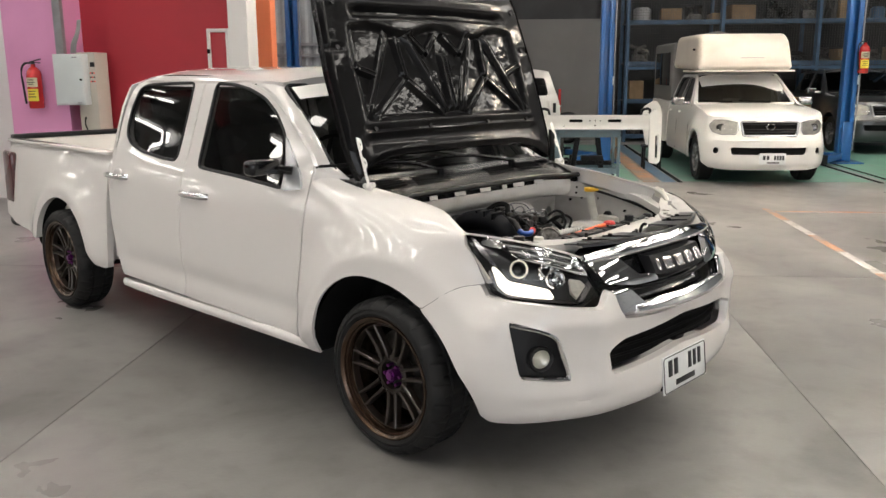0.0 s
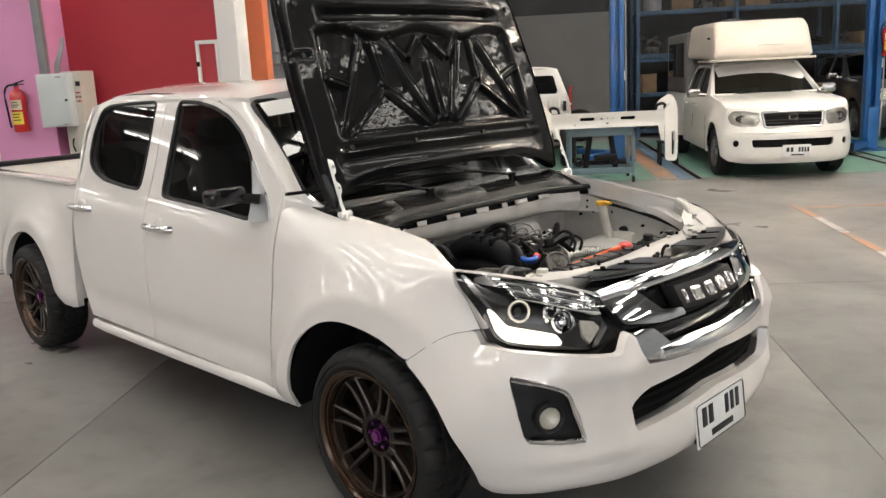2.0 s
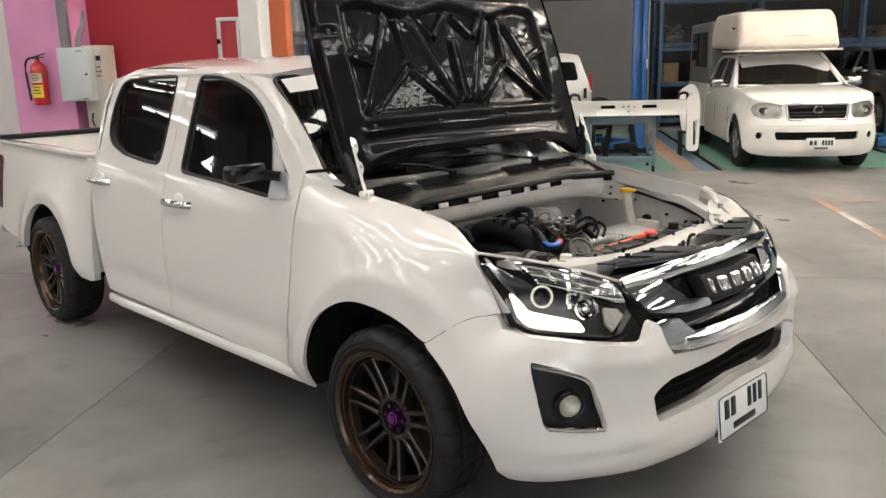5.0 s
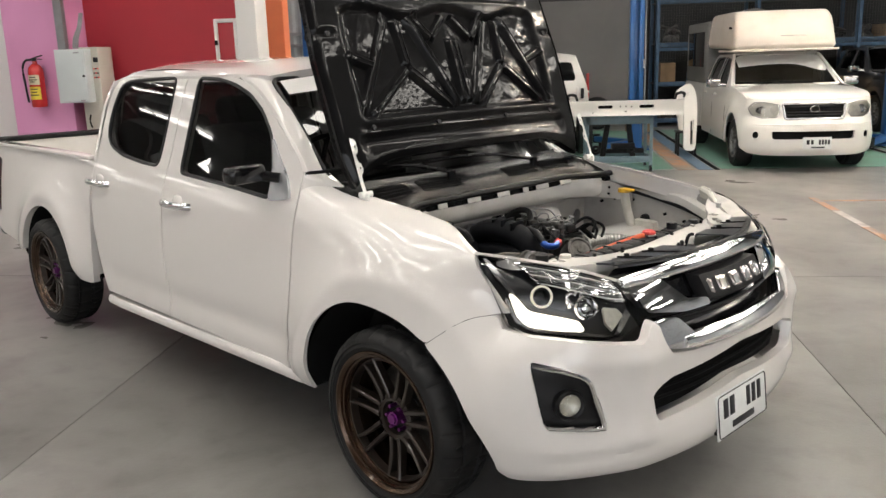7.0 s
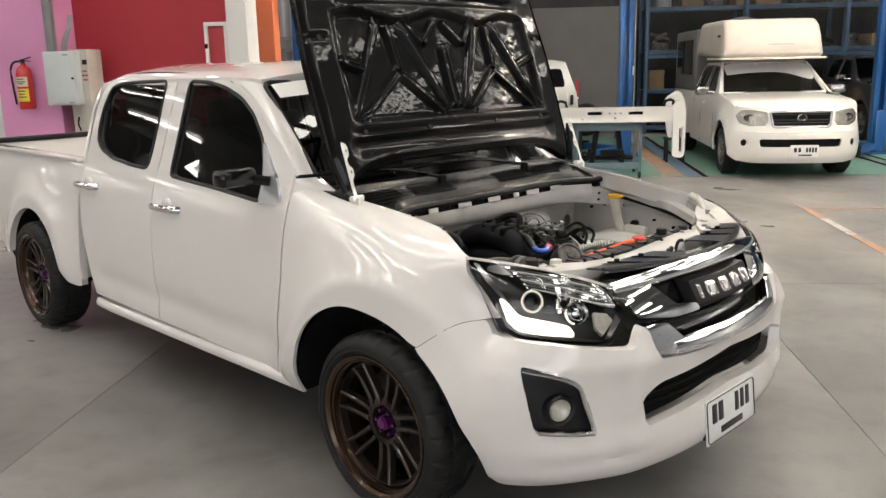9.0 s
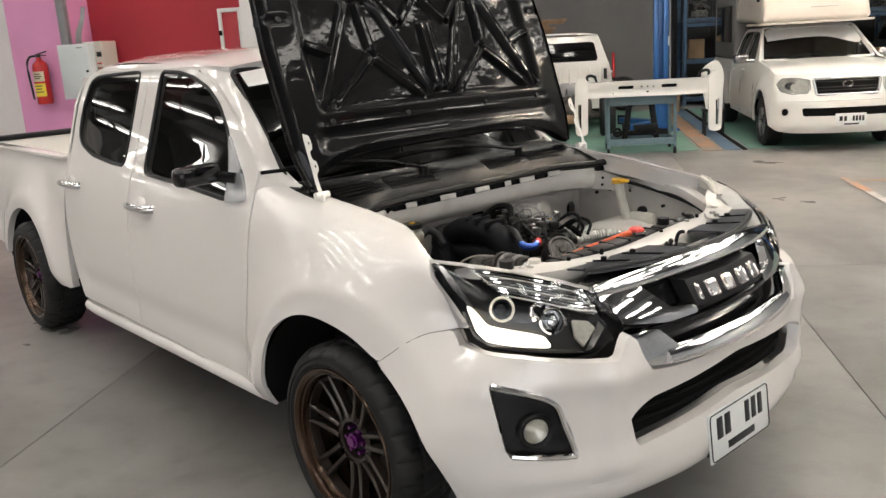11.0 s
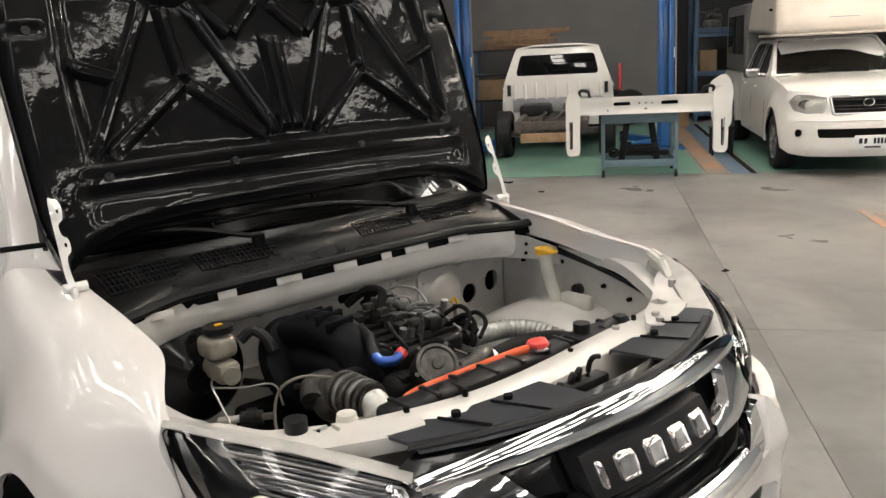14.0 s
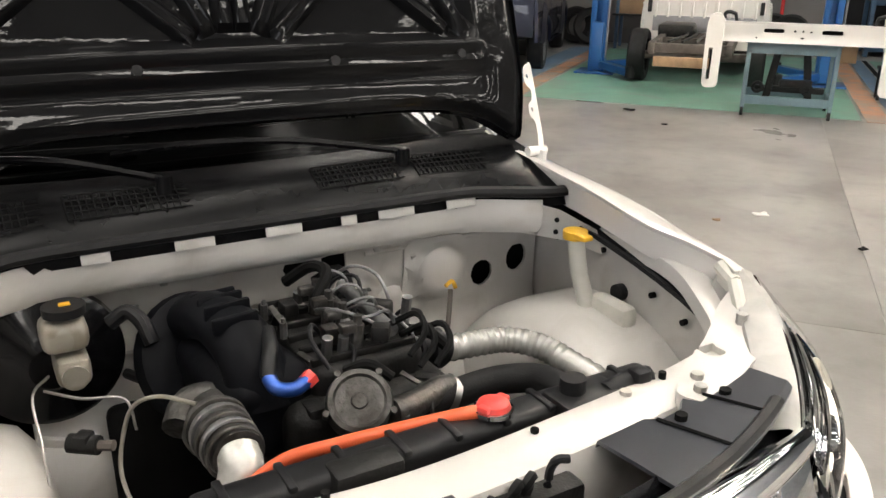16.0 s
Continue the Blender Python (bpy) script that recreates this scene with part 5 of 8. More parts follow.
    for u, v, r, ring in ((0.312, 0.545, 0.033, True), (0.575, 0.46, 0.036, False)):
        c = lamp_in(0.050)(u, v)
        m = Matrix.Translation(c) @ n.to_track_quat("Z", "Y").to_matrix().to_4x4()
        bm = bmesh.new()
        lathe(bm, [(r, 0.03), (r - 0.004, 0.038), (r - 0.010, 0.03), (r - 0.018, 0.005), (0.0, -0.02)], m, 28)
        add("reflector_bowl", bm, "lamp_black" if ring else "chrome")
        if ring:
            bm = bmesh.new()
            lathe(bm, [(r, 0.032), (r + 0.001, 0.038), (r - 0.002, 0.042), (r - 0.006, 0.039), (r - 0.006, 0.034)], m, 36, True)
            add("light_ring", bm, "ring", "pale ring round the projector")
            bm = bmesh.new()
            lathe(bm, [(r - 0.012, 0.012), (r - 0.013, 0.022), (r - 0.022, 0.030), (0.0, 0.034)], m, 28)
            add("projector_lens", bm, "gloss_black", "dark projector lens")
        else:
            bm = bmesh.new()
            lathe(bm, [(0.014, 0.0), (0.012, 0.03), (0.0, 0.034)], m, 14)
            add("bulb_shield", bm, "chrome")
    # indicator near the grille
    bm = panel(lamp_in(0.020), rounded([(0.69, 0.46), (0.79, 0.44), (0.825, 0.32), (0.715, 0.14), (0.675, 0.25)], 0.015), step=0.02, thick=0.02, inward=into)
    add("indicator", bm, "indicator", "bright white indicator reflector")
    bm = panel(lamp_in(0.016), rounded([(0.86, 0.40), (0.885, 0.26), (0.74, 0.05), (0.715, 0.075)], 0.01), step=0.02, thick=0.012, inward=into)
    add("indicator_edge", bm, "lamp_chrome")
    # facets above and beside the second reflector
    bm = bmesh.new()
    for k in range(9):
        a = radians(200 - 25 * k)
        c = lamp_in(0.040)(0.565 + 0.085 * math.cos(a), 0.50 + 0.13 * math.sin(a))
        box(bm, c, (0.012, 0.014, 0.022), 0.003, (12 * k, 25, -40 + 14 * k))
    add("inner_facets", bm, "chrome")
    bm = bmesh.new()
    for u0, v0, u1, v1 in ((0.485, 0.52, 0.565, 0.30), (0.565, 0.30, 0.66, 0.42), (0.655, 0.43, 0.60, 0.56)):
        tube(bm, [lamp_in(0.030)(u0, v0), lamp_in(0.030)(u1, v1)], 0.0022, 5, 0)
    add("reflector_edge", bm, "steel")
    g = add("lens", panel(lamp_in(-0.002), L_OUT, step=0.06), "lens", "clear lamp lens")
    g.visible_shadow = False


make_lamp(-1)
make_lamp(1)

# number plate: lettering stands as plain bars
PLATE_M = pose(0.835, 0.0, 0.338, 0, 0, 90) @ pose(0, 0, 0, 84, 0, 0)
plate_ob = new("number_plate")
plate_ob.parent = truck
plate_ob.matrix_local = PLATE_M
plate_ob["label"] = "white number plate with dark bars"
bm = bmesh.new()
box(bm, (0, 0, 0.004), (0.340, 0.150, 0.006), 0.0025)
part("plate_sheet", bm, M["plate"], plate_ob)
bm = bmesh.new()
tube(bm, [(x, y, 0.0085) for x, y in rounded([(-0.165, -0.07), (0.165, -0.07), (0.165, 0.07), (-0.165, 0.07)], 0.015)], 0.0022, 4, 0, closed=True)
part("plate_border", bm, M["ink"], plate_ob)
for c, s in (((-0.115, 0.022), (0.030, 0.064)), ((-0.072, 0.022), (0.030, 0.064)), ((0.040, 0.022), (0.024, 0.066)), ((0.078, 0.022), (0.024, 0.066)), ((0.116, 0.022), (0.024, 0.066)), ((0.0, -0.044), (0.15, 0.022))):
    bm = bmesh.new()
    box(bm, (*c, 0.008), (*s, 0.003), 0.001)
    part("plate_bar", bm, M["ink"], plate_ob)
bm = bmesh.new()
box(bm, (0, -0.01, -0.012), (0.30, 0.11, 0.02), 0.004)
part("plate_bracket", bm, M["satin_black"], plate_ob)

# ---- raised bonnet ----
HINGE = Vector((-0.285, 0, 1.035))
LEAN_BACK = 19.0
bonnet_m = Matrix.Translation(HINGE) @ pose(0, 0, 0, 0, -LEAN_BACK, 0)
# bonnet's own axes: z up along its length, x out of its underside (towards the nose), y across
bonnet = new("bonnet")
bonnet.parent = truck
bonnet.matrix_local = bonnet_m
bonnet["label"] = "raised bonnet, glossy black underside with pressed ribs"
BL = 1.16


def bonnet_half(z):
    return float(np.interp(z, [0.0, 0.15, 0.5, 0.8, 0.95, 1.05, 1.12, BL], [0.655, 0.690, 0.696, 0.672, 0.640, 0.59, 0.52, 0.40]))


HALF_RIBS = [((-0.54, 0.285), (-0.325, 0.675)), ((-0.50, 0.285), (-0.275, 0.46)), ((-0.275, 0.46), (-0.29, 0.66)), ((-0.275, 0.46), (-0.08, 0.285)), ((-0.22, 0.665), (-0.048, 0.295)),
             ((-0.018, 0.30), (-0.012, 0.58)), ((-0.205, 0.675), (-0.115, 0.575)), ((-0.115, 0.575), (-0.02, 0.67)), ((-0.56, 0.52), (-0.43, 0.47))]
RIBS = HALF_RIBS + [((-a[0], a[1]), (-b[0], b[1])) for a, b in HALF_RIBS]


def bonnet_low(y):
    """The arched rear edge, lowest beside the hinges."""
    return 0.120 - 0.100 * min(1.0, abs(y) / 0.66) ** 7


def bonnet_under(y, z):
    """The pressed inner skin: a raised border, a recessed field and ribs that stand in it."""
    half = bonnet_half(z)
    low = bonnet_low(y)
    edge = min(half - abs(y), BL - z, z - low)
    x = 0.0
    # field between the cross rail at the back and the one at the front
    field = ease((half - 0.125 - abs(y)) / 0.04) * ease((z - 0.262) / 0.03) * ease((0.70 + 0.02 * math.cos(14 * y) - z) / 0.03)
    x -= 0.030 * field
    x -= 0.012 * math.exp(-((z - 0.235) / 0.012) ** 2) * ease((half - 0.10 - abs(y)) / 0.05)
    x -= 0.034 * ease((z - 0.725) / 0.03) * ease((0.80 - z) / 0.03) * ease((half - 0.14 - abs(y)) / 0.08)
    x -= 0.026 * ease((z - 0.835) / 0.03) * ease((0.99 - z) / 0.03) * ease((half - 0.16 - abs(y)) / 0.08)
    x -= 0.010 * math.exp(-((z - 0.60) / 0.010) ** 2) * ease((abs(y) - half + 0.11) / 0.02)
    x -= 0.028 * (y / 0.7) ** 2 + 0.010 * (z - 0.5) ** 2
    x -= 0.022 * ease((0.222 - z) / 0.03) * ease((0.61 - abs(y)) / 0.06) - 0.020 * ease((0.19 - z) / 0.08) * ease((0.61 - abs(y)) / 0.06)
    x -= 0.022 * ease((0.028 - edge) / 0.028)
    return Vector((x, y, z))


B_OUT = [(-bonnet_half(z), z) for z in np.linspace(BL, 0.04, 28)] + [(y, bonnet_low(y)) for y in np.linspace(-0.655, 0.655, 40)] + [(bonnet_half(z), z) for z in np.linspace(0.04, BL, 28)]
part("inner_panel", panel(bonnet_under, B_OUT, step=0.0078, thick=0.02, inward=BACK), M["hood_black"], bonnet, "glossy black pressed inner panel")
# ribs pressed into the field: flat-topped beads with rolled edges
RIB_PROFILE = ((-0.026, -0.004), (-0.020, 0.004), (-0.014, 0.020), (-0.009, 0.024), (-0.005, 0.021), (0.005, 0.021), (0.009, 0.024), (0.014, 0.020), (0.020, 0.004), (0.026, -0.004))
for p0, p1 in RIBS:
    bm = bmesh.new()
    d = Vector((p1[0] - p0[0], p1[1] - p0[1]))
    side = Vector((-d.y, d.x)).normalized()
    rings = []
    for k in range(19):
        t = k / 18
        rise = ease(min(t, 1 - t) / 0.07)
        ring = []
        for off, h in RIB_PROFILE:
            y, z = p0[0] + d.x * t + side.x * off, p0[1] + d.y * t + side.y * off
            ring.append(bm.verts.new(bonnet_under(y, z) + Vector((h * rise, 0, 0))))
        rings.append(ring)
    for r0, r1 in zip(rings, rings[1:]):
        for k in range(len(RIB_PROFILE) - 1):
            bm.faces.new((r0[k], r0[k + 1], r1[k + 1], r1[k]))
    part("pressed_rib", bm, M["hood_black"], bonnet)
# nothing is cut here: black patches paint the shade of two cut-outs
for sgn in (-1, 1):
    bm = panel(lambda y, z: bonnet_under(y, z) + Vector((0.003, 0, 0)), rounded([(sgn * 0.185, 0.672), (sgn * 0.045, 0.672), (sgn * 0.115, 0.60)], 0.012), step=0.01)
    part("cut_out", bm, M["matt_black"], bonnet, "black patch as shade of a cut-out in the inner panel")
part("outer_skin", panel(lambda y, z: Vector((-0.062 - 0.030 * (y / 0.7) ** 2 - 0.02 * (z - 0.5) ** 2 + 0.02 * ease((0.05 - min(bonnet_half(z) - abs(y), BL - z)) / 0.05), y, z)), B_OUT, step=0.03, thick=0.036, inward=Vector((1, 0, 0))), M["gloss_black"], bonnet, "black outer skin")
for k, (y, z) in enumerate(((-0.52, 0.235), (-0.2, 0.23), (0.2, 0.23), (0.52, 0.235), (-0.62, 0.6), (0.62, 0.6), (-0.60, 0.80), (0.60, 0.80))):
    bm = bmesh.new()
    rod(bm, bonnet_under(y, z), bonnet_under(y, z) + Vector((0.008, 0, 0)), 0.011, 10)
    part("rubber_stop", bm, M["satin_black"], bonnet)
for sgn in (-1, 1):
    hg = new("hinge")
    hg.parent = truck
    hg["label"] = "white painted bonnet hinge plate"
    bm = bmesh.new()
    fx = (lambda p: Vector((p[0], sgn * p[1], p[2])))
    # strip with two scalloped lugs, standing along the bonnet's edge
    out = smooth_line([(0.02, -0.01), (0.012, 0.03), (0.016, 0.06), (0.036, 0.072), (0.036, 0.10), (0.016, 0.11), (0.012, 0.135), (0.036, 0.148), (0.036, 0.185), (0.01, 0.195), (-0.006, 0.19), (-0.010, 0.10), (-0.012, 0.02), (-0.004, -0.012)], 3)
    holes = [[(0.021 + 0.006 * math.cos(a), zc + 0.006 * math.sin(a)) for a in np.linspace(0, 2 * math.pi, 9)[:-1]] for zc in (0.087, 0.165)]
    bm = panel(lambda u, v: bonnet_m @ Vector((0.02 - 0.02 * v, sgn * (0.676 - 0.55 * u), v)), out, holes, step=0.006, thick=0.004, inward=Vector((-0.3, 0, 0)))
    part("hinge_plate", bm, M["van_paint"], hg)
    bm = bmesh.new()
    rod(bm, (HINGE.x + 0.012, sgn * 0.64, HINGE.z - 0.005), (HINGE.x + 0.012, sgn * 0.69, HINGE.z - 0.005), 0.012, 12)
    box(bm, (HINGE.x + 0.02, sgn * 0.672, HINGE.z - 0.035), (0.035, 0.012, 0.07), 0.004)
    part("hinge_pin", bm, M["van_paint"], hg)

# ---- cowl, wipers ----
def cowl(u, y):
    """u: from the bay's edge 0 to the glass 1."""
    bow = 0.075 * (abs(y) / 0.66) ** 2.2
    x0, x1 = -0.238 + 0.09 * ease((abs(y) - 0.42) / 0.24), -0.395 - bow
    z0, z1 = 0.955, 1.046
    return Vector((x0 + (x1 - x0) * u, y, z0 + (z1 - z0) * max(0.0, u) ** 0.7 + 0.010 * math.sin(3.1 * u)))


cowl_ob = part("cowl_panel", panel(lambda y, u: cowl(u, y), [(-0.675, 0.0), (0.675, 0.0), (0.675, 1.0), (-0.675, 1.0)], step=0.045, thick=0.025, inward=Vector((0, 0, -1))), M["cowl_black"], truck, "black plastic cowl panel")
for y0, y1 in ((-0.60, -0.40), (-0.36, -0.14), (0.12, 0.32), (0.36, 0.54)):
    bm = bmesh.new()
    for k in range(int((y1 - y0) / 0.0125)):
        y = y0 + 0.0125 * k
        tube(bm, [cowl(0.28, y) + Vector((0, 0, 0.002)), cowl(0.45, y) + Vector((0, 0, 0.003)), cowl(0.62, y) + Vector((0, 0, 0.002))], 0.0015, 4, 0)
    for u in (0.28, 0.37, 0.45, 0.53, 0.62):
        tube(bm, [cowl(u, y0) + Vector((0, 0, 0.004)), cowl(u, y1) + Vector((0, 0, 0.004))], 0.0015, 4, 0)
    part("air_grid", bm, M["matt_black"], cowl_ob, "black air grid")
bm = bmesh.new()
tube(bm, [cowl(-0.02, y) + Vector((0.002, 0, 0.012)) for y in np.linspace(-0.675, 0.675, 26)], 0.013, 8, 0)
part("rubber_seal", bm, M["satin_black"], cowl_ob, "black rubber bay seal")
for y0, y1, u in ((-0.18, -0.60, 0.70), (0.34, -0.26, 0.72)):
    wp = new("wiper")
    wp.parent = truck
    wp["label"] = "black windscreen wiper"
    a = cowl(0.55, y0) + Vector((0, 0, 0.01))
    b = windscreen(y1 / 0.66, 0.05) + Vector((0.03, 0, 0.02))
    bm = bmesh.new()
    rod(bm, a - Vector((0, 0, 0.02)), a + Vector((0, 0, 0.022)), 0.017, 12)
    tube(bm, [a + Vector((0, 0, 0.015)), a.lerp(b, 0.4) + Vector((0.01, 0, 0.035)), a.lerp(b, 0.75) + Vector((0.0, 0, 0.022)), b], 0.008, 6)
    part("wiper_arm", bm, M["cowl_black"], wp)
    c = b + Vector((0.012, 0.22 if y0 < 0 else 0.26, 0.006))
    d = b + Vector((-0.03, -0.16 if y0 < 0 else -0.28, 0.012))
    bm = bmesh.new()
    tube(bm, [c, b + Vector((0, 0, 0.01)), d], 0.007, 6)
    part("wiper_blade", bm, M["matt_black"], wp)

# ---- engine bay ----
def bent(rows, thick=0.004, inward=(0, 0, -1)):
    """A pressed sheet laid through rows of points, each row a smooth line."""
    bm = bmesh.new()
    vv = [[bm.verts.new(q) for q in row] for row in rows]
    for a, b in zip(vv, vv[1:]):
        for k in range(len(a) - 1):
            bm.faces.new((a[k], a[k + 1], b[k + 1], b[k]))
    got = bmesh.ops.extrude_edge_only(bm, edges=[e for e in bm.edges if len(e.link_faces) == 1])
    for v in got["geom"]:
        if isinstance(v, bmesh.types.BMVert):
            v.co += Vector(inward) * thick
    return bm


def ring_hole(y, z, ry, rz=None, n=14):
    return [(y + ry * math.cos(2 * math.pi * k / n), z + (rz or ry) * math.sin(2 * math.pi * k / n)) for k in range(n)]


# firewall with pressings and openings
def firewall(y, z):
    x = -0.335 + 0.02 * math.sin(5 * y) * ease((0.86 - z) / 0.1)
    x += 0.028 * ease((0.075 - math.hypot((y - 0.42) * 0.9, z - 0.755)) / 0.03)
    x += 0.012 * ease((0.05 - max(abs(y - 0.0) - 0.10, abs(z - 0.80) - 0.02)) / 0.03)
    x += 0.02 * ease((-0.10 - y) / 0.06) * ease((0.86 - z) / 0.05)
    x += 0.10 * ease((0.66 - z) / 0.2)
    return Vector((x, y, z))


fw_out = [(-0.47, 0.42), (0.73, 0.42), (0.73, 0.875), (0.62, 0.86), (-0.68, 0.855), (-0.68, 0.66), (-0.47, 0.66)]
fw_holes = [rounded([(0.045, 0.805), (0.118, 0.81), (0.118, 0.845), (0.045, 0.84)], 0.015), rounded([(0.135, 0.775), (0.195, 0.78), (0.195, 0.855), (0.135, 0.85)], 0.012), ring_hole(0.557, 0.723, 0.034), ring_hole(0.668, 0.742, 0.034, 0.037)]
fw = part("firewall", panel(firewall, fw_out, fw_holes, step=0.018, thick=0.008, inward=BACK), M["bay_paint"], truck, "white painted firewall with openings")
# black board that paints the shade behind the openings
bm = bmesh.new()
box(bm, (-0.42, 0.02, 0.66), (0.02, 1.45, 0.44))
part("backing", bm, M["matt_black"], fw, "black board for the shade behind the openings")
# black box added to darken the low bay, where only shade lies
bm = bmesh.new()
box(bm, (-0.20, -0.20, 0.53), (0.05, 0.30, 0.25), 0.02, (0, -8, 0), 3)
part("sound_mat", bm, M["matt_black"], fw, "black box added as shade low in the engine bay")
# shelf up to the scalloped flange under the seal
rows = []
for y in np.linspace(-0.668, 0.60, 44):
    bow = 0.10 * ease((abs(y) - 0.41) / 0.25)
    rows.append([firewall(y, 0.838), Vector((-0.30 + 0.4 * bow, y, 0.850)), Vector((-0.252 + bow, y, 0.868)), Vector((-0.240 + bow, y, 0.885)), Vector((-0.236 + bow, y, 0.915)), Vector((-0.240 + bow, y, 0.948))])
part("flange", bent(rows), M["bay_paint"], fw)
for y, w in ((-0.52, 0.07), (-0.33, 0.05), (-0.155, 0.075), (0.02, 0.075), (0.16, 0.035), (0.27, 0.085), (0.43, 0.075)):
    bm = bmesh.new()
    box(bm, (-0.228 + 0.10 * ease((abs(y) - 0.41) / 0.25), y, 0.945), (0.004, w, 0.020), 0.0019, (0, -12, 0))
    part("flange_tab", bm, M["bay_paint"], fw)
# ridges pressed across the firewall
for z, y0, y1 in ((0.848, -0.30, -0.02), (0.825, 0.24, 0.56), (0.70, -0.30, -0.12)):
    bm = bmesh.new()
    tube(bm, [firewall(y, z) + Vector((0.001, 0, 0)) for y in np.linspace(y0, y1, 10)], 0.006, 8, 0)
    part("ridge", bm, M["bay_paint"], fw)
bm = panel(lambda y, z: firewall(y, z) + Vector((0.008, 0, 0)), rounded([(0.32, 0.70), (0.50, 0.71), (0.51, 0.835), (0.34, 0.84)], 0.03), step=0.015, thick=0.012, inward=BACK)
part("raised_panel", bm, M["bay_paint"], fw)
# raised stampings and small clips on the firewall
for y, z, r in ((0.42, 0.76, 0.052), (0.30, 0.70, 0.03)):
    bm = bmesh.new()
    lathe(bm, [(r + 0.012, 0.0), (r, 0.010), (r * 0.6, 0.013), (0.0, 0.014)], Matrix.Translation(firewall(y, z)) @ pose(0, 0, 0, 0, 90, 0), 24)
    part("pressing", bm, M["bay_paint"], fw)
for y, z in ((-0.10, 0.86), (-0.20, 0.84), (-0.03, 0.74), (0.36, 0.80), (0.27, 0.83), (-0.26, 0.80)):
    bm = bmesh.new()
    box(bm, firewall(y, z) + Vector((0.004, 0, 0)), (0.008, 0.016, 0.012), 0.002)
    part("clip", bm, M["steel"], fw)


# inner wings: wall, dome over the wheel, top rail
def make_inner(sgn):
    fx = lambda p: Vector((p[0], sgn * p[1], p[2]))
    iw = new("inner_wing")
    iw.parent = truck
    iw["label"] = "white painted inner wing with bolt holes"
    line = curve([(-0.345, 0.735, 0), (-0.1, 0.705, 0), (0.10, 0.695, 0), (0.25, 0.68, 0), (0.37, 0.635, 0), (0.445, 0.55, 0), (0.50, 0.44, 0)], 6)
    rows = []
    for q in line:
        h = 0.895 - 0.05 * ease((q.x - 0.1) / 0.35)
        row = []
        low = HUB_Z + math.sqrt(max(0.0, 0.426 ** 2 - (q.x - ARCH_X) ** 2)) if abs(q.x - ARCH_X) < 0.426 else 0.42
        for z in np.linspace(max(0.42, low), h, 12):
            row.append(fx((q.x, q.y, z)))
        rows.append(row)
    part("wall", bent(rows, 0.006, (0, sgn, 0)), M["bay_paint"], iw)
    # top rail, a flat channel that bends in to the radiator support
    rows = []
    for k, q in enumerate(line):
        h = 0.898 - 0.048 * ease((q.x - 0.1) / 0.35)
        d = (line[min(k + 1, len(line) - 1)] - line[max(k - 1, 0)]).normalized()
        n = Vector((-d.y, d.x, 0))
        if n.y > 0:
            n = -n
        w = 0.020 + 0.022 * ease((q.x - 0.15) / 0.2)
        pts = [q - n * 0.030 + Vector((0, 0, h - 0.02)), q - n * 0.022 + Vector((0, 0, h)), q + n * w * 0.5 + Vector((0, 0, h + 0.003)), q + n * w + Vector((0, 0, h - 0.002)), q + n * (w + 0.003) + Vector((0, 0, h - 0.03))]
        rows.append([fx(p) for p in pts])
    part("top_rail", bent(rows, 0.003), M["bay_paint"], iw)
    # outer wing's flange, and a black strip that paints the shade in the slot beside it
    rows = []
    for x in np.linspace(-0.36, 0.33, 18):
        yi = wing_inner(x) + 0.004
        z = wing_top(x) - 0.002
        rows.append([fx((x, yi, z)), fx((x, yi - 0.006, z - 0.012)), fx((x, yi + 0.004, z - 0.05)), fx((x, yi + 0.012, z - 0.075))])
    part("wing_flange", bent(rows, 0.003), M["pearl"], iw)
    rows = []
    for x in np.linspace(-0.36, 0.36, 12):
        z = wing_top(x) - 0.085
        rows.append([fx((x, 0.650, z - 0.012)), fx((x, 0.67, z - 0.02)), fx((x, 0.69, z - 0.01))])
    part("slot", bent(rows, 0.01), M["satin_black"], iw, "black strip for the shade in the slot beside the wing")
    # bolt holes: black stubs stand in for the shade inside them
    for x, y, z in ((-0.20, 0.7165, 0.86), (-0.15, 0.7115, 0.84), (-0.23, 0.72, 0.82), (-0.10, 0.7055, 0.855), (-0.05, 0.703, 0.845), (0.12, 0.694, 0.80), (0.22, 0.684, 0.78), (0.33, 0.651, 0.74), (0.34, 0.646, 0.70), (0.345, 0.644, 0.67)):
        bm = bmesh.new()
        rod(bm, fx((x, y - 0.012, z)), fx((x, y + 0.004, z)), 0.0065, 10)
        part("bolt_hole", bm, M["matt_black"], iw)
    bm = bmesh.new()
    rod(bm, fx((0.02, 0.70, 0.77)), fx((0.02, 0.68, 0.77)), 0.019, 14)
    part("grommet", bm, M["satin_black"], iw)
    # bracket where the rail meets the radiator support
    bm = panel(lambda x, y: fx((x, y, 0.866 - 0.03 * (x - 0.4) + 0.03 * ease((y - 0.56) / 0.1))), rounded([(0.335, 0.668), (0.415, 0.672), (0.475, 0.60), (0.545, 0.44), (0.575, 0.365), (0.525, 0.335), (0.470, 0.405), (0.420, 0.505), (0.355, 0.605)], 0.018), [rounded([(0.434, 0.471), (0.470, 0.471), (0.470, 0.507), (0.434, 0.507)], 0.005)], step=0.011, thick=0.030, inward=Vector((0, 0, -1)))
    part("corner_bracket", bm, M["bay_paint"], iw)
    # black box under the square hole gives it its shade as colour
    bm = bmesh.new()
    box(bm, fx((0.452, 0.489, 0.838)), (0.05, 0.05, 0.01))
    part("hole_backing", bm, M["matt_black"], iw)
    if sgn < 0:
        return iw
    bm = bmesh.new()
    pts = [(0.300, 0.665, 0.93), (0.345, 0.655, 0.915), (0.395, 0.625, 0.873)]
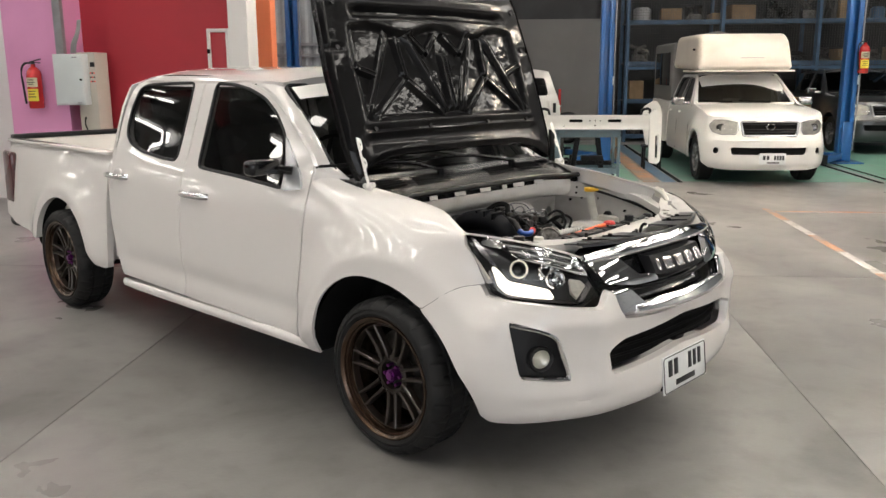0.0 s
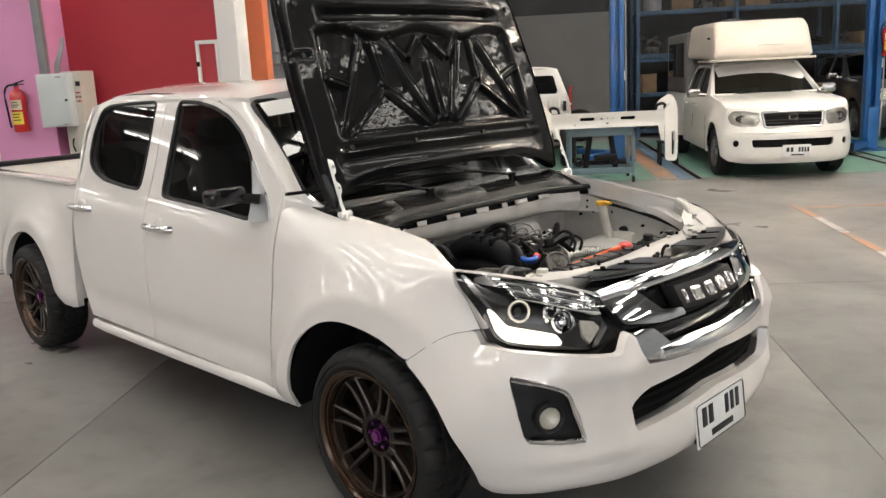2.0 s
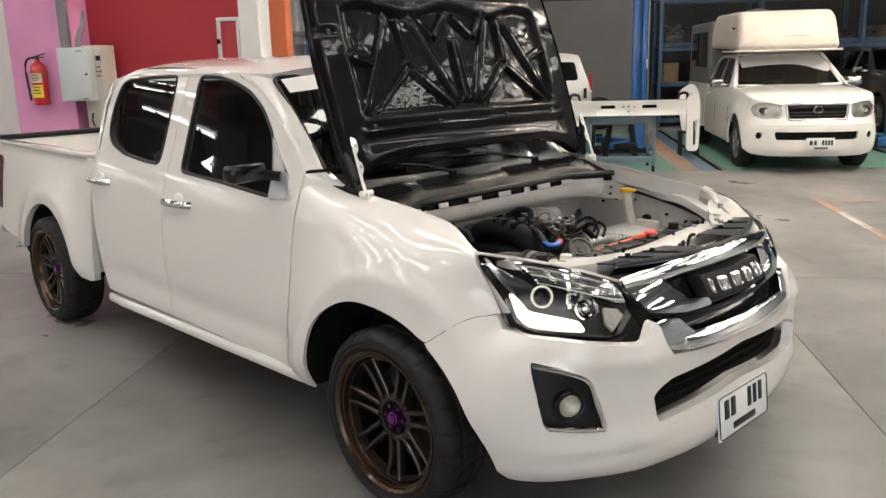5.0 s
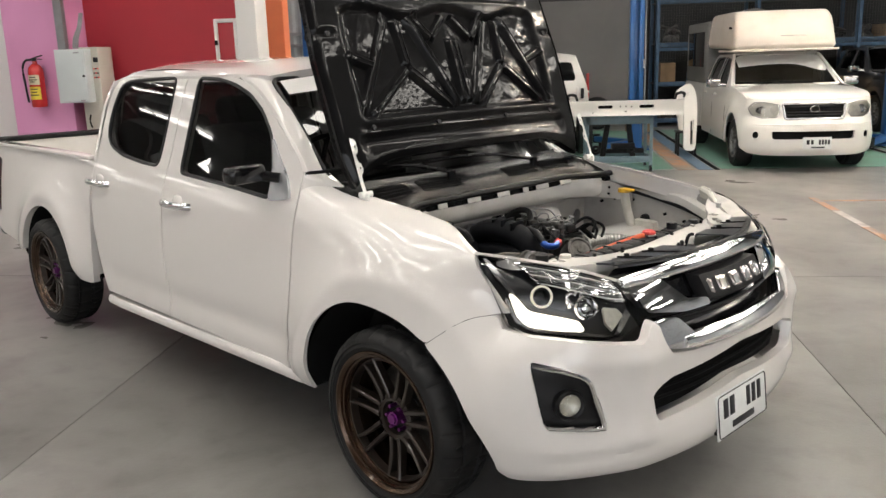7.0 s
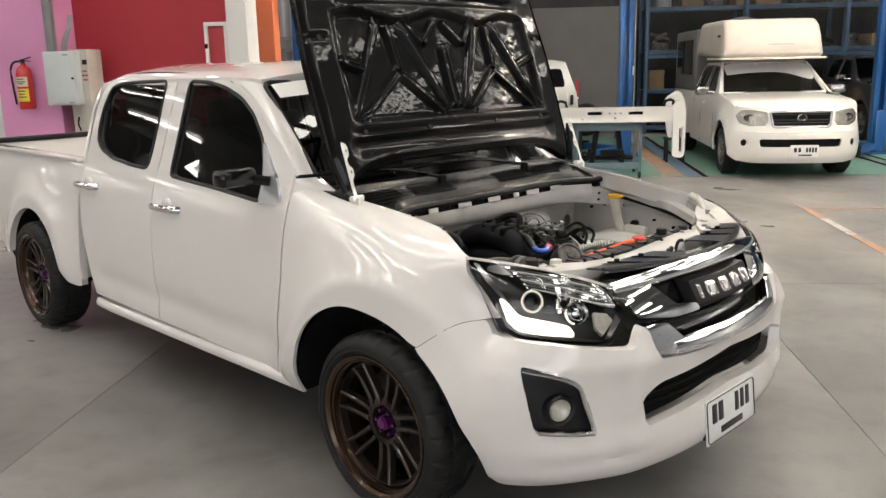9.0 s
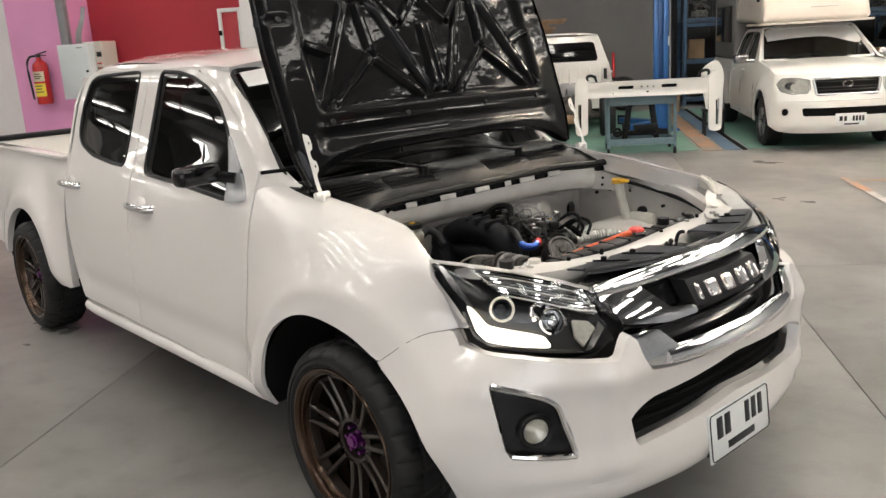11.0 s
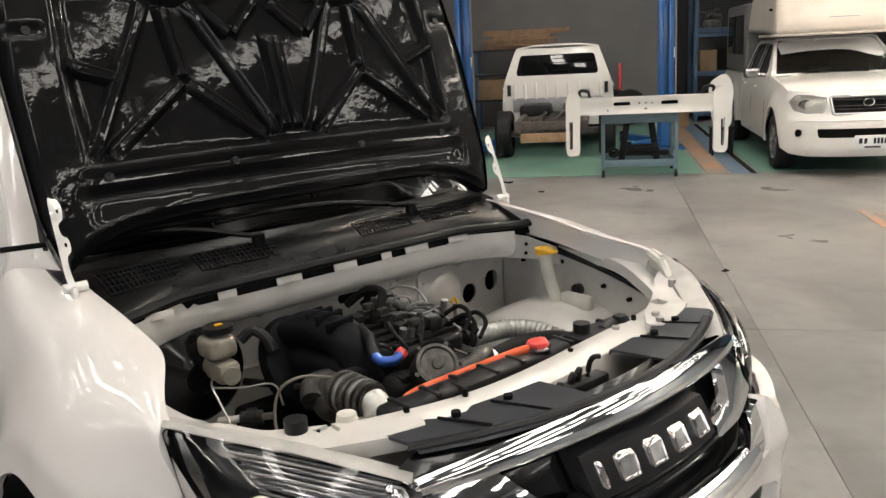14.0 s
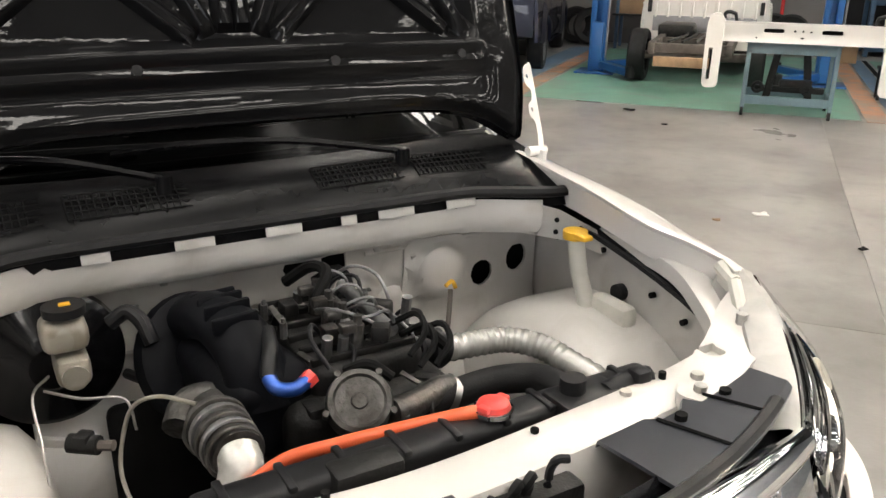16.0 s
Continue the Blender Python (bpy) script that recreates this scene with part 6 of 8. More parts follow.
    for p, q in zip(pts, pts[1:]):
        rod(bm, fx(p), fx(q), 0.013, 8)
    box(bm, fx((0.318, 0.668, 0.915)), (0.05, 0.012, 0.05), 0.004, (0, 10, sgn * -20))
    part("wing_bracket", bm, M["milky"], iw)
    for x, y in ((0.505, 0.40), (0.535, 0.375), (0.415, 0.60)):
        bm = bmesh.new()
        rod(bm, fx((x, y, 0.855)), fx((x, y, 0.872 + 0.02 * (y > 0.5))), 0.010, 8)
        part("bolt", bm, M["steel"], iw)
    return iw


make_inner(1)
make_inner(-1)
# corner gusset of the firewall
for sgn in (-1, 1):
    rows = [[Vector((-0.222, sgn * 0.50, 0.935)), Vector((-0.225, sgn * 0.50, 0.87))], [Vector((-0.195, sgn * 0.56, 0.945)), Vector((-0.20, sgn * 0.58, 0.86))], [Vector((-0.12, sgn * 0.625, 0.93)), Vector((-0.13, sgn * 0.655, 0.85))], [Vector((-0.04, sgn * 0.665, 0.90)), Vector((-0.04, sgn * 0.685, 0.84))]]
    part("gusset", bent(rows, 0.005, (-1, 0, 0)), M["bay_paint"], fw)
    # dimples drawn as black beads, their shade put in as colour
    for x, y, z in () if sgn < 0 else ((-0.205, 0.532, 0.915), (-0.17, 0.585, 0.925), (-0.13, 0.622, 0.905), (-0.135, 0.625, 0.875), (-0.19, 0.56, 0.885)):
        bm = bmesh.new()
        ball(bm, (x + 0.003, sgn * y, z), 0.006, 8)
        part("dimple", bm, M["matt_black"], fw)
# wheel domes: the tops of the arches stand into the bay


def make_dome():
    rows = []
    for a in np.linspace(8, 172, 26):
        c, s = math.cos(radians(a)), math.sin(radians(a))
        row = []
        for y, r in ((0.455, 0.20), (0.458, 0.31), (0.470, 0.37), (0.497, 0.408), (0.54, 0.426), (0.60, 0.431), (0.66, 0.431), (0.735, 0.429)):
            row.append(Vector((ARCH_X + r * c, -y, HUB_Z + r * s)))
        rows.append(row)
    return bent(rows, 0.002, (0, 0, 0.5))


both("wheel_dome", make_dome, M["bay_paint"], truck, "white wheel dome in the engine bay")
bm = bmesh.new()
box(bm, (0.0, 0.0, 0.40), (0.86, 1.30, 0.02))
part("splash_shield", bm, M["matt_black"], truck)

# washer bottle neck with a yellow cap
wb_ob = new("washer_bottle")
wb_ob.parent = truck
wb_ob["label"] = "milky washer bottle neck with yellow cap"
bm = bmesh.new()
tube(bm, [(0.0, 0.625, 0.66), (-0.005, 0.620, 0.74), (-0.02, 0.606, 0.82), (-0.03, 0.598, 0.895)], 0.019, 12)
box(bm, (0.05, 0.645, 0.745), (0.12, 0.05, 0.06), 0.02)
part("neck", bm, M["milky"], wb_ob)
bm = bmesh.new()
rod(bm, (-0.032, 0.598, 0.895), (-0.032, 0.598, 0.912), 0.027, 18)
box(bm, (-0.008, 0.592, 0.907), (0.055, 0.028, 0.012), 0.005)
part("cap", bm, M["yellow"], wb_ob, "yellow cap")

# radiator support
def support_x(y):
    return 0.512 - 0.28 * y * y


rows = []
for y in np.linspace(-0.56, 0.56, 40):
    x = support_x(y)
    z = 0.852 + 0.006 * math.sin(9 * y)
    rows.append([Vector((x - 0.031, y, z - 0.035)), Vector((x - 0.029, y, z - 0.004)), Vector((x - 0.02, y, z)), Vector((x + 0.025, y, z - 0.002)), Vector((x + 0.045, y, z - 0.012)), Vector((x + 0.062, y, z - 0.055)), Vector((x + 0.066, y, z - 0.12))])
sup = part("radiator_support", bent(rows, 0.004), M["bay_paint"], truck, "white painted radiator support bar")
for y in (-0.50, -0.42, -0.33, -0.2, 0.1, 0.28, 0.37, 0.47):
    bm = bmesh.new()
    x = support_x(y)
    rod(bm, (x - 0.01, y, 0.846), (x - 0.01, y, 0.862), 0.009 if y in (-0.42, 0.28) else 0.006, 8)
    part("bolt", bm, M["steel"] if y in (-0.42, 0.28, 0.47) else M["matt_black"], sup)
bm = bmesh.new()
rod(bm, (0.415, -0.531, 0.855), (0.415, -0.531, 0.888), 0.021, 16)
part("rubber_buffer", bm, M["satin_black"], sup, "black rubber buffer")
for y in (-0.44,):
    bm = bmesh.new()
    rod(bm, (support_x(y) - 0.02 if y > -0.5 else 0.30, y, 0.84), (support_x(y) - 0.02 if y > -0.5 else 0.30, y, 0.875), 0.024, 12, 0.018)
    part("rubber_cone", bm, M["milky"], sup)
# grey cover plates in front of it
for y0, y1 in ((-0.43, -0.07), (0.16, 0.50)):
    n = 16
    rows = []
    for y in np.linspace(y0, y1, n):
        x = support_x(y)
        xe = grille(y, 0.855).x - 0.014
        k = (y - y0) / (y1 - y0)
        back = x + 0.050 + (0.016 if 0.32 < k < 0.52 else 0.0)
        rows.append([Vector((back, y, 0.850)), Vector((back + 0.004, y, 0.858)), Vector(((back + xe) / 2, y, 0.866)), Vector((xe - 0.01, y, 0.872)), Vector((xe, y, 0.866))])
    cp = part("cover_plate", bent(rows, 0.006), M["slate"], truck, "dark grey grille cover plate")
    for f in (0.3, 0.62):
        y = y0 + (y1 - y0) * f
        bm = bmesh.new()
        tube(bm, [(support_x(y) + 0.07, y, 0.8625), (grille(y, 0.855).x - 0.03, y + 0.03, 0.8735)], 0.003, 5, 0)
        part("groove", bm, M["matt_black"], cp)
        bm = bmesh.new()
        rod(bm, (support_x(y) + 0.085, y + 0.03, 0.860), (support_x(y) + 0.085, y + 0.03, 0.870), 0.009, 10)
        part("push_pin", bm, M["matt_black"], cp)
bm = bmesh.new()
tube(bm, [Vector((grille(y, 0.858).x - 0.022, y, 0.871)) for y in np.linspace(-0.44, 0.44, 30)], 0.011, 6, 0, flat=0.6)
part("grille_top_strip", bm, M["satin_black"], grille_ob)
# bonnet lock between the plates
lock = new("bonnet_lock")
lock.parent = truck
lock["label"] = "black bonnet lock with a hooked lever"
bm = bmesh.new()
box(bm, (0.575, 0.045, 0.80), (0.04, 0.14, 0.06), 0.008)
part("lock_body", bm, M["grime_black"], lock)
bm = bmesh.new()
tube(bm, [(0.575, 0.065, 0.80), (0.577, 0.066, 0.85), (0.585, 0.070, 0.872), (0.590, 0.085, 0.872)], 0.006, 8)
part("lever", bm, M["satin_black"], lock)
for y, z in ((0.01, 0.84), (-0.03, 0.83), (0.03, 0.845)):
    bm = bmesh.new()
    tube(bm, [(0.57, y, 0.80), (0.575, y + 0.005, z), (0.57, y + 0.015, z + 0.004)], 0.008, 6)
    part("catch", bm, M["grime_black"], lock)

# radiator and its hoses
rad = new("radiator")
rad.parent = truck
rad["label"] = "black radiator with red cap"
bm = bmesh.new()
box(bm, (0.408, 0.03, 0.812), (0.062, 0.74, 0.055), 0.014, segs=3)
for k in range(9):
    box(bm, (0.408, -0.30 + 0.08 * k, 0.838), (0.064, 0.012, 0.010), 0.003)
part("top_tank", bm, M["satin_black"], rad)
bm = bmesh.new()
box(bm, (0.42, 0.03, 0.60), (0.035, 0.72, 0.36), 0.004)
part("core", bm, M["grime_black"], rad)
bm = bmesh.new()
rod(bm, (0.409, 0.094, 0.825), (0.409, 0.094, 0.846), 0.018, 14)
part("neck", bm, M["satin_black"], rad)
bm = bmesh.new()
lathe(bm, [(0.0, 0.012), (0.016, 0.011), (0.023, 0.007), (0.026, 0.0), (0.023, -0.006), (0.0, -0.006)], pose(0.409, 0.094, 0.852), 20)
box(bm, (0.409, 0.094, 0.856), (0.020, 0.058, 0.011), 0.004, (0, 0, 20))
part("cap", bm, M["red_cap"], rad, "red pressure cap")
bm = bmesh.new()
lathe(bm, [(0.024, -0.004), (0.030, -0.004), (0.030, 0.002), (0.026, 0.003)], pose(0.409, 0.094, 0.848), 20)
part("cap_rim", bm, M["chrome"], rad)
bm = bmesh.new()
box(bm, (0.43, 0.245, 0.825), (0.075, 0.12, 0.05), 0.014)
rod(bm, (0.425, 0.225, 0.84), (0.425, 0.225, 0.872), 0.020, 14)
tube(bm, [(0.44, 0.28, 0.835), (0.44, 0.33, 0.845), (0.445, 0.36, 0.845)], 0.020, 12)
box(bm, (0.45, 0.335, 0.845), (0.03, 0.03, 0.05), 0.006)
part("filler_housing", bm, M["satin_black"], rad, "black coolant housing")
bm = bmesh.new()
box(bm, (0.43, -0.12, 0.82), (0.05, 0.10, 0.05), 0.010)
part("mount", bm, M["grime_black"], rad)
bm = bmesh.new()
tube(bm, [(0.40, 0.24, 0.80), (0.34, 0.285, 0.785), (0.25, 0.305, 0.765), (0.185, 0.255, 0.745), (0.155, 0.165, 0.72), (0.14, 0.10, 0.70)], 0.027, 14)
part("top_hose", bm, M["rubber"], rad, "black radiator hose")
bm = bmesh.new()
lathe(bm, [(0.031, -0.006), (0.031, 0.006)], pose(0.160, 0.18, 0.725, 70, 0, -20), 18)
part("hose_clip", bm, M["steel"], rad)
bm = bmesh.new()
tube(bm, [(0.285, -0.262, 0.68), (0.280, -0.240, 0.735), (0.292, -0.185, 0.782), (0.325, -0.11, 0.806), (0.36, -0.02, 0.825), (0.392, 0.045, 0.842), (0.402, 0.075, 0.845)], 0.0105, 12)
part("overflow_hose", bm, M["orange_hose"], rad, "bright orange coolant hose")

# engine
engine = new("engine")
engine.parent = truck
engine["label"] = "grimy diesel engine with pipes and hoses"


def eng(name, bm, mat, label="", **k):
    return part(name, bm, M[mat], engine, label, **k)


bm = bmesh.new()
box(bm, (-0.07, 0.05, 0.60), (0.40, 0.32, 0.28), 0.03, segs=3)
box(bm, (-0.08, 0.06, 0.755), (0.32, 0.22, 0.07), 0.02, segs=3)
eng("block", bm, "grime_black")
for k in range(6):
    bm = bmesh.new()
    box(bm, (-0.22 + 0.055 * k, 0.06, 0.794), (0.012, 0.21, 0.016), 0.004)
    eng("cover_rib", bm, "grime_black")
for k in range(5):
    bm = bmesh.new()
    box(bm, (0.10, -0.06 + 0.055 * k, 0.70 - 0.02 * (k % 2)), (0.05, 0.035, 0.09), 0.01, (0, 0, 12 * k))
    eng("front_housing", bm, "dirty_alloy" if k % 2 else "grime_black")
bm = bmesh.new()
tube(bm, [(-0.24, -0.20, 0.70), (-0.21, -0.185, 0.79), (-0.14, -0.165, 0.835), (-0.05, -0.145, 0.835), (0.02, -0.135, 0.80), (0.05, -0.135, 0.73)], 0.056, 16, 8, flat=0.8)
box(bm, (-0.06, -0.13, 0.72), (0.28, 0.16, 0.16), 0.04, (6, 0, 10), 4)
eng("intake_plenum", bm, "bay_black", "black intake plenum")
for k in range(4):
    bm = bmesh.new()
    box(bm, (-0.15 + 0.045 * k, -0.150, 0.862 + 0.012 * math.sin(0.9 * k)), (0.012, 0.085, 0.03), 0.005, (0, 0, 8))
    eng("plenum_rib", bm, "bay_black")
bm = bmesh.new()
lathe(bm, [(0.0, 0.02), (0.09, 0.02), (0.125, 0.005), (0.13, -0.02), (0.11, -0.03)], pose(-0.17, -0.17, 0.74, 0, 62, 20), 28)
eng("fan_shroud", bm, "bay_black")
bm = bmesh.new()
tube(bm, [(0.00, -0.10, 0.845), (0.055, -0.115, 0.84), (0.085, -0.13, 0.825), (0.10, -0.135, 0.812)], 0.0135, 12)
eng("breather_hose", bm, "satin_black")
bm = bmesh.new()
tube(bm, [(0.10, -0.135, 0.812), (0.122, -0.13, 0.802), (0.135, -0.105, 0.80), (0.128, -0.082, 0.805)], 0.0125, 14)
eng("blue_elbow", bm, "blue_hose", "blue anodised elbow")
bm = bmesh.new()
rod(bm, (0.128, -0.084, 0.803), (0.124, -0.068, 0.811), 0.0145, 6)
eng("red_fitting", bm, "red_cap", "red anodised fitting")
# timing cover disc with its webs
disc_m = pose(0.172, -0.008, 0.768, 0, 50, -22)
bm = bmesh.new()
lathe(bm, [(0.0, 0.016), (0.012, 0.016), (0.014, 0.012), (0.040, 0.012), (0.044, 0.017), (0.052, 0.015), (0.056, 0.0), (0.056, -0.05), (0.0, -0.05)], disc_m, 40)
eng("pump_cover", bm, "dirty_alloy", "round alloy pump cover")
for k in range(5):
    a = 1.257 * k
    bm = bmesh.new()
    rod(bm, disc_m @ Vector((0.058 * math.cos(a), 0.058 * math.sin(a), -0.02)), disc_m @ Vector((0.058 * math.cos(a), 0.058 * math.sin(a), 0.014)), 0.006, 6)
    eng("cover_bolt", bm, "dirty_alloy")
bm = bmesh.new()
tube(bm, [(0.19, 0.04, 0.745), (0.17, 0.10, 0.735), (0.15, 0.15, 0.735), (0.15, 0.185, 0.735)], 0.024, 12)
eng("water_neck", bm, "dirty_alloy")
# rail, injectors and steel pipes on top
bm = bmesh.new()
rod(bm, (-0.16, 0.11, 0.835), (0.06, 0.11, 0.825), 0.013, 12)
eng("fuel_rail", bm, "alloy", "steel fuel rail")
for k in range(4):
    x = -0.15 + 0.065 * k
    bm = bmesh.new()
    rod(bm, (x, 0.045, 0.79), (x, 0.05, 0.845), 0.012, 10)
    rod(bm, (x, 0.05, 0.845), (x, 0.05, 0.862), 0.008, 8)
    box(bm, (x, 0.03, 0.842), (0.022, 0.03, 0.018), 0.004)
    eng("injector", bm, "dirty_alloy")
    bm = bmesh.new()
    tube(bm, [(x, 0.055, 0.855), (x + 0.01, 0.075, 0.878 - 0.006 * k), (x + 0.02, 0.10, 0.868), (x + 0.02, 0.112, 0.842)], 0.0030, 6)
    eng("injector_pipe", bm, "alloy")
rng = random.Random(5)
for k in range(14):
    x, y, z = -0.19 + 0.26 * rng.random(), -0.02 + 0.20 * rng.random(), 0.80 + 0.04 * rng.random()
    bm = bmesh.new()
    if k % 3 == 0:
        box(bm, (x, y, z), (0.03 + 0.02 * rng.random(), 0.03, 0.03), 0.006, (0, 0, 60 * rng.random()))
        eng("connector", bm, "grime_black")
    elif k % 3 == 1:
        rod(bm, (x, y, z - 0.03), (x + 0.01, y, z + 0.02), 0.010, 8)
        eng("stud", bm, "alloy")
    else:
        tube(bm, [(x, y, z), (x + 0.04, y + 0.03, z + 0.03), (x + 0.09, y + 0.02, z + 0.018), (x + 0.11, y - 0.02, z - 0.01)], 0.006, 6)
        eng("wire", bm, "matt_black")
for pts, r, mat, nm in (
        ([(-0.19, 0.10, 0.845), (-0.15, 0.13, 0.875), (-0.10, 0.155, 0.872), (-0.07, 0.165, 0.84), (-0.06, 0.17, 0.80)], 0.0036, "alloy", "pipe"),
        ([(-0.05, 0.07, 0.83), (-0.02, 0.095, 0.85), (0.02, 0.12, 0.845), (0.04, 0.15, 0.815), (0.07, 0.165, 0.79)], 0.0032, "alloy", "pipe"),
        ([(-0.08, 0.02, 0.83), (-0.02, 0.03, 0.852), (0.03, 0.07, 0.845), (0.05, 0.12, 0.81)], 0.0034, "alloy", "pipe"),
        ([(-0.24, 0.02, 0.83), (-0.20, 0.06, 0.87), (-0.14, 0.07, 0.875), (-0.10, 0.03, 0.84)], 0.012, "matt_black", "hose"),
        ([(0.02, 0.16, 0.80), (0.05, 0.19, 0.80), (0.07, 0.22, 0.77)], 0.011, "matt_black", "hose"),
        ([(-0.28, 0.10, 0.80), (-0.25, 0.14, 0.83), (-0.22, 0.15, 0.80), (-0.20, 0.12, 0.78)], 0.014, "matt_black", "hose"),
        ([(0.10, 0.0, 0.79), (0.13, 0.03, 0.81), (0.16, 0.06, 0.79)], 0.009, "matt_black", "hose")):
    bm = bmesh.new()
    tube(bm, pts, r, 8)
    eng(nm, bm, mat)
# wiring, brackets, bolts and small hoses packed round the engine
rng = random.Random(21)
for k in range(46):
    x, y = -0.20 + 0.42 * rng.random(), -0.06 + 0.30 * rng.random()
    z = 0.80 - 0.10 * max(0.0, x) / 0.2 - 0.12 * max(0.0, y - 0.14) / 0.1 + 0.03 * rng.random()
    bm = bmesh.new()
    pick = k % 5
    if pick == 0:
        rod(bm, (x, y, z - 0.02), (x, y, z + 0.012), 0.0075, 6)
        rod(bm, (x, y, z + 0.012), (x, y, z + 0.020), 0.0045, 6)
        eng("bolt", bm, "alloy")
    elif pick == 1:
        a = 6.28 * rng.random()
        tube(bm, [(x, y, z - 0.02), (x + 0.03 * math.cos(a), y + 0.03 * math.sin(a), z + 0.022), (x + 0.07 * math.cos(a + 0.5), y + 0.07 * math.sin(a + 0.5), z + 0.012), (x + 0.09 * math.cos(a + 0.9), y + 0.09 * math.sin(a + 0.9), z - 0.03)], 0.0028 + 0.003 * rng.random(), 7)
        eng("wire", bm, "satin_black")
    elif pick == 2:
        box(bm, (x, y, z), (0.016 + 0.02 * rng.random(), 0.014, 0.022), 0.003, (20 * rng.random(), 20 * rng.random(), 90 * rng.random()))
        eng("plug", bm, "satin_black" if rng.random() < 0.7 else "aged_plastic")
    elif pick == 3:
        box(bm, (x, y, z - 0.005), (0.035 + 0.03 * rng.random(), 0.012, 0.004), 0.001, (30 * rng.random() - 15, 25 * rng.random(), 180 * rng.random()))
        eng("bracket", bm, "dirty_alloy")
    else:
        lathe(bm, [(0.010, -0.012), (0.015, -0.010), (0.015, 0.010), (0.010, 0.012), (0.0, 0.012)], pose(x, y, z, 50 * rng.random(), 50 * rng.random(), 0), 14)
        eng("union", bm, "dirty_alloy" if rng.random() < 0.6 else "grime_black")
# black elbow and the clear ribbed air hose
bm = bmesh.new()
tube(bm, [(0.02, 0.16, 0.76), (-0.01, 0.19, 0.745), (-0.01, 0.225, 0.735), (-0.008, 0.262, 0.722)], 0.034, 14)
lathe(bm, [(0.041, -0.012), (0.041, 0.012), (0.036, 0.014)], pose(-0.008, 0.235, 0.73, 82, 0, 0), 20)
eng("air_elbow", bm, "satin_black", "black air elbow")
bm = bmesh.new()
tube(bm, [(-0.008, 0.25, 0.722), (0.0, 0.33, 0.722), (0.012, 0.395, 0.72), (0.06, 0.445, 0.715), (0.125, 0.472, 0.70), (0.23, 0.50, 0.675), (0.36, 0.50, 0.62)], 0.025, 16, 9, ribs=0.003)
eng("ribbed_air_hose", bm, "clear_hose", "translucent ribbed air hose")
# turbo with its clamp rings and pale intake hose
bm = bmesh.new()
lathe(bm, [(0.0, 0.02), (0.03, 0.02), (0.05, 0.005), (0.062, -0.02), (0.060, -0.05), (0.03, -0.07), (0.0, -0.07)], pose(0.055, -0.215, 0.725, 0, 60, -25), 28)
tube(bm, [(0.03, -0.27, 0.72), (-0.01, -0.24, 0.74), (0.01, -0.18, 0.745), (0.05, -0.16, 0.74)], 0.028, 12)
eng("turbo_housing", bm, "dirty_alloy", "cast turbo housing")
bm = bmesh.new()
tube(bm, [(0.07, -0.225, 0.742), (0.12, -0.225, 0.752), (0.21, -0.222, 0.756)], 0.040, 20, 6)
eng("turbo_inlet", bm, "dirty_alloy", "dull alloy inlet")
for k in range(5):
    bm = bmesh.new()
    lathe(bm, [(0.042, -0.008), (0.050 - 0.0015 * k, -0.007), (0.052 - 0.0015 * k, 0.0), (0.050 - 0.0015 * k, 0.007), (0.042, 0.008)], pose(0.098 + 0.025 * k, -0.2245, 0.748 + 0.002 * k, 0, 86, 0), 28)
    eng("clamp_ring", bm, "alloy" if k in (1, 3) else "dirty_alloy", "dull clamp ring")
bm = bmesh.new()
tube(bm, [(0.205, -0.222, 0.756), (0.230, -0.226, 0.745), (0.245, -0.245, 0.70), (0.245, -0.27, 0.64), (0.24, -0.28, 0.56)], 0.034, 18)
eng("pale_inlet_hose", bm, "clear_hose", "pale translucent inlet hose")
bm = bmesh.new()
tube(bm, [(0.088, -0.25, 0.79), (0.04, -0.295, 0.792), (0.0, -0.33, 0.765), (-0.006, -0.35, 0.715), (0.03, -0.365, 0.665), (0.10, -0.355, 0.63), (0.19, -0.32, 0.60)], 0.0036, 8)
eng("grey_pipe", bm, "aged_plastic")
bm = bmesh.new()
tube(bm, [(-0.245, 0.418, 0.735), (-0.22, 0.40, 0.69), (-0.17, 0.36, 0.62)], 0.006, 8)
eng("dipstick_tube", bm, "rust")
bm = bmesh.new()
tube(bm, [(-0.245, 0.405, 0.745), (-0.25, 0.425, 0.752), (-0.245, 0.432, 0.735)], 0.005, 6)
eng("dipstick_handle", bm, "yellow", "yellow dipstick handle")

# brake servo and master cylinder
brake = new("brake_servo")
brake.parent = truck
brake["label"] = "black brake servo with milky fluid reservoir"
bm = bmesh.new()
lathe(bm, [(0.0, 0.085), (0.04, 0.085), (0.06, 0.07), (0.115, 0.055), (0.130, 0.045), (0.132, 0.02), (0.118, 0.0), (0.06, -0.03), (0.0, -0.03)], pose(-0.30, -0.425, 0.758, 0, 90, 0), 36)
part("servo_drum", bm, M["gloss_black"], brake)
bm = bmesh.new()
rod(bm, (-0.22, -0.40, 0.785), (-0.10, -0.40, 0.785), 0.022, 14)
box(bm, (-0.15, -0.40, 0.79), (0.09, 0.055, 0.05), 0.012)
part("master_cylinder", bm, M["aged_plastic"], brake, "pale alloy master cylinder")
bm = bmesh.new()
box(bm, (-0.155, -0.405, 0.85), (0.080, 0.075, 0.055), 0.018, segs=3)
part("reservoir", bm, M["aged_plastic"], brake, "milky fluid reservoir")
bm = bmesh.new()
rod(bm, (-0.15, -0.40, 0.885), (-0.15, -0.40, 0.900), 0.035, 22)
part("cap", bm, M["satin_black"], brake)
bm = bmesh.new()
box(bm, (-0.15, -0.398, 0.9015), (0.012, 0.018, 0.003))
part("cap_mark", bm, M["yellow"], brake)
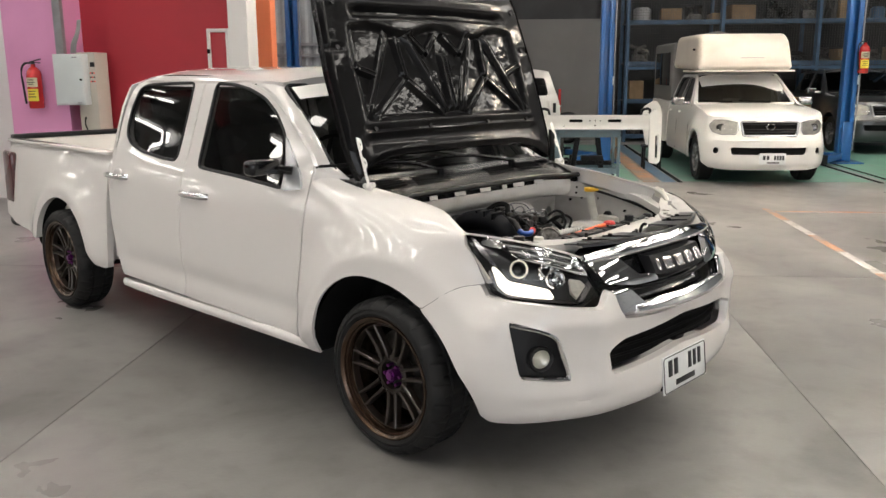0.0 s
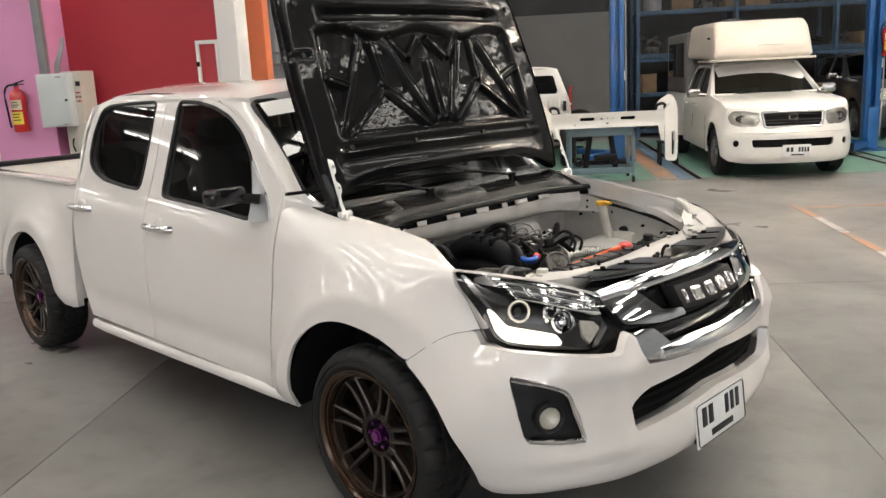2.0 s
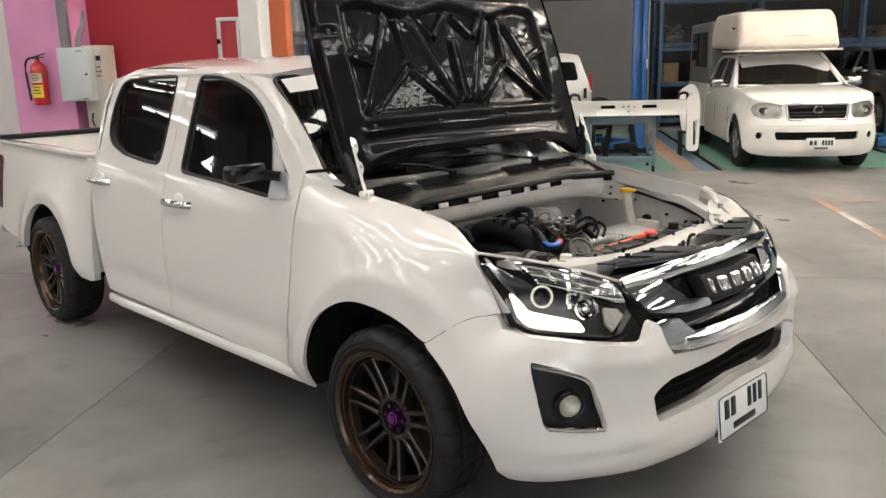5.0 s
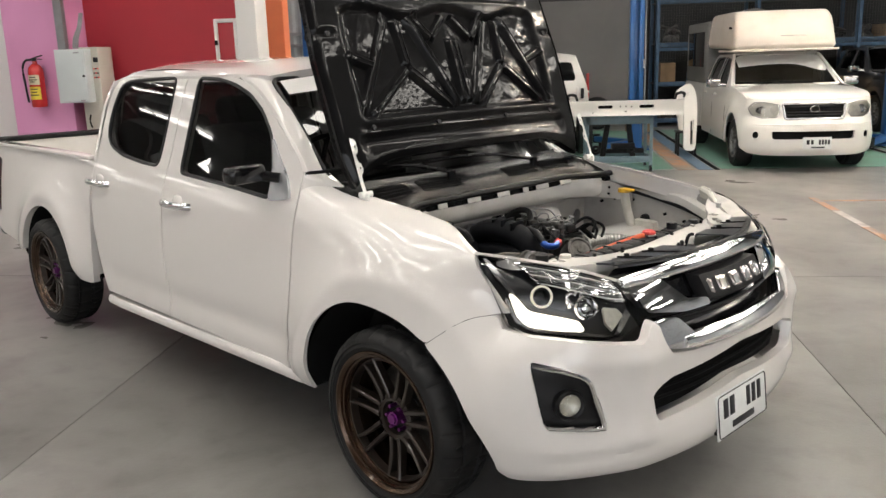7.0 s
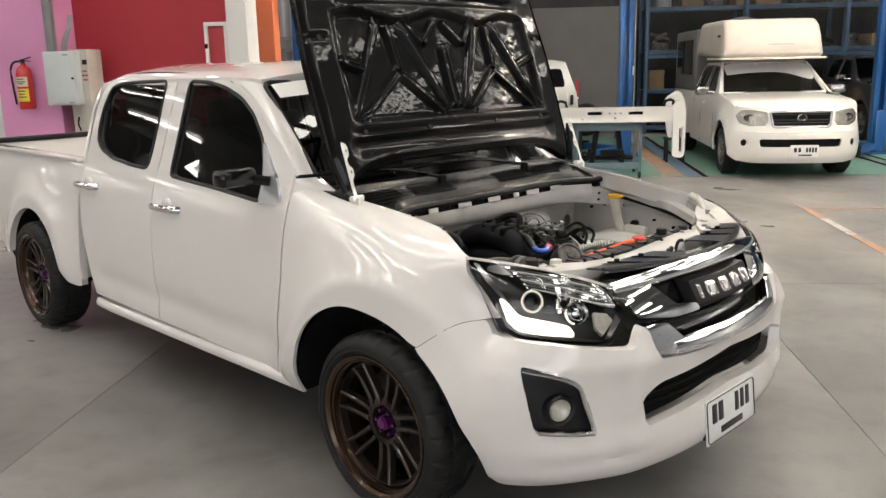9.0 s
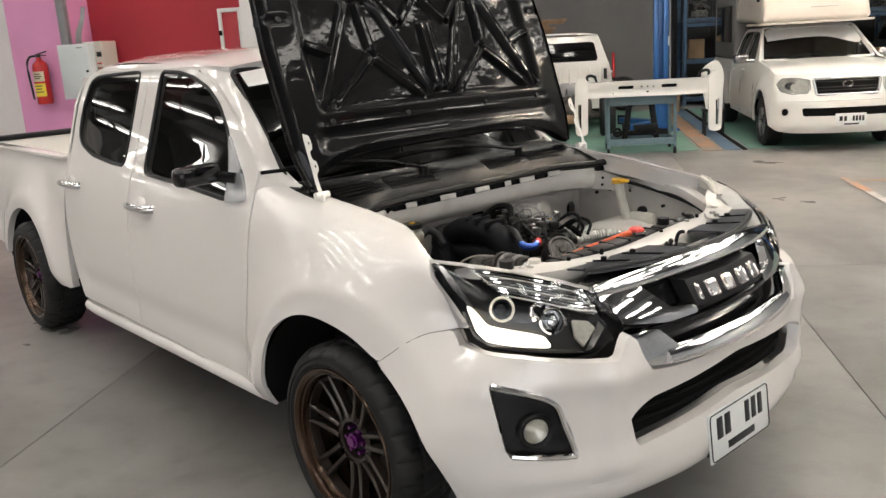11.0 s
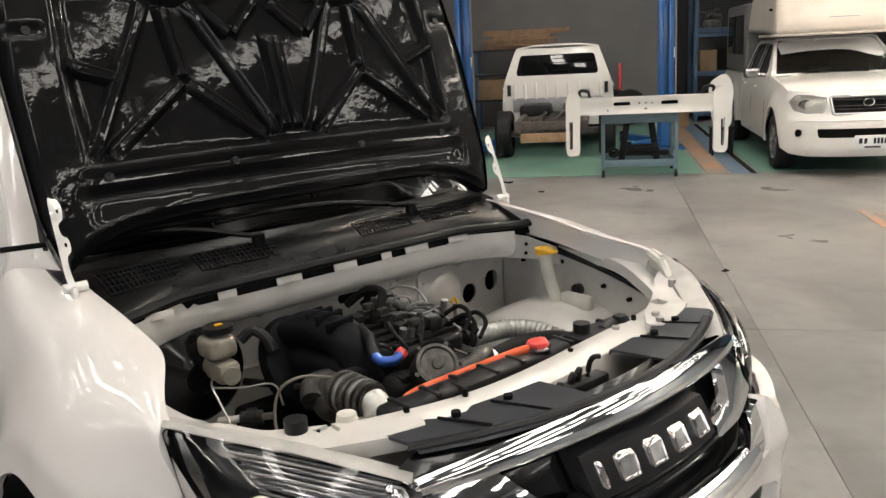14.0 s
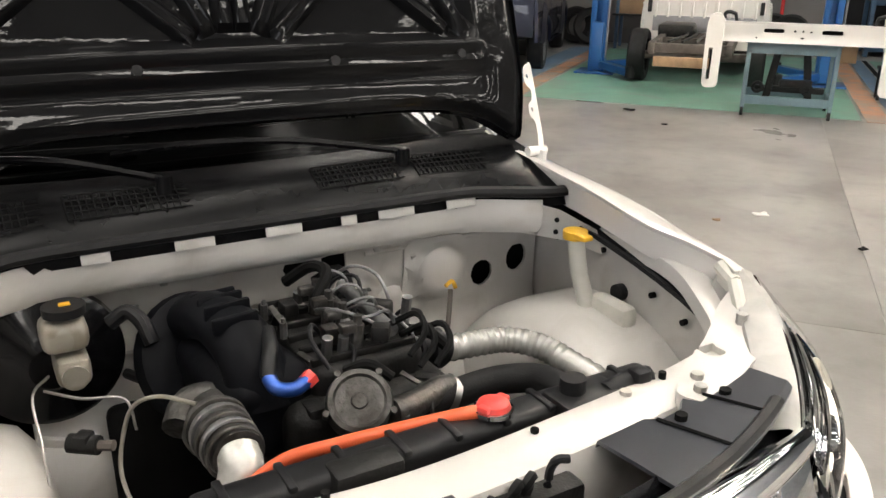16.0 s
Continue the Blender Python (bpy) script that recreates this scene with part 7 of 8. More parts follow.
for pts in ([(-0.12, -0.44, 0.79), (-0.06, -0.47, 0.79), (0.0, -0.47, 0.74), (0.04, -0.47, 0.68)], [(-0.11, -0.45, 0.77), (-0.05, -0.40, 0.772), (-0.02, -0.34, 0.77), (0.0, -0.33, 0.72)]):
    bm = bmesh.new()
    tube(bm, pts, 0.0024, 8)
    part("brake_pipe", bm, M["steel"], brake)
bm = bmesh.new()
tube(bm, [(-0.20, -0.325, 0.83), (-0.19, -0.295, 0.85), (-0.165, -0.275, 0.835), (-0.145, -0.265, 0.80)], 0.014, 10)
part("vacuum_hose", bm, M["satin_black"], brake)
bm = bmesh.new()
rod(bm, (-0.02, -0.43, 0.715), (0.01, -0.39, 0.715), 0.016, 12)
box(bm, (-0.005, -0.41, 0.722), (0.026, 0.030, 0.026), 0.005, (0, 0, 50))
part("valve", bm, M["grime_black"], brake)
bm = bmesh.new()
rod(bm, (-0.05, -0.47, 0.713), (-0.02, -0.43, 0.715), 0.009, 10)
part("valve_fitting", bm, M["steel"], brake)
bm = bmesh.new()
rod(bm, (0.01, -0.39, 0.715), (0.025, -0.37, 0.717), 0.009, 8)
part("valve_fitting", bm, M["rust"], brake)
bm = bmesh.new()
rod(bm, (-0.25, -0.30, 0.70), (0.02, -0.17, 0.71), 0.010, 8)
part("steering_shaft", bm, M["grime_black"], brake)

# ---- things along the wall ----
def cyl_label(bm, r, z0, z1, a0, a1, n=10):
    lo = [bm.verts.new((r * math.cos(a0 + (a1 - a0) * k / n), r * math.sin(a0 + (a1 - a0) * k / n), z0)) for k in range(n + 1)]
    hi = [bm.verts.new((v.co.x, v.co.y, z1)) for v in lo]
    for k in range(n):
        bm.faces.new((lo[k], lo[k + 1], hi[k + 1], hi[k]))
    return bm


def extinguisher(m, label):
    t = thing("fire_extinguisher", m, label, "fire extinguisher")
    bm = bmesh.new()
    lathe(bm, [(0.0, 0.0), (0.070, 0.0), (0.078, 0.012), (0.078, 0.36), (0.070, 0.40), (0.045, 0.43), (0.024, 0.445), (0.024, 0.47), (0.0, 0.47)], None, 28)
    part("cylinder", bm, M["fire_red"], t)
    bm = bmesh.new()
    cyl_label(bm, 0.0795, 0.08, 0.21, -2.5, -0.7)
    part("yellow_label", bm, M["label_yellow"], t)
    bm = bmesh.new()
    cyl_label(bm, 0.0795, 0.23, 0.33, -2.5, -0.7)
    part("cream_label", bm, M["label_cream"], t)
    for z, w in ((0.30, 0.9), (0.275, 1.2), (0.255, 0.7), (0.18, 1.1), (0.15, 0.9), (0.12, 1.2)):
        bm = bmesh.new()
        cyl_label(bm, 0.0805, z, z + 0.010, -1.6 - w / 2, -1.6 + w / 2)
        part("text_bar", bm, M["ink"], t)
    bm = bmesh.new()
    rod(bm, (0, 0, 0.47), (0, 0, 0.50), 0.02, 12)
    box(bm, (0.03, 0, 0.51), (0.13, 0.02, 0.012), 0.003, (0, -14, 0))
    box(bm, (0.03, 0, 0.49), (0.11, 0.02, 0.010), 0.003, (0, 6, 0))
    part("valve_lever", bm, M["satin_black"], t)
    bm = bmesh.new()
    tube(bm, [(-0.02, -0.01, 0.485), (-0.08, -0.03, 0.475), (-0.115, -0.04, 0.40), (-0.105, -0.045, 0.24), (-0.092, -0.05, 0.10), (-0.085, -0.05, 0.05)], 0.011, 8)
    part("hose", bm, M["satin_black"], t)
    bm = bmesh.new()
    box(bm, (0, 0.085, 0.33), (0.06, 0.02, 0.12), 0.003)
    part("bracket", bm, M["satin_black"], t)
    return t


extinguisher(hall(-5.235, 5.10, 1.115), "red fire extinguisher with yellow label on pink pier")

sb = thing("switch_box", hall(-4.925, 5.19), "pale grey electrical switch box on pink pier", "switch box")
bm = bmesh.new()
box(bm, (0.115, -0.075, 1.42), (0.33, 0.15, 0.54), 0.006)
part("case", bm, M["box_grey"], sb)
bm = bmesh.new()
box(bm, (0.135, -0.156, 1.42), (0.27, 0.012, 0.51), 0.004)
part("door", bm, M["box_grey"], sb)
for c, s in (((0.20, -0.165, 1.655), (0.06, 0.004, 0.012)), ((0.22, -0.165, 1.175), (0.05, 0.004, 0.012))):
    bm = bmesh.new()
    box(bm, c, s, 0.001)
    part("nameplate", bm, M["conduit"], sb)
bm = bmesh.new()
rod(bm, (0.258, -0.16, 1.42), (0.258, -0.176, 1.42), 0.012, 12)
part("latch", bm, M["satin_black"], sb)

cb = thing("control_cabinet", hall(-4.70, 5.26), "tall beige control cabinet with switches", "control cabinet")
bm = bmesh.new()
box(bm, (0.02, 0.06, 0.86), (0.22, 0.30, 1.70), 0.008)
part("case", bm, M["box_beige"], cb)
for k in range(3):
    for j in range(3):
        bm = bmesh.new()
        rod(bm, (0.075 + 0.02 * k, -0.09, 1.40 + 0.045 * j), (0.075 + 0.02 * k, -0.105, 1.40 + 0.045 * j), 0.008, 8)
        part("switch_knob", bm, M["satin_black"] if (k + j) % 2 else M["red_cap"], cb)
bm = bmesh.new()
box(bm, (0.10, -0.094, 1.58), (0.05, 0.008, 0.05), 0.002)
part("meter", bm, M["satin_black"], cb)
bm = bmesh.new()
tube(bm, [(-0.02, -0.10, 1.02), (-0.03, -0.11, 0.95), (-0.015, -0.10, 0.88)], 0.008, 6)
part("handle", bm, M["matt_black"], cb)

bm = bmesh.new()
box(bm, (0, 0, (1.69 + ROOF_Z) / 2), (0.085, 0.07, ROOF_Z - 1.69), 0.004)
ob = part("cable_trunking", bm, M["conduit"])
ob.matrix_world = hall(-4.925, 5.15)
tagged(ob, "grey steel cable trunking above switch box", "cable trunking")
bm = bmesh.new()
for k in range(3):
    tube(bm, [(0.02 * k, 0, 1.70), (0.03 + 0.02 * k, -0.02, 1.80), (0.08 + 0.012 * k, 0.0, 1.92), (0.085 + 0.01 * k, 0.05, 2.05)], 0.012, 8)
ob = part("cable_bundle", bm, M["conduit"])
ob.matrix_world = hall(-4.82, 5.16)
tagged(ob, "dark cable bundle rising from switch box", "cable")

# a red door with a white edge at the left end of the white wall
rd = thing("door_1", hall(-6.62, 5.86), "red painted door with white handle plate", "door", kind="structure")
bm = bmesh.new()
box(bm, (-0.45, 0, 1.02), (0.9, 0.05, 2.04), 0.006)
part("door_leaf", bm, M["red_wall"], rd)
bm = bmesh.new()
box(bm, (-0.04, -0.035, 0.98), (0.045, 0.02, 0.16), 0.005)
rod(bm, (-0.04, -0.045, 0.98), (-0.14, -0.05, 0.98), 0.010, 8)
part("handle", bm, M["chrome"], rd)

# ---- two-post lifts ----
def lift_post(m, inner):
    """inner: +1 where the arms point along +a."""
    t = thing("lift_post", m, "blue enamelled vehicle lift post with swing arms", "vehicle lift", "lift posts")
    bm = bmesh.new()
    box(bm, (0, 0.07, 1.55), (0.21, 0.03, 3.1), 0.006)
    box(bm, (-0.095, 0, 1.55), (0.025, 0.16, 3.1), 0.006)
    box(bm, (0.095, 0, 1.55), (0.025, 0.16, 3.1), 0.006)
    box(bm, (-0.065, -0.072, 1.55), (0.06, 0.016, 3.1), 0.004)
    box(bm, (0.065, -0.072, 1.55), (0.06, 0.016, 3.1), 0.004)
    part("column", bm, M["blue_steel"], t)
    bm = bmesh.new()
    box(bm, (0, 0, 0.012), (0.52, 0.50, 0.024), 0.004)
    part("base_plate", bm, M["blue_steel"], t)
    bm = bmesh.new()
    box(bm, (0, -0.06, 0.35), (0.15, 0.16, 0.62), 0.01)
    part("carriage", bm, M["blue_steel"], t)
    for k, (dx, dy) in enumerate(((0.55, -0.75), (0.55, 0.62))):
        bm = bmesh.new()
        p, q = Vector((inner * 0.08, -0.08, 0.12)), Vector((inner * dx, dy, 0.11))
        d = q - p
        box(bm, (p + q) / 2, (d.length, 0.12, 0.09), 0.01, (0, 0, math.degrees(math.atan2(d.y, d.x))))
        part("arm", bm, M["blue_steel"], t)
        bm = bmesh.new()
        rod(bm, q - Vector((0, 0, 0.06)), q + Vector((0, 0, 0.08)), 0.06, 16)
        part("arm_pad", bm, M["rubber"], t)
    bm = bmesh.new()
    tube(bm, [(0.12, -0.08, 0.2), (0.13, -0.09, 1.0), (0.125, -0.08, 1.9), (0.13, -0.08, 3.0)], 0.012, 8)
    part("hydraulic_hose", bm, M["conduit"], t)
    bm = bmesh.new()
    box(bm, (0.115, -0.06, 1.32), (0.03, 0.06, 0.14), 0.004)
    part("switch", bm, M["box_grey"], t)
    return t


for la, lb, inn in ((-1.36, 10.25, 1), (1.46, 10.25, -1), (-3.72, 10.35, 1), (5.30, 10.3, -1), (7.6, 10.3, -1)):
    lift_post(hall(la, lb), inn)
extinguisher(hall(5.42, 10.10, 1.42), "red fire extinguisher hung on a blue lift post")


# ---- vehicles behind ----
def far_wheel(parent, x, y, sgn, r=0.32, rim="alloy"):
    wh = new("wheel")
    wh.parent = parent
    wh.matrix_local = pose(x, y, r, 90 if sgn < 0 else -90)
    bm = bmesh.new()
    lathe(bm, [(0.20, -0.10), (r - 0.03, -0.11), (r, -0.08), (r, 0.08), (r - 0.03, 0.11), (0.20, 0.10)], None, 40)
    part("tyre", bm, M["rubber"], wh)
    bm = bmesh.new()
    lathe(bm, [(0.205, 0.102), (0.19, 0.085), (0.17, 0.06), (0.06, 0.075), (0.0, 0.08)], None, 32)
    for k in range(6):
        a = 2 * math.pi * k / 6
        rod(bm, (0.05 * math.cos(a), 0.05 * math.sin(a), 0.082), (0.185 * math.cos(a), 0.185 * math.sin(a), 0.085), 0.018, 6)
    part("rim", bm, M[rim], wh)
    return wh


def far_pickup(name, m, label, paint, bed=True, face=True, roof=1.50, glass="glass_van"):
    """A pickup of the same class, front axle over its origin, nose along +x."""
    t = thing(name, m, label, "pickup truck")
    P = M[paint]

    def w(x, z):
        y = float(np.interp(z, [0.2, 0.3, 0.45, 0.8, 0.98, 1.08, 1.46, 1.52], [0.76, 0.80, 0.815, 0.80, 0.775, 0.74, 0.60, 0.55]))
        y += 0.035 * ease((0.62 - math.hypot(x, z - 0.32)) / 0.2) + 0.03 * ease((0.62 - math.hypot(x + 3.0, z - 0.32)) / 0.2)
        if x > 0.2:
            y -= 0.55 * (x - 0.2) ** 2
        return y

    def fl(x, z):
        return Vector((x, -w(x, z), z))

    gl1 = rounded([(-0.80, 1.05), (-0.86, 1.15), (-1.12, 1.40), (-1.45, 1.42), (-1.45, 1.05)], 0.03)
    gl2 = rounded([(-1.55, 1.05), (-1.55, 1.42), (-2.0, 1.41), (-2.12, 1.30), (-2.12, 1.07)], 0.03)
    rear = [(-2.25, 0.30), (-2.28, 1.03), (-2.20, 1.35), (-2.10, 1.455)]
    top = [(-1.15, 1.465), (-0.80, 1.235), (-0.52, 1.05), (-0.2, 1.02), (0.3, 0.968), (0.44, 0.925)]
    front = [(0.44, 0.70), (0.44, 0.30)]
    side_out = rear + top + front + [(0.42, 0.28)] + arch(0.0, 0.40, 0, 180, cz=0.32) + [(-0.41, 0.28)]

    def add(nm, bm, mat, lab=""):
        return part(nm, bm, mat, t, lab)

    for sgn in (-1, 1):
        fix = (lambda b: b) if sgn < 0 else mirrored
        add("cab_side", fix(panel(fl, side_out, [gl1, gl2], step=0.04, thick=0.03, inward=INWARD)), P)
        for g in (gl1, gl2):
            add("side_window", fix(panel(lambda x, z: fl(x, z) + Vector((0, 0.015, 0)), scaled(g, 0.01), step=0.12)), M[glass])
            add("window_seal", fix(ribbon_on(fl, g, 0.01)), M["satin_black"])
        bm = bmesh.new()
        box(bm, (-0.80, -0.93, 1.08), (0.11, 0.20, 0.12), 0.035, (0, 0, 15), 3)
        rod(bm, (-0.76, -0.76, 1.05), (-0.78, -0.86, 1.06), 0.025, 8)
        if face:
            add("door_mirror", fix(bm), M["lamp_chrome"])
        for x in (-0.6, -1.5):
            bm = bmesh.new()
            tube(bm, [fl(x, 0.32) + Vector((0, -0.001, 0)), fl(x, 0.7) + Vector((0, -0.001, 0)), fl(x, 1.03) + Vector((0, -0.001, 0))], 0.004, 4)
            add("door_gap", fix(bm), M["matt_black"])
        for x in (-1.38, -2.1):
            bm = bmesh.new()
            box(bm, fl(x, 0.90) + Vector((0, -0.012, 0)), (0.16, 0.03, 0.03), 0.01)
            add("door_handle", fix(bm), P)
    for x, y in ((0.0, 0.70), (0.0, -0.70), (-3.0, 0.70), (-3.0, -0.70)):
        if bed or x > -1 or not bed:
            far_wheel(t, x, y, 1 if y > 0 else -1)
    # the nose wraps round from flank to flank along this line, seen from above
    line = curve([(x, y, 0) for x, y in ((0.80, 0.0), (0.792, 0.2), (0.768, 0.38), (0.722, 0.52), (0.65, 0.64), (0.555, 0.74), (0.44, 0.808), (0.36, 0.83))], 8)
    run = [0.0]
    for p, q in zip(line, line[1:]):
        run.append(run[-1] + (q - p).length)
    lx, ly = [q.x for q in line], [q.y for q in line]

    def s_y(y):
        return math.copysign(float(np.interp(abs(y), ly, run)), y)

    def nose(s, z):
        d = abs(s)
        x, y = float(np.interp(d, run, lx)), float(np.interp(d, run, ly))
        x2, y2 = float(np.interp(d + 0.01, run, lx)), float(np.interp(d + 0.01, run, ly))
        n = Vector((y2 - y, x - x2, 0))
        n = n.normalized() if n.length > 1e-6 else Vector((0.3, 1, 0)).normalized()
        off = float(np.mean(np.interp([z - 0.02, z, z + 0.02], [0.2, 0.24, 0.30, 0.38, 0.58, 0.63, 0.68, 0.80, 0.93], [-0.07, -0.03, -0.005, 0.0, -0.004, -0.022, -0.040, -0.062, -0.115])))
        q = Vector((x, y, z)) + n * off
        k = ease((0.56 - q.x) / 0.13)
        q.y = q.y * (1 - k) + w(q.x, z) * k
        return Vector((q.x, math.copysign(q.y, s), z))

    # bonnet, windscreen, roof
    rim = [nose(s_y(y), 0.905) for y in np.linspace(-0.745, 0.745, 31)]
    rim_y, rim_x = [p.y for p in rim], [p.x for p in rim]

    def hood(x, y):
        f = (x + 0.55) / (float(np.interp(y, rim_y, rim_x)) + 0.55)
        f = min(1.0, max(0.0, f))
        return Vector((x, y, 1.052 - 0.050 * f - 0.088 * f ** 7 - 0.035 * abs(y / 0.75) ** 2.5 * (1 - 0.6 * f) + 0.008 * ease((0.40 - abs(y)) / 0.08) * (1 - f)))

    add("bonnet", panel(hood, [(-0.52, -0.752), (0.2, -0.765)] + [(p.x, p.y) for p in rim] + [(0.2, 0.765), (-0.52, 0.752)], step=0.035, thick=0.03, inward=Vector((0, 0, -1))), P)

    def scr(u, v):
        return Vector((-0.52 - 0.62 * v - 0.06 * u * u, u * (0.70 - 0.12 * v), 1.045 + 0.415 * v))

    g = add("windscreen", panel(scr, rounded([(-0.96, 0.02), (0.96, 0.02), (0.96, 0.98), (-0.96, 0.98)], 0.05), step=0.12), M[glass])
    bm = bmesh.new()
    tube(bm, [scr(u, v) for u, v in rounded([(-1, 0), (1, 0), (1, 1), (-1, 1)], 0.05)], 0.022, 6, 0, closed=True)
    add("windscreen_frame", bm, P)
    for y0 in (-0.2, 0.35):
        bm = bmesh.new()
        tube(bm, [scr(y0 / 0.7, 0.03) + Vector((0.02, 0, 0.02)), scr(y0 / 0.7 - 0.65, 0.06) + Vector((0.02, 0, 0.02))], 0.010, 5, 0)
        add("wiper", bm, M["matt_black"])
    add("roof", panel(lambda x, y: Vector((x, y, roof - 0.05 * abs(y / 0.6) ** 3 - 0.04 * ease((x + 1.3) / 0.2))), [(-1.13, -0.60), (-1.10, 0), (-1.13, 0.60), (-2.1, 0.60), (-2.18, 0), (-2.1, -0.60)], step=0.06, thick=0.03, inward=Vector((0, 0, -1))), P)
    bm_back = panel(lambda y, z: Vector((-2.26 + 0.25 * max(0, z - 1.05) ** 1.3, y, z)), rounded([(-0.77, 0.35), (-0.77, 1.0), (-0.60, 1.46), (0.60, 1.46), (0.77, 1.0), (0.77, 0.35)], 0.04), [rounded([(-0.60, 1.08), (0.60, 1.08), (0.53, 1.37), (-0.53, 1.37)], 0.04)], step=0.05, thick=0.03, inward=Vector((1, 0, 0)))
    add("cab_back", bm_back, P)
    add("rear_window", panel(lambda y, z: Vector((-2.245 + 0.25 * max(0, z - 1.05) ** 1.3, y, z)), rounded([(-0.62, 1.07), (0.62, 1.07), (0.55, 1.38), (-0.55, 1.38)], 0.04), step=0.1), M[glass])
    bm = bmesh.new()
    box(bm, (-1.2, 0, 0.36), (2.1, 1.46, 0.10), 0.01)
    add("underbody", bm, M["grime_black"])
    bm = bmesh.new()
    box(bm, (-0.72, 0, 0.95), (0.3, 1.3, 0.15), 0.04)
    box(bm, (-1.35, -0.36, 0.95), (0.14, 0.45, 0.62), 0.05)
    box(bm, (-1.35, 0.36, 0.95), (0.14, 0.45, 0.62), 0.05)
    add("interior", bm, M["cloth"])
    if bed:
        for sgn in (-1, 1):
            fix = (lambda b: b) if sgn < 0 else mirrored
            out = [(-2.32, 0.36), (-2.32, 1.02), (-4.05, 1.02), (-4.08, 0.45), (-3.6, 0.40)] + arch(-3.0, 0.40, 170, 10, cz=0.32) + [(-2.55, 0.34)]
            add("bed_side", fix(panel(fl, out, step=0.05, thick=0.04, inward=INWARD)), P)
        bm = bmesh.new()
        box(bm, (-4.06, 0, 0.76), (0.05, 1.5, 0.5), 0.01)
        add("tailgate", bm, P)
        bm = bmesh.new()
        box(bm, (-3.2, 0, 0.56), (1.75, 1.4, 0.04), 0.005)
        add("bed_floor", bm, M["grime_black"])

    # front face
    half = [(0.0, 0.915), (s_y(0.3), 0.915), (s_y(0.55), 0.912), (s_y(0.70), 0.915), (s_y(0.80), 0.925), (s_y(0.815), 0.92), (s_y(0.815), 0.30), (s_y(0.76), 0.235), (s_y(0.60), 0.215), (0.0, 0.215)]
    n_out = half + [(-s, z) for s, z in reversed(half)][1:-1]
    low_in = rounded([(s_y(-0.50), 0.52), (s_y(0.50), 0.52), (s_y(0.48), 0.42), (s_y(-0.48), 0.42)], 0.02)
    up_in = rounded([(s_y(-0.395), 0.858), (s_y(0.395), 0.858), (s_y(0.35), 0.672), (s_y(-0.35), 0.672)], 0.03)
    fogs = [ring_hole(s_y(s * 0.665), 0.47, 0.045) for s in (-1, 1)]
    lamps = [rounded([(s_y(s * 0.432), 0.845), (s_y(s * 0.60), 0.873), (s_y(s * 0.725), 0.872), (s_y(s * 0.768), 0.80), (s_y(s * 0.735), 0.715), (s_y(s * 0.62), 0.682), (s_y(s * 0.455), 0.690), (s_y(s * 0.418), 0.75)], 0.010) for s in (-1, 1)]
    add("front_bumper", panel(nose, n_out, [low_in, up_in] + fogs + lamps, step=0.025, thick=0.04, inward=BACK), P)
    if face:
        add("lower_intake", panel(lambda y, z: nose(y, z) - Vector((0.04, 0, 0)), low_in, step=0.06), M["matt_black"])
        add("grille_backing", panel(lambda y, z: nose(y, z) - Vector((0.04, 0, 0)), up_in, step=0.06), M["matt_black"])
        for z in (0.72, 0.755, 0.82):
            bm = bmesh.new()
            tube(bm, [nose(y, z) - Vector((0.02, 0, 0)) for y in np.linspace(s_y(-0.35), s_y(0.35), 12)], 0.007, 5, 0)
            add("grille_slat", bm, M["satin_black"])
        bm = bmesh.new()
        tube(bm, [nose(y, z) + Vector((0.006, 0, 0)) for y, z in up_in], 0.016, 6, 0, closed=True)
        add("grille_frame", bm, M["silver_plastic"])
        bm = bmesh.new()
        lathe(bm, [(0.052, -0.008), (0.058, 0.0), (0.052, 0.008), (0.046, 0.0)], Matrix.Translation(nose(0, 0.79) + Vector((0.01, 0, 0))) @ pose(0, 0, 0, 0, 90, 0) @ Matrix.Diagonal((0.75, 1, 1, 1)), 24, True)
        add("badge", bm, M["chrome"], "plain chrome oval badge")
        for f in fogs:
            add("fog_recess", panel(lambda y, z: nose(y, z) - Vector((0.03, 0, 0)), f, step=0.03), M["matt_black"])
        bm = bmesh.new()
        tube(bm, [nose(s_y(y), 0.605) + Vector((0.004, 0, 0)) for y in np.linspace(-0.70, 0.70, 30)], 0.006, 5, 0)
        add("bumper_seam", bm, P)
        for lp in lamps:
            add("lamp_reflector", panel(lambda y, z: nose(y, z) - Vector((0.030, 0, 0)), lp, step=0.04), M["lamp_pale"], "pale aged lamp reflector")
            cy, cz = sum(p[0] for p in lp) / len(lp), sum(p[1] for p in lp) / len(lp)
            for dy, r in ((-0.035, 0.050), (0.075, 0.040)):
                c = nose(cy + math.copysign(dy, cy), cz) - Vector((0.020, 0, 0))
                bm = bmesh.new()
                lathe(bm, [(r, 0.012), (r - 0.012, -0.004), (0.0, -0.012)], Matrix.Translation(c) @ pose(0, 0, 0, 0, 90, 0), 18)
                add("lamp_bowl", bm, M["lamp_chrome"])
            bm = bmesh.new()
            tube(bm, [nose(y, z) + Vector((0.002, 0, 0)) for y, z in lp], 0.004, 5, 0, closed=True)
            add("lamp_rim", bm, M["silver_plastic"])
            add("lamp_lens", panel(lambda y, z: nose(y, z) + Vector((0.003, 0, 0)), lp, step=0.05), M["lens"])
    return t


camper_pickup = far_pickup("pickup_truck", hall(3.26, 8.06, 0, -90) @ Matrix.Diagonal((0.97, 0.97, 0.97, 1)), "white pickup with cream camper canopy parked in a bay", "van_paint")
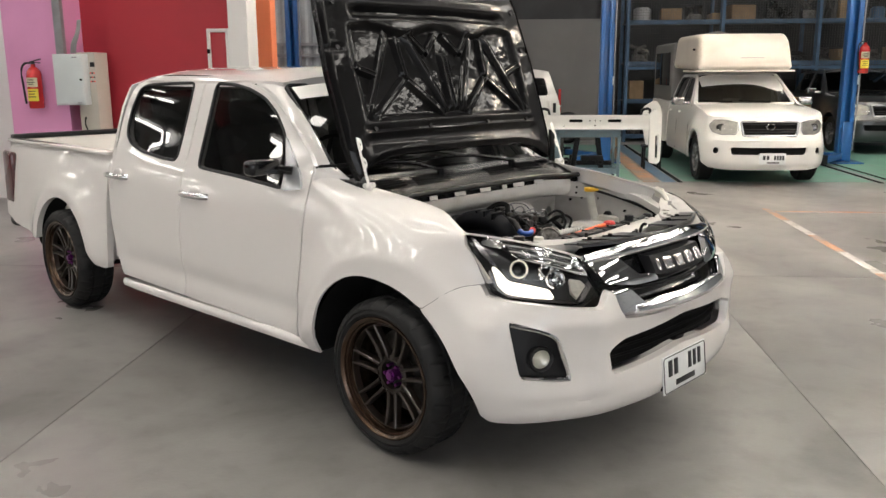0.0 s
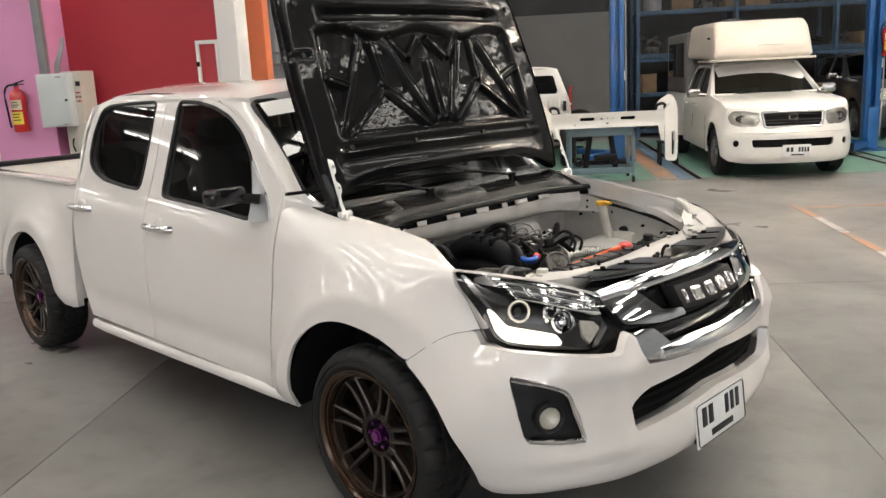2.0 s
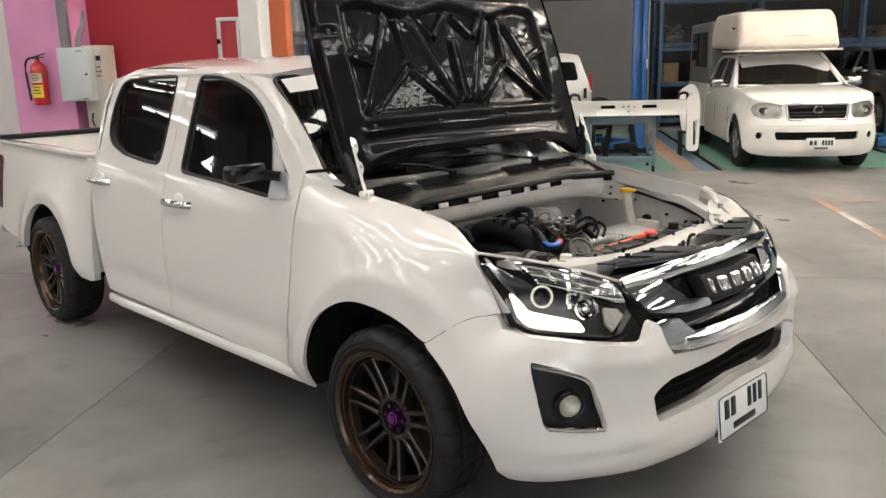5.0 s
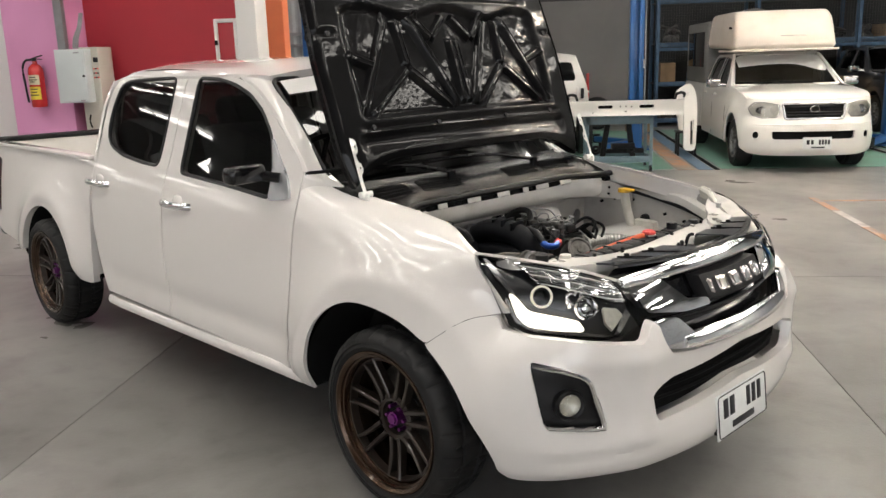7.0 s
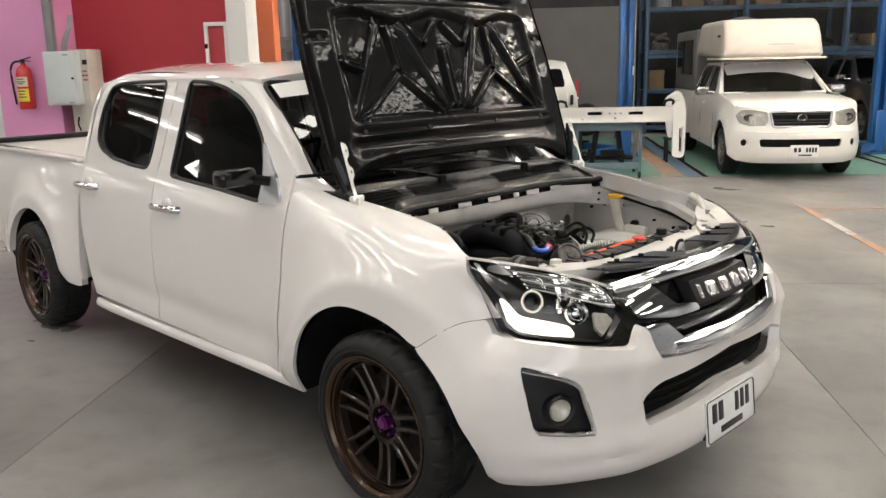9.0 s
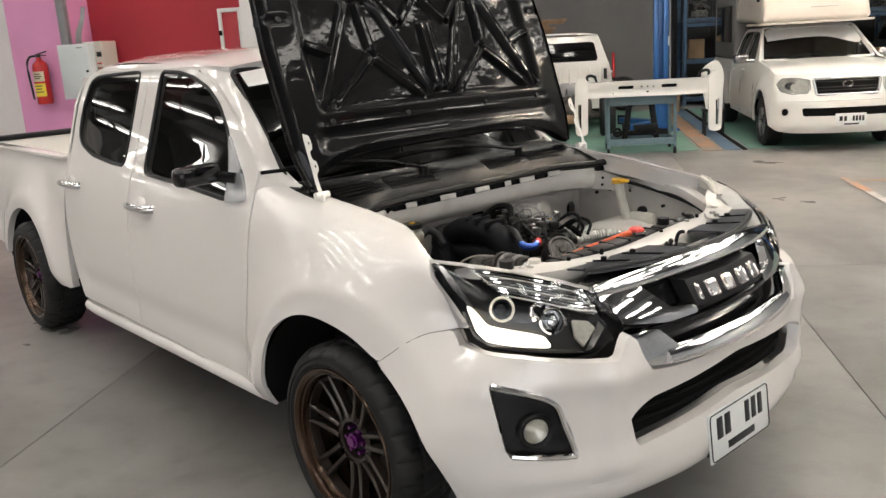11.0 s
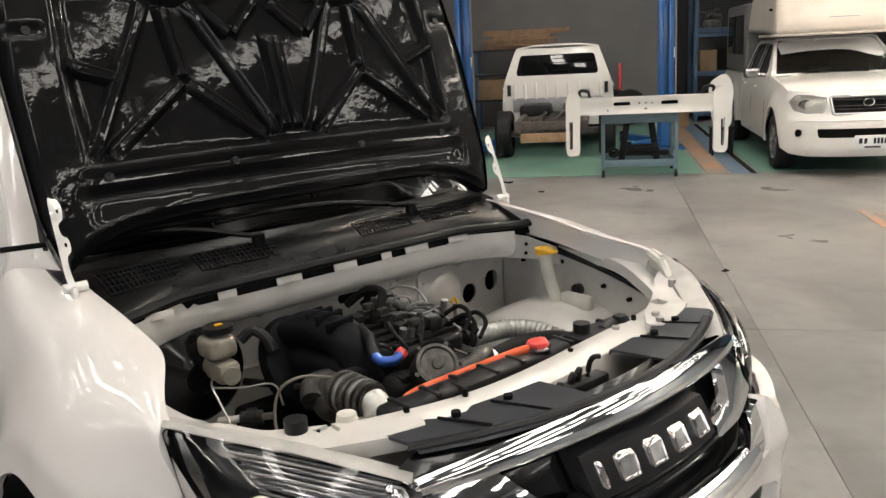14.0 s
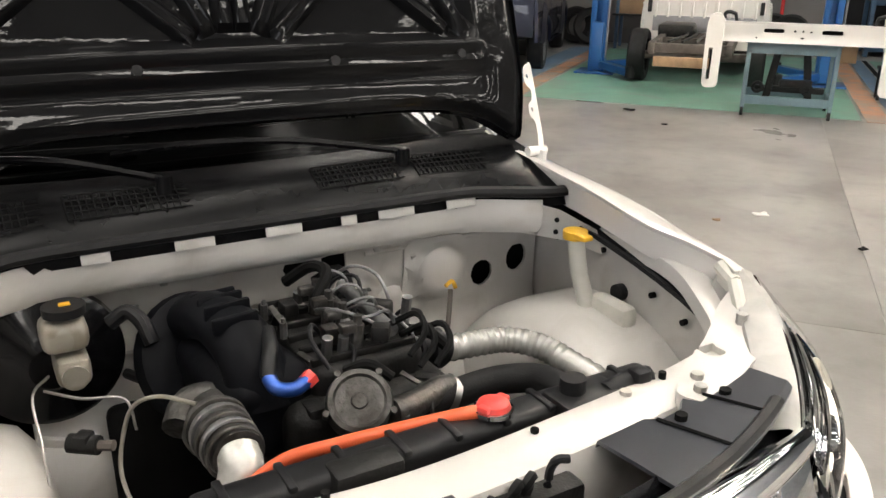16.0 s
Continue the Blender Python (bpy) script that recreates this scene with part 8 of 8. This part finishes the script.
# folded sunshade in the upper half of its windscreen
bm = panel(lambda u, v: Vector((-0.512 - 0.62 * v - 0.06 * u * u, u * (0.70 - 0.12 * v), 1.053 + 0.415 * v)), smooth_line([(-0.90, 0.56), (-0.3, 0.64), (0.35, 0.62), (0.90, 0.40), (0.92, 0.94), (0.0, 0.95), (-0.90, 0.94), (-0.90, 0.56)], 4)[:-1], step=0.05)
part("sunshade", bm, M["paper"], camper_pickup, "white folded sunshade")
# its number plate, with plain bars for the lettering
bm = bmesh.new()
box(bm, (0.825, 0.03, 0.375), (0.012, 0.34, 0.15), 0.004)
pl = part("number_plate", bm, M["plate"], camper_pickup, "white number plate with dark bars")
for y, z, wd, h in ((-0.08, 0.39, 0.035, 0.055), (-0.03, 0.39, 0.03, 0.055), (0.06, 0.39, 0.024, 0.06), (0.095, 0.39, 0.024, 0.06), (0.13, 0.39, 0.024, 0.06), (0.165, 0.39, 0.024, 0.06), (0.04, 0.325, 0.16, 0.018)):
    bm = bmesh.new()
    box(bm, (0.8325, y, z), (0.004, wd, h), 0.001)
    part("plate_bar", bm, M["ink"], pl)


# canopy on it: an overhang above the cab, a box over the bed
def canopy():
    t = thing("camper_canopy", hall(3.26, 8.06, 0, -90) @ Matrix.Diagonal((0.97, 0.97, 0.97, 1)), "cream fibreglass camper canopy over a white pickup", "camper canopy")
    bm = bmesh.new()
    secs = []
    for x, zt, zb, hw in ((-0.70, 1.64, 1.57, 0.64), (-0.725, 1.72, 1.535, 0.69), (-0.80, 1.88, 1.52, 0.70), (-0.88, 2.00, 1.52, 0.70), (-0.98, 2.05, 1.525, 0.70), (-1.4, 2.06, 1.54, 0.71), (-2.3, 2.06, 1.56, 0.74)):
        ring = []
        for y, z in rounded([(-hw, zb), (-hw + 0.06, zt), (hw - 0.06, zt), (hw, zb)], 0.09, 5):
            ring.append(bm.verts.new((x, y, z + 0.02 * (1 - (y / hw) ** 2) * (1 if z > (zt + zb) / 2 else 0))))
        secs.append(ring)
    for a, b in zip(secs, secs[1:]):
        for k in range(len(a)):
            bm.faces.new((a[k], a[(k + 1) % len(a)], b[(k + 1) % len(b)], b[k]))
    bm.faces.new(secs[0])
    bm.faces.new(secs[-1])
    part("overhang", bm, M["canopy"], t)
    bm = bmesh.new()
    tube(bm, [(x, y, 1.515) for x, y in ((-1.6, -0.705), (-1.2, -0.70), (-0.80, -0.695), (-0.72, -0.65), (-0.70, 0.0), (-0.72, 0.65), (-0.80, 0.695), (-1.2, 0.70), (-1.6, 0.705))], 0.018, 6, 4)
    part("lower_rim", bm, M["canopy"], t)
    bm = bmesh.new()
    box(bm, (-3.2, 0, 1.50), (1.78, 1.52, 0.96), 0.05, segs=3)
    part("rear_box", bm, M["grey_wall"], t, "dull grey rear box")
    for s in (-1, 1):
        bm = bmesh.new()
        box(bm, (-3.2, s * 0.762, 1.55), (1.4, 0.012, 0.55), 0.004)
        part("side_window", bm, M["glass_van"], t)
    bm = bmesh.new()
    box(bm, (-0.722, 0.10, 1.70), (0.006, 0.34, 0.022), 0.001, (0, 26, 0))
    part("lettering_bar", bm, M["conduit"], t, "faint plain bar of lettering")
    bm = bmesh.new()
    rod(bm, (-0.86, -0.70, 1.83), (-0.86, -0.735, 1.83), 0.015, 10)
    part("marker_lamp", bm, M["matt_black"], t)
    bm = bmesh.new()
    tube(bm, [(-1.2, -0.5, 2.03), (-1.6, -0.2, 2.08), (-2.0, 0.1, 2.05), (-2.4, 0.4, 2.08)], 0.045, 8)
    box(bm, (-1.7, 0.25, 2.05), (0.5, 0.5, 0.07), 0.03)
    part("roof_tarpaulin", bm, M["cloth"], t, "grey tarpaulin on the canopy roof")
    return t


canopy()
far_pickup("pickup_truck", hall(6.62, 12.35, 0, -90), "charcoal pickup parked at the back of the bays", "grey_paint")
far_pickup("pickup_truck", hall(-3.3, 13.1, 0, 98), "dark navy pickup parked behind the lifts", "navy_paint")


# chassis cab seen from behind, its bed taken off
def chassis_cab():
    t = far_pickup("pickup_truck", hall(-0.05, 12.75, 0, 90), "white pickup cab with its bed removed", "van_paint", bed=False, face=False, roof=1.52)
    for y in (-0.42, 0.42):
        bm = bmesh.new()
        box(bm, (-3.2, y, 0.52), (2.0, 0.07, 0.13), 0.008)
        part("chassis_rail", bm, M["rust"], t)
    for x in (-2.5, -3.3, -4.1):
        bm = bmesh.new()
        box(bm, (x, 0, 0.52), (0.08, 0.84, 0.10), 0.008)
        part("cross_member", bm, M["rust"], t)
    bm = bmesh.new()
    rod(bm, (-3.0, -0.68, 0.32), (-3.0, 0.68, 0.32), 0.05, 12)
    ball(bm, (-3.0, 0.0, 0.33), 0.16, 14)
    part("rear_axle", bm, M["rust"], t)
    bm = bmesh.new()
    box(bm, (-4.22, 0.05, 0.38), (0.08, 0.66, 0.11), 0.008)
    part("rear_beam", bm, M["timber"], t, "brown rear beam")
    bm = bmesh.new()
    box(bm, (-2.75, 0.28, 0.62), (0.55, 0.42, 0.16), 0.03)
    part("fuel_tank", bm, M["grime_black"], t)
    for k in range(5):
        bm = bmesh.new()
        tube(bm, [(-2.35, -0.5 + 0.2 * k, 0.66), (-2.8, -0.4 + 0.15 * k, 0.60), (-3.4, -0.3 + 0.1 * k, 0.62), (-4.0, -0.35 + 0.15 * k, 0.58)], 0.016, 6)
        part("pipe", bm, M["grime_black"] if k % 2 else M["dirty_alloy"], t)
    bm = bmesh.new()
    for k in range(9):
        box(bm, (-2.285, -0.62 + 0.155 * k, 0.86), (0.02, 0.03, 0.24), 0.006)
    part("back_ribs", bm, M["van_paint"], t)
    bm = bmesh.new()
    box(bm, (-2.27, 0, 0.66), (0.03, 1.3, 0.20), 0.008)
    part("sound_mat", bm, M["conduit"], t)
    bm = bmesh.new()
    box(bm, (-2.16, 0, 1.445), (0.02, 0.26, 0.03), 0.004)
    part("brake_lamp", bm, M["satin_black"], t)
    for s in (-1, 1):
        bm = bmesh.new()
        box(bm, (-2.30, s * 0.70, 0.88), (0.05, 0.05, 0.16), 0.01)
        part("wiring_plug", bm, M["grime_black"], t)
    return t


chassis_cab()


# ---- bed panel on a trolley ----
def bed_panel():
    t = thing("pickup_bed_frame", hall(1.03, 7.34), "white pickup bed end frame resting on a trolley", "body panel")
    H = 0.815
    bm = panel(lambda a, z: Vector((a, -0.02 - 0.012 * math.cos(z * 20), z)), rounded([(-0.72, 0.92), (0.72, 0.92), (0.72, 0.735), (-0.72, 0.735)], 0.012), [rounded([(-0.34, 0.865), (-0.16, 0.865), (-0.16, 0.825), (-0.34, 0.825)], 0.018), rounded([(0.16, 0.865), (0.34, 0.865), (0.34, 0.825), (0.16, 0.825)], 0.018)] + [ring_hole(a, 0.845, 0.011, n=8) for a in (-0.07, 0.0, 0.07)] + [ring_hole(0.0, 0.785, 0.018, 0.010), ring_hole(-0.40, 0.775, 0.010)], step=0.012, thick=0.09, inward=Vector((0, 1, 0)))
    part("cross_beam", bm, M["van_paint"], t)
    # black sheet behind the beam paints the shade in its holes
    bm = bmesh.new()
    box(bm, (0, 0.055, 0.83), (1.40, 0.01, 0.16))
    part("beam_back", bm, M["matt_black"], t)
    for s in (-1, 1):
        prof = [(s * 0.69, 0.93), (s * 0.735, 0.985), (s * 0.79, 0.985), (s * 0.835, 0.94), (s * 0.85, 0.80), (s * 0.85, 0.42), (s * 0.835, 0.31), (s * 0.77, 0.295), (s * 0.705, 0.32), (s * 0.70, 0.45), (s * 0.695, 0.70)]
        slot = [(s * 0.775, 0.67), (s * 0.815, 0.67), (s * 0.81, 0.37), (s * 0.78, 0.37)]
        bm = panel(lambda a, z: Vector((a, -0.035 + 0.05 * max(0, abs(a) - 0.74), z)), smooth_line(prof + [prof[0]], 3)[:-1], [slot], step=0.014, thick=0.06, inward=Vector((0, 1, 0)))
        part("end_post", bm, M["van_paint"], t)
        # black strip that puts shade into the post's slot
        bm = bmesh.new()
        box(bm, (s * 0.787, 0.0, 0.51), (0.02, 0.01, 0.28))
        part("slot_back", bm, M["matt_black"], t)
        bm = bmesh.new()
        box(bm, (s * 0.60, 0.04, 0.955), (0.03, 0.03, 0.08), 0.006, (0, s * 15, 0))
        tube(bm, [(s * 0.60, 0.04, 0.98), (s * 0.66, 0.03, 1.0), (s * 0.70, 0.03, 0.985), (s * 0.70, 0.03, 0.94)], 0.018, 8)
        part("latch", bm, M["satin_black"], t)
    return t


bed_panel()


def trolley():
    t = thing("trolley", hall(0.98, 7.92), "pale blue steel trolley holding a body panel", "trolley")
    for x in (-0.40, 0.40):
        for y in (-0.30, 0.30):
            bm = bmesh.new()
            box(bm, (x, y, 0.40), (0.04, 0.04, 0.66), 0.004)
            part("leg", bm, M["pale_blue"], t)
            bm = bmesh.new()
            rod(bm, (x - 0.015, y, 0.045), (x + 0.015, y, 0.045), 0.045, 16)
            part("caster", bm, M["rubber"], t)
    for c, s in (((0, -0.30, 0.16), (0.80, 0.03, 0.08)), ((0, 0.30, 0.16), (0.80, 0.03, 0.08)), ((-0.40, 0, 0.16), (0.03, 0.60, 0.06)), ((0.40, 0, 0.16), (0.03, 0.60, 0.06)), ((0, 0, 0.72), (0.88, 0.68, 0.03)), ((0, -0.31, 0.66), (0.84, 0.02, 0.10))):
        bm = bmesh.new()
        box(bm, c, s, 0.004)
        part("rail", bm, M["pale_blue"], t)
    return t


trolley()
# parts stored on and behind the trolley: a jack frame with black struts
jk = thing("jack_frame", hall(1.0, 7.95), "black jack frame stored under a trolley", "jack")
for c, s, r in (((-0.18, -0.05, 0.36), (0.07, 0.07, 0.48), (0, 8, 0)), ((0.16, 0.0, 0.36), (0.07, 0.07, 0.48), (0, -8, 0)), ((0.0, 0.0, 0.235), (0.66, 0.08, 0.06), (0, 0, 0)), ((0.05, -0.1, 0.31), (0.30, 0.10, 0.07), (0, 0, 8))):
    bm = bmesh.new()
    box(bm, c, s, 0.012, r)
    part("strut", bm, M["grime_black"], jk)
for x in (-0.30, 0.16):
    bm = bmesh.new()
    lathe(bm, [(0.03, -0.025), (0.06, -0.02), (0.06, 0.02), (0.03, 0.025)], pose(x, -0.12, 0.26, 90), 18, True)
    part("wheel", bm, M["rubber"], jk)

bm = panel(lambda a, z: Vector((a, 0.10 * z + 0.03 * math.sin(4 * a), z)), smooth_line([(0.20, 0.36), (0.40, 0.36), (0.43, 0.62), (0.44, 0.85), (0.36, 1.02), (0.24, 0.99), (0.14, 0.88), (0.16, 0.60), (0.20, 0.36)], 5)[:-1], step=0.03, thick=0.03, inward=Vector((0, 1, 0)))
ob = part("body_panel", bm, M["van_paint"])
ob.matrix_world = hall(1.80, 9.3)
tagged(ob, "white curved body panel propped beside a lift", "body panel")
bm = bmesh.new()
box(bm, (0.30, 0.06, 0.345), (0.30, 0.26, 0.03), 0.004)
for x in (0.18, 0.42):
    for y in (-0.04, 0.16):
        box(bm, (x, y, 0.168), (0.03, 0.03, 0.33), 0.003)
ob = part("stand", bm, M["grime_black"])
ob.matrix_world = hall(1.80, 9.3)
tagged(ob, "low dark steel stand under a body panel", "stand")

# ---- racks against the back ----
def rack(a, b, n, width, depth, heights, label):
    t = thing("storage_rack", hall(a, b), label, "storage rack", "storage racks")
    for k in range(n + 1):
        for y in (0, depth):
            bm = bmesh.new()
            box(bm, (k * width, y, heights[-1] / 2 + 0.2), (0.07, 0.06, heights[-1] + 0.4), 0.004)
            part("upright", bm, M["rack_steel"], t)
    for z in heights:
        bm = bmesh.new()
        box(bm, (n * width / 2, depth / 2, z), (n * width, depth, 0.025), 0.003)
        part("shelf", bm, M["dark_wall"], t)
        bm = bmesh.new()
        box(bm, (n * width / 2, -0.01, z), (n * width, 0.05, 0.09), 0.004)
        part("beam", bm, M["rack_steel"], t)
    return t


R_A, R_B = 2.3, 14.3
SHELVES = [0.12, 0.85, 1.62, 2.45, 3.3]
rack(R_A, R_B, 5, 1.9, 0.9, SHELVES, "dark steel storage rack full of parts and cartons")
rng = random.Random(11)
for lvl, z in enumerate(SHELVES[:4]):
    x = R_A + 0.1
    while x < R_A + 9.3:
        w = rng.uniform(0.16, 0.5)
        h = rng.uniform(0.15, 0.52)
        d = rng.uniform(0.3, 0.6)
        kind = rng.random()
        bm = bmesh.new()
        if kind < 0.42:
            box(bm, (0, 0, h / 2), (w, d, h), 0.006)
            box(bm, (0, -d / 2 - 0.001, h / 2), (0.05, 0.004, h * 0.98))
            ob = part("carton", bm, M["carton"], None)
            tagged(ob, "closed brown carton on a storage rack", "carton", "rack cartons")
        elif kind < 0.72:
            for k in range(4):
                tube(bm, [(rng.uniform(-w / 2, w / 2), rng.uniform(-0.2, 0.2), 0.03), (rng.uniform(-w / 2, w / 2), rng.uniform(-0.2, 0.2), h * 0.6), (rng.uniform(-w / 2, w / 2), rng.uniform(-0.2, 0.2), h)], rng.uniform(0.02, 0.05), 7)
            box(bm, (0, 0, h * 0.25), (w * 0.7, 0.3, h * 0.5), 0.03)
            ob = part("spare_part", bm, M["dirty_alloy"] if rng.random() < 0.5 else M["grime_black"], None)
            tagged(ob, "grimy metal spare part on a storage rack", "spare part", "rack parts")
        else:
            rod(bm, (0, 0, 0), (0, 0, h), w * 0.4, 16)
            rod(bm, (0, 0, h), (0, 0, h + 0.03), w * 0.3, 16)
            ob = part("drum", bm, M["rack_steel"] if rng.random() < 0.6 else M["conduit"], None)
            tagged(ob, "dull metal drum on a storage rack", "drum", "rack drums")
        ob.matrix_world = hall(x + w / 2, R_B + 0.30, z + 0.0125, rng.uniform(-8, 8))
        x += w + rng.uniform(0.03, 0.22)
# wire mesh in front of the upper part of the racks
mesh_ob = bmesh.new()
for k in range(190):
    a = R_A + 9.5 * k / 189
    box(mesh_ob, (a, R_B - 0.12, 2.35), (0.004, 0.004, 2.1))
for k in range(42):
    box(mesh_ob, (R_A + 4.75, R_B - 0.125, 1.3 + 2.1 * k / 41), (9.5, 0.004, 0.004))
ob = part("wire_mesh", mesh_ob, M["wire"], None, smooth=False)
ob.matrix_world = hall(0, 0)
tagged(ob, "grey wire mesh fence before the racks", "wire mesh", kind="stuff")
for k in range(6):
    slab("mesh_post", R_A + 1.9 * k - 0.03, R_A + 1.9 * k + 0.03, R_B - 0.16, R_B - 0.10, 0, 3.5, M["rack_steel"], "blue steel post of a wire fence", "fence post")
slab("mesh_rail", R_A, R_A + 9.5, R_B - 0.16, R_B - 0.10, 1.50, 1.56, M["rack_steel"], "blue steel rail of a wire fence", "fence rail")
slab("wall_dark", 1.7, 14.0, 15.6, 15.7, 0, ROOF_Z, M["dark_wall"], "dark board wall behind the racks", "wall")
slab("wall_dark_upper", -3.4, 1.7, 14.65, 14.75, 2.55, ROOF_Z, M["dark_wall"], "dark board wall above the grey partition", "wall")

# cartons on the floor before the racks
for a, b, w, h, tn in ((1.85, 13.2, 0.42, 0.42, 5), (4.9, 12.9, 0.5, 0.5, -10), (4.95, 12.95, 0.44, 0.34, 8), (5.55, 13.4, 0.55, 0.5, 3), (5.5, 13.4, 0.5, 0.45, -6)):
    bm = bmesh.new()
    box(bm, (0, 0, h / 2), (w, 0.4, h), 0.006)
    box(bm, (0, 0, h + 0.001), (w * 0.98, 0.05, 0.003))
    ob = part("carton", bm, M["carton"])
    stacked = (w == 0.44, w == 0.5 and h == 0.45)
    ob.matrix_world = hall(a, b, 0.5 if any(stacked) else 0.003, tn)
    tagged(ob, "brown cardboard carton stacked by the racks", "carton", "floor cartons")

# timber and panels on a bench behind the chassis cab
bench = thing("bench", hall(-0.9, 13.75), "dark steel bench loaded with timber boards", "bench")
for x in (-0.75, 0.75):
    for y in (-0.25, 0.25):
        bm = bmesh.new()
        box(bm, (x, y, 0.72), (0.05, 0.05, 1.44), 0.004)
        part("leg", bm, M["rack_steel"], bench)
for z in (0.55, 1.0, 1.44):
    bm = bmesh.new()
    box(bm, (0, 0, z + 0.015), (1.65, 0.62, 0.03), 0.004)
    part("shelf", bm, M["dark_wall"], bench)
rng = random.Random(3)
zt = 1.471
for k in range(7):
    h = rng.uniform(0.03, 0.07)
    bm = bmesh.new()
    box(bm, (0, 0, h / 2), (rng.uniform(1.0, 1.6), rng.uniform(0.15, 0.4), h), 0.004)
    ob = part("timber_board", bm, M["timber"])
    ob.matrix_world = hall(-0.9 + rng.uniform(-0.15, 0.25), 13.75, zt, rng.uniform(-4, 4))
    tagged(ob, "rough brown timber board on a bench", "timber board", "timber stack")
    zt += h + 0.001
for k, (x, w, h) in enumerate(((-0.5, 0.5, 0.36), (0.1, 0.45, 0.30), (0.6, 0.3, 0.25))):
    bm = bmesh.new()
    box(bm, (0, 0, h / 2), (w, 0.42, h), 0.006)
    ob = part("carton", bm, M["carton"])
    ob.matrix_world = hall(-0.9 + x, 13.75, 0.58, rng.uniform(-4, 4))
    tagged(ob, "brown cardboard carton on a bench shelf", "carton", "bench cartons")
# loose tyres leaning by the wall
for k, (a, b, tn) in enumerate(((-2.15, 13.9, 10), (-2.45, 14.1, -8), (1.1, 13.9, 5), (0.85, 14.1, -12))):
    bm = bmesh.new()
    lathe(bm, [(0.19, -0.09), (0.28, -0.11), (0.32, -0.08), (0.32, 0.08), (0.28, 0.11), (0.19, 0.09)], pose(0, 0, 0.32, 82), 32, True)
    ob = part("tyre", bm, M["rubber"])
    ob.matrix_world = hall(a, b, 0.0, tn)
    tagged(ob, "worn black tyre leaning on a partition", "tyre", "loose tyres")
bm = bmesh.new()
box(bm, (0, 0, 0.55), (0.06, 0.05, 1.1), 0.01)
ob = part("red_prop", bm, M["fire_red"])
ob.matrix_world = hall(0.95, 14.45)
tagged(ob, "red steel prop standing at the grey partition", "prop")
bm = bmesh.new()
rod(bm, (0, 0, 0), (0, 0, 2.6), 0.06, 14)
ob = part("bollard", bm, M["orange"])
ob.matrix_world = hall(6.15, 12.6)
tagged(ob, "orange painted steel post", "post")
bm = bmesh.new()
box(bm, (0, 0, 0.14), (0.75, 0.5, 0.28), 0.02)
ob = part("stone_block", bm, M["grey_wall"])
ob.matrix_world = hall(5.0, 12.2)
tagged(ob, "grey concrete block beside a lift post", "block")

# scraps on the floor
for x, y, r, mat in ((-1.90, 3.63, 0.05, "paper"), (-1.2, 3.6, 0.03, "matt_black"), (-5.05, 5.45, 0.06, "matt_black"), (-1.95, 3.30, 0.025, "carton"), (-4.3, 5.2, 0.03, "matt_black")):
    bm = bmesh.new()
    box(bm, (0, 0, 0.006), (r * 1.8, r, 0.008), 0.003, (0, 4, 0))
    box(bm, (r * 0.5, r * 0.3, 0.010), (r, r * 0.5, 0.004), 0.001, (6, 0, 40))
    ob = part("floor_scrap", bm, M[mat])
    ob.matrix_world = pose(x, y, 0, 0, 0, 37 * (x + y))
    tagged(ob, "small scrap lying on the concrete floor", "scrap", "floor scraps")
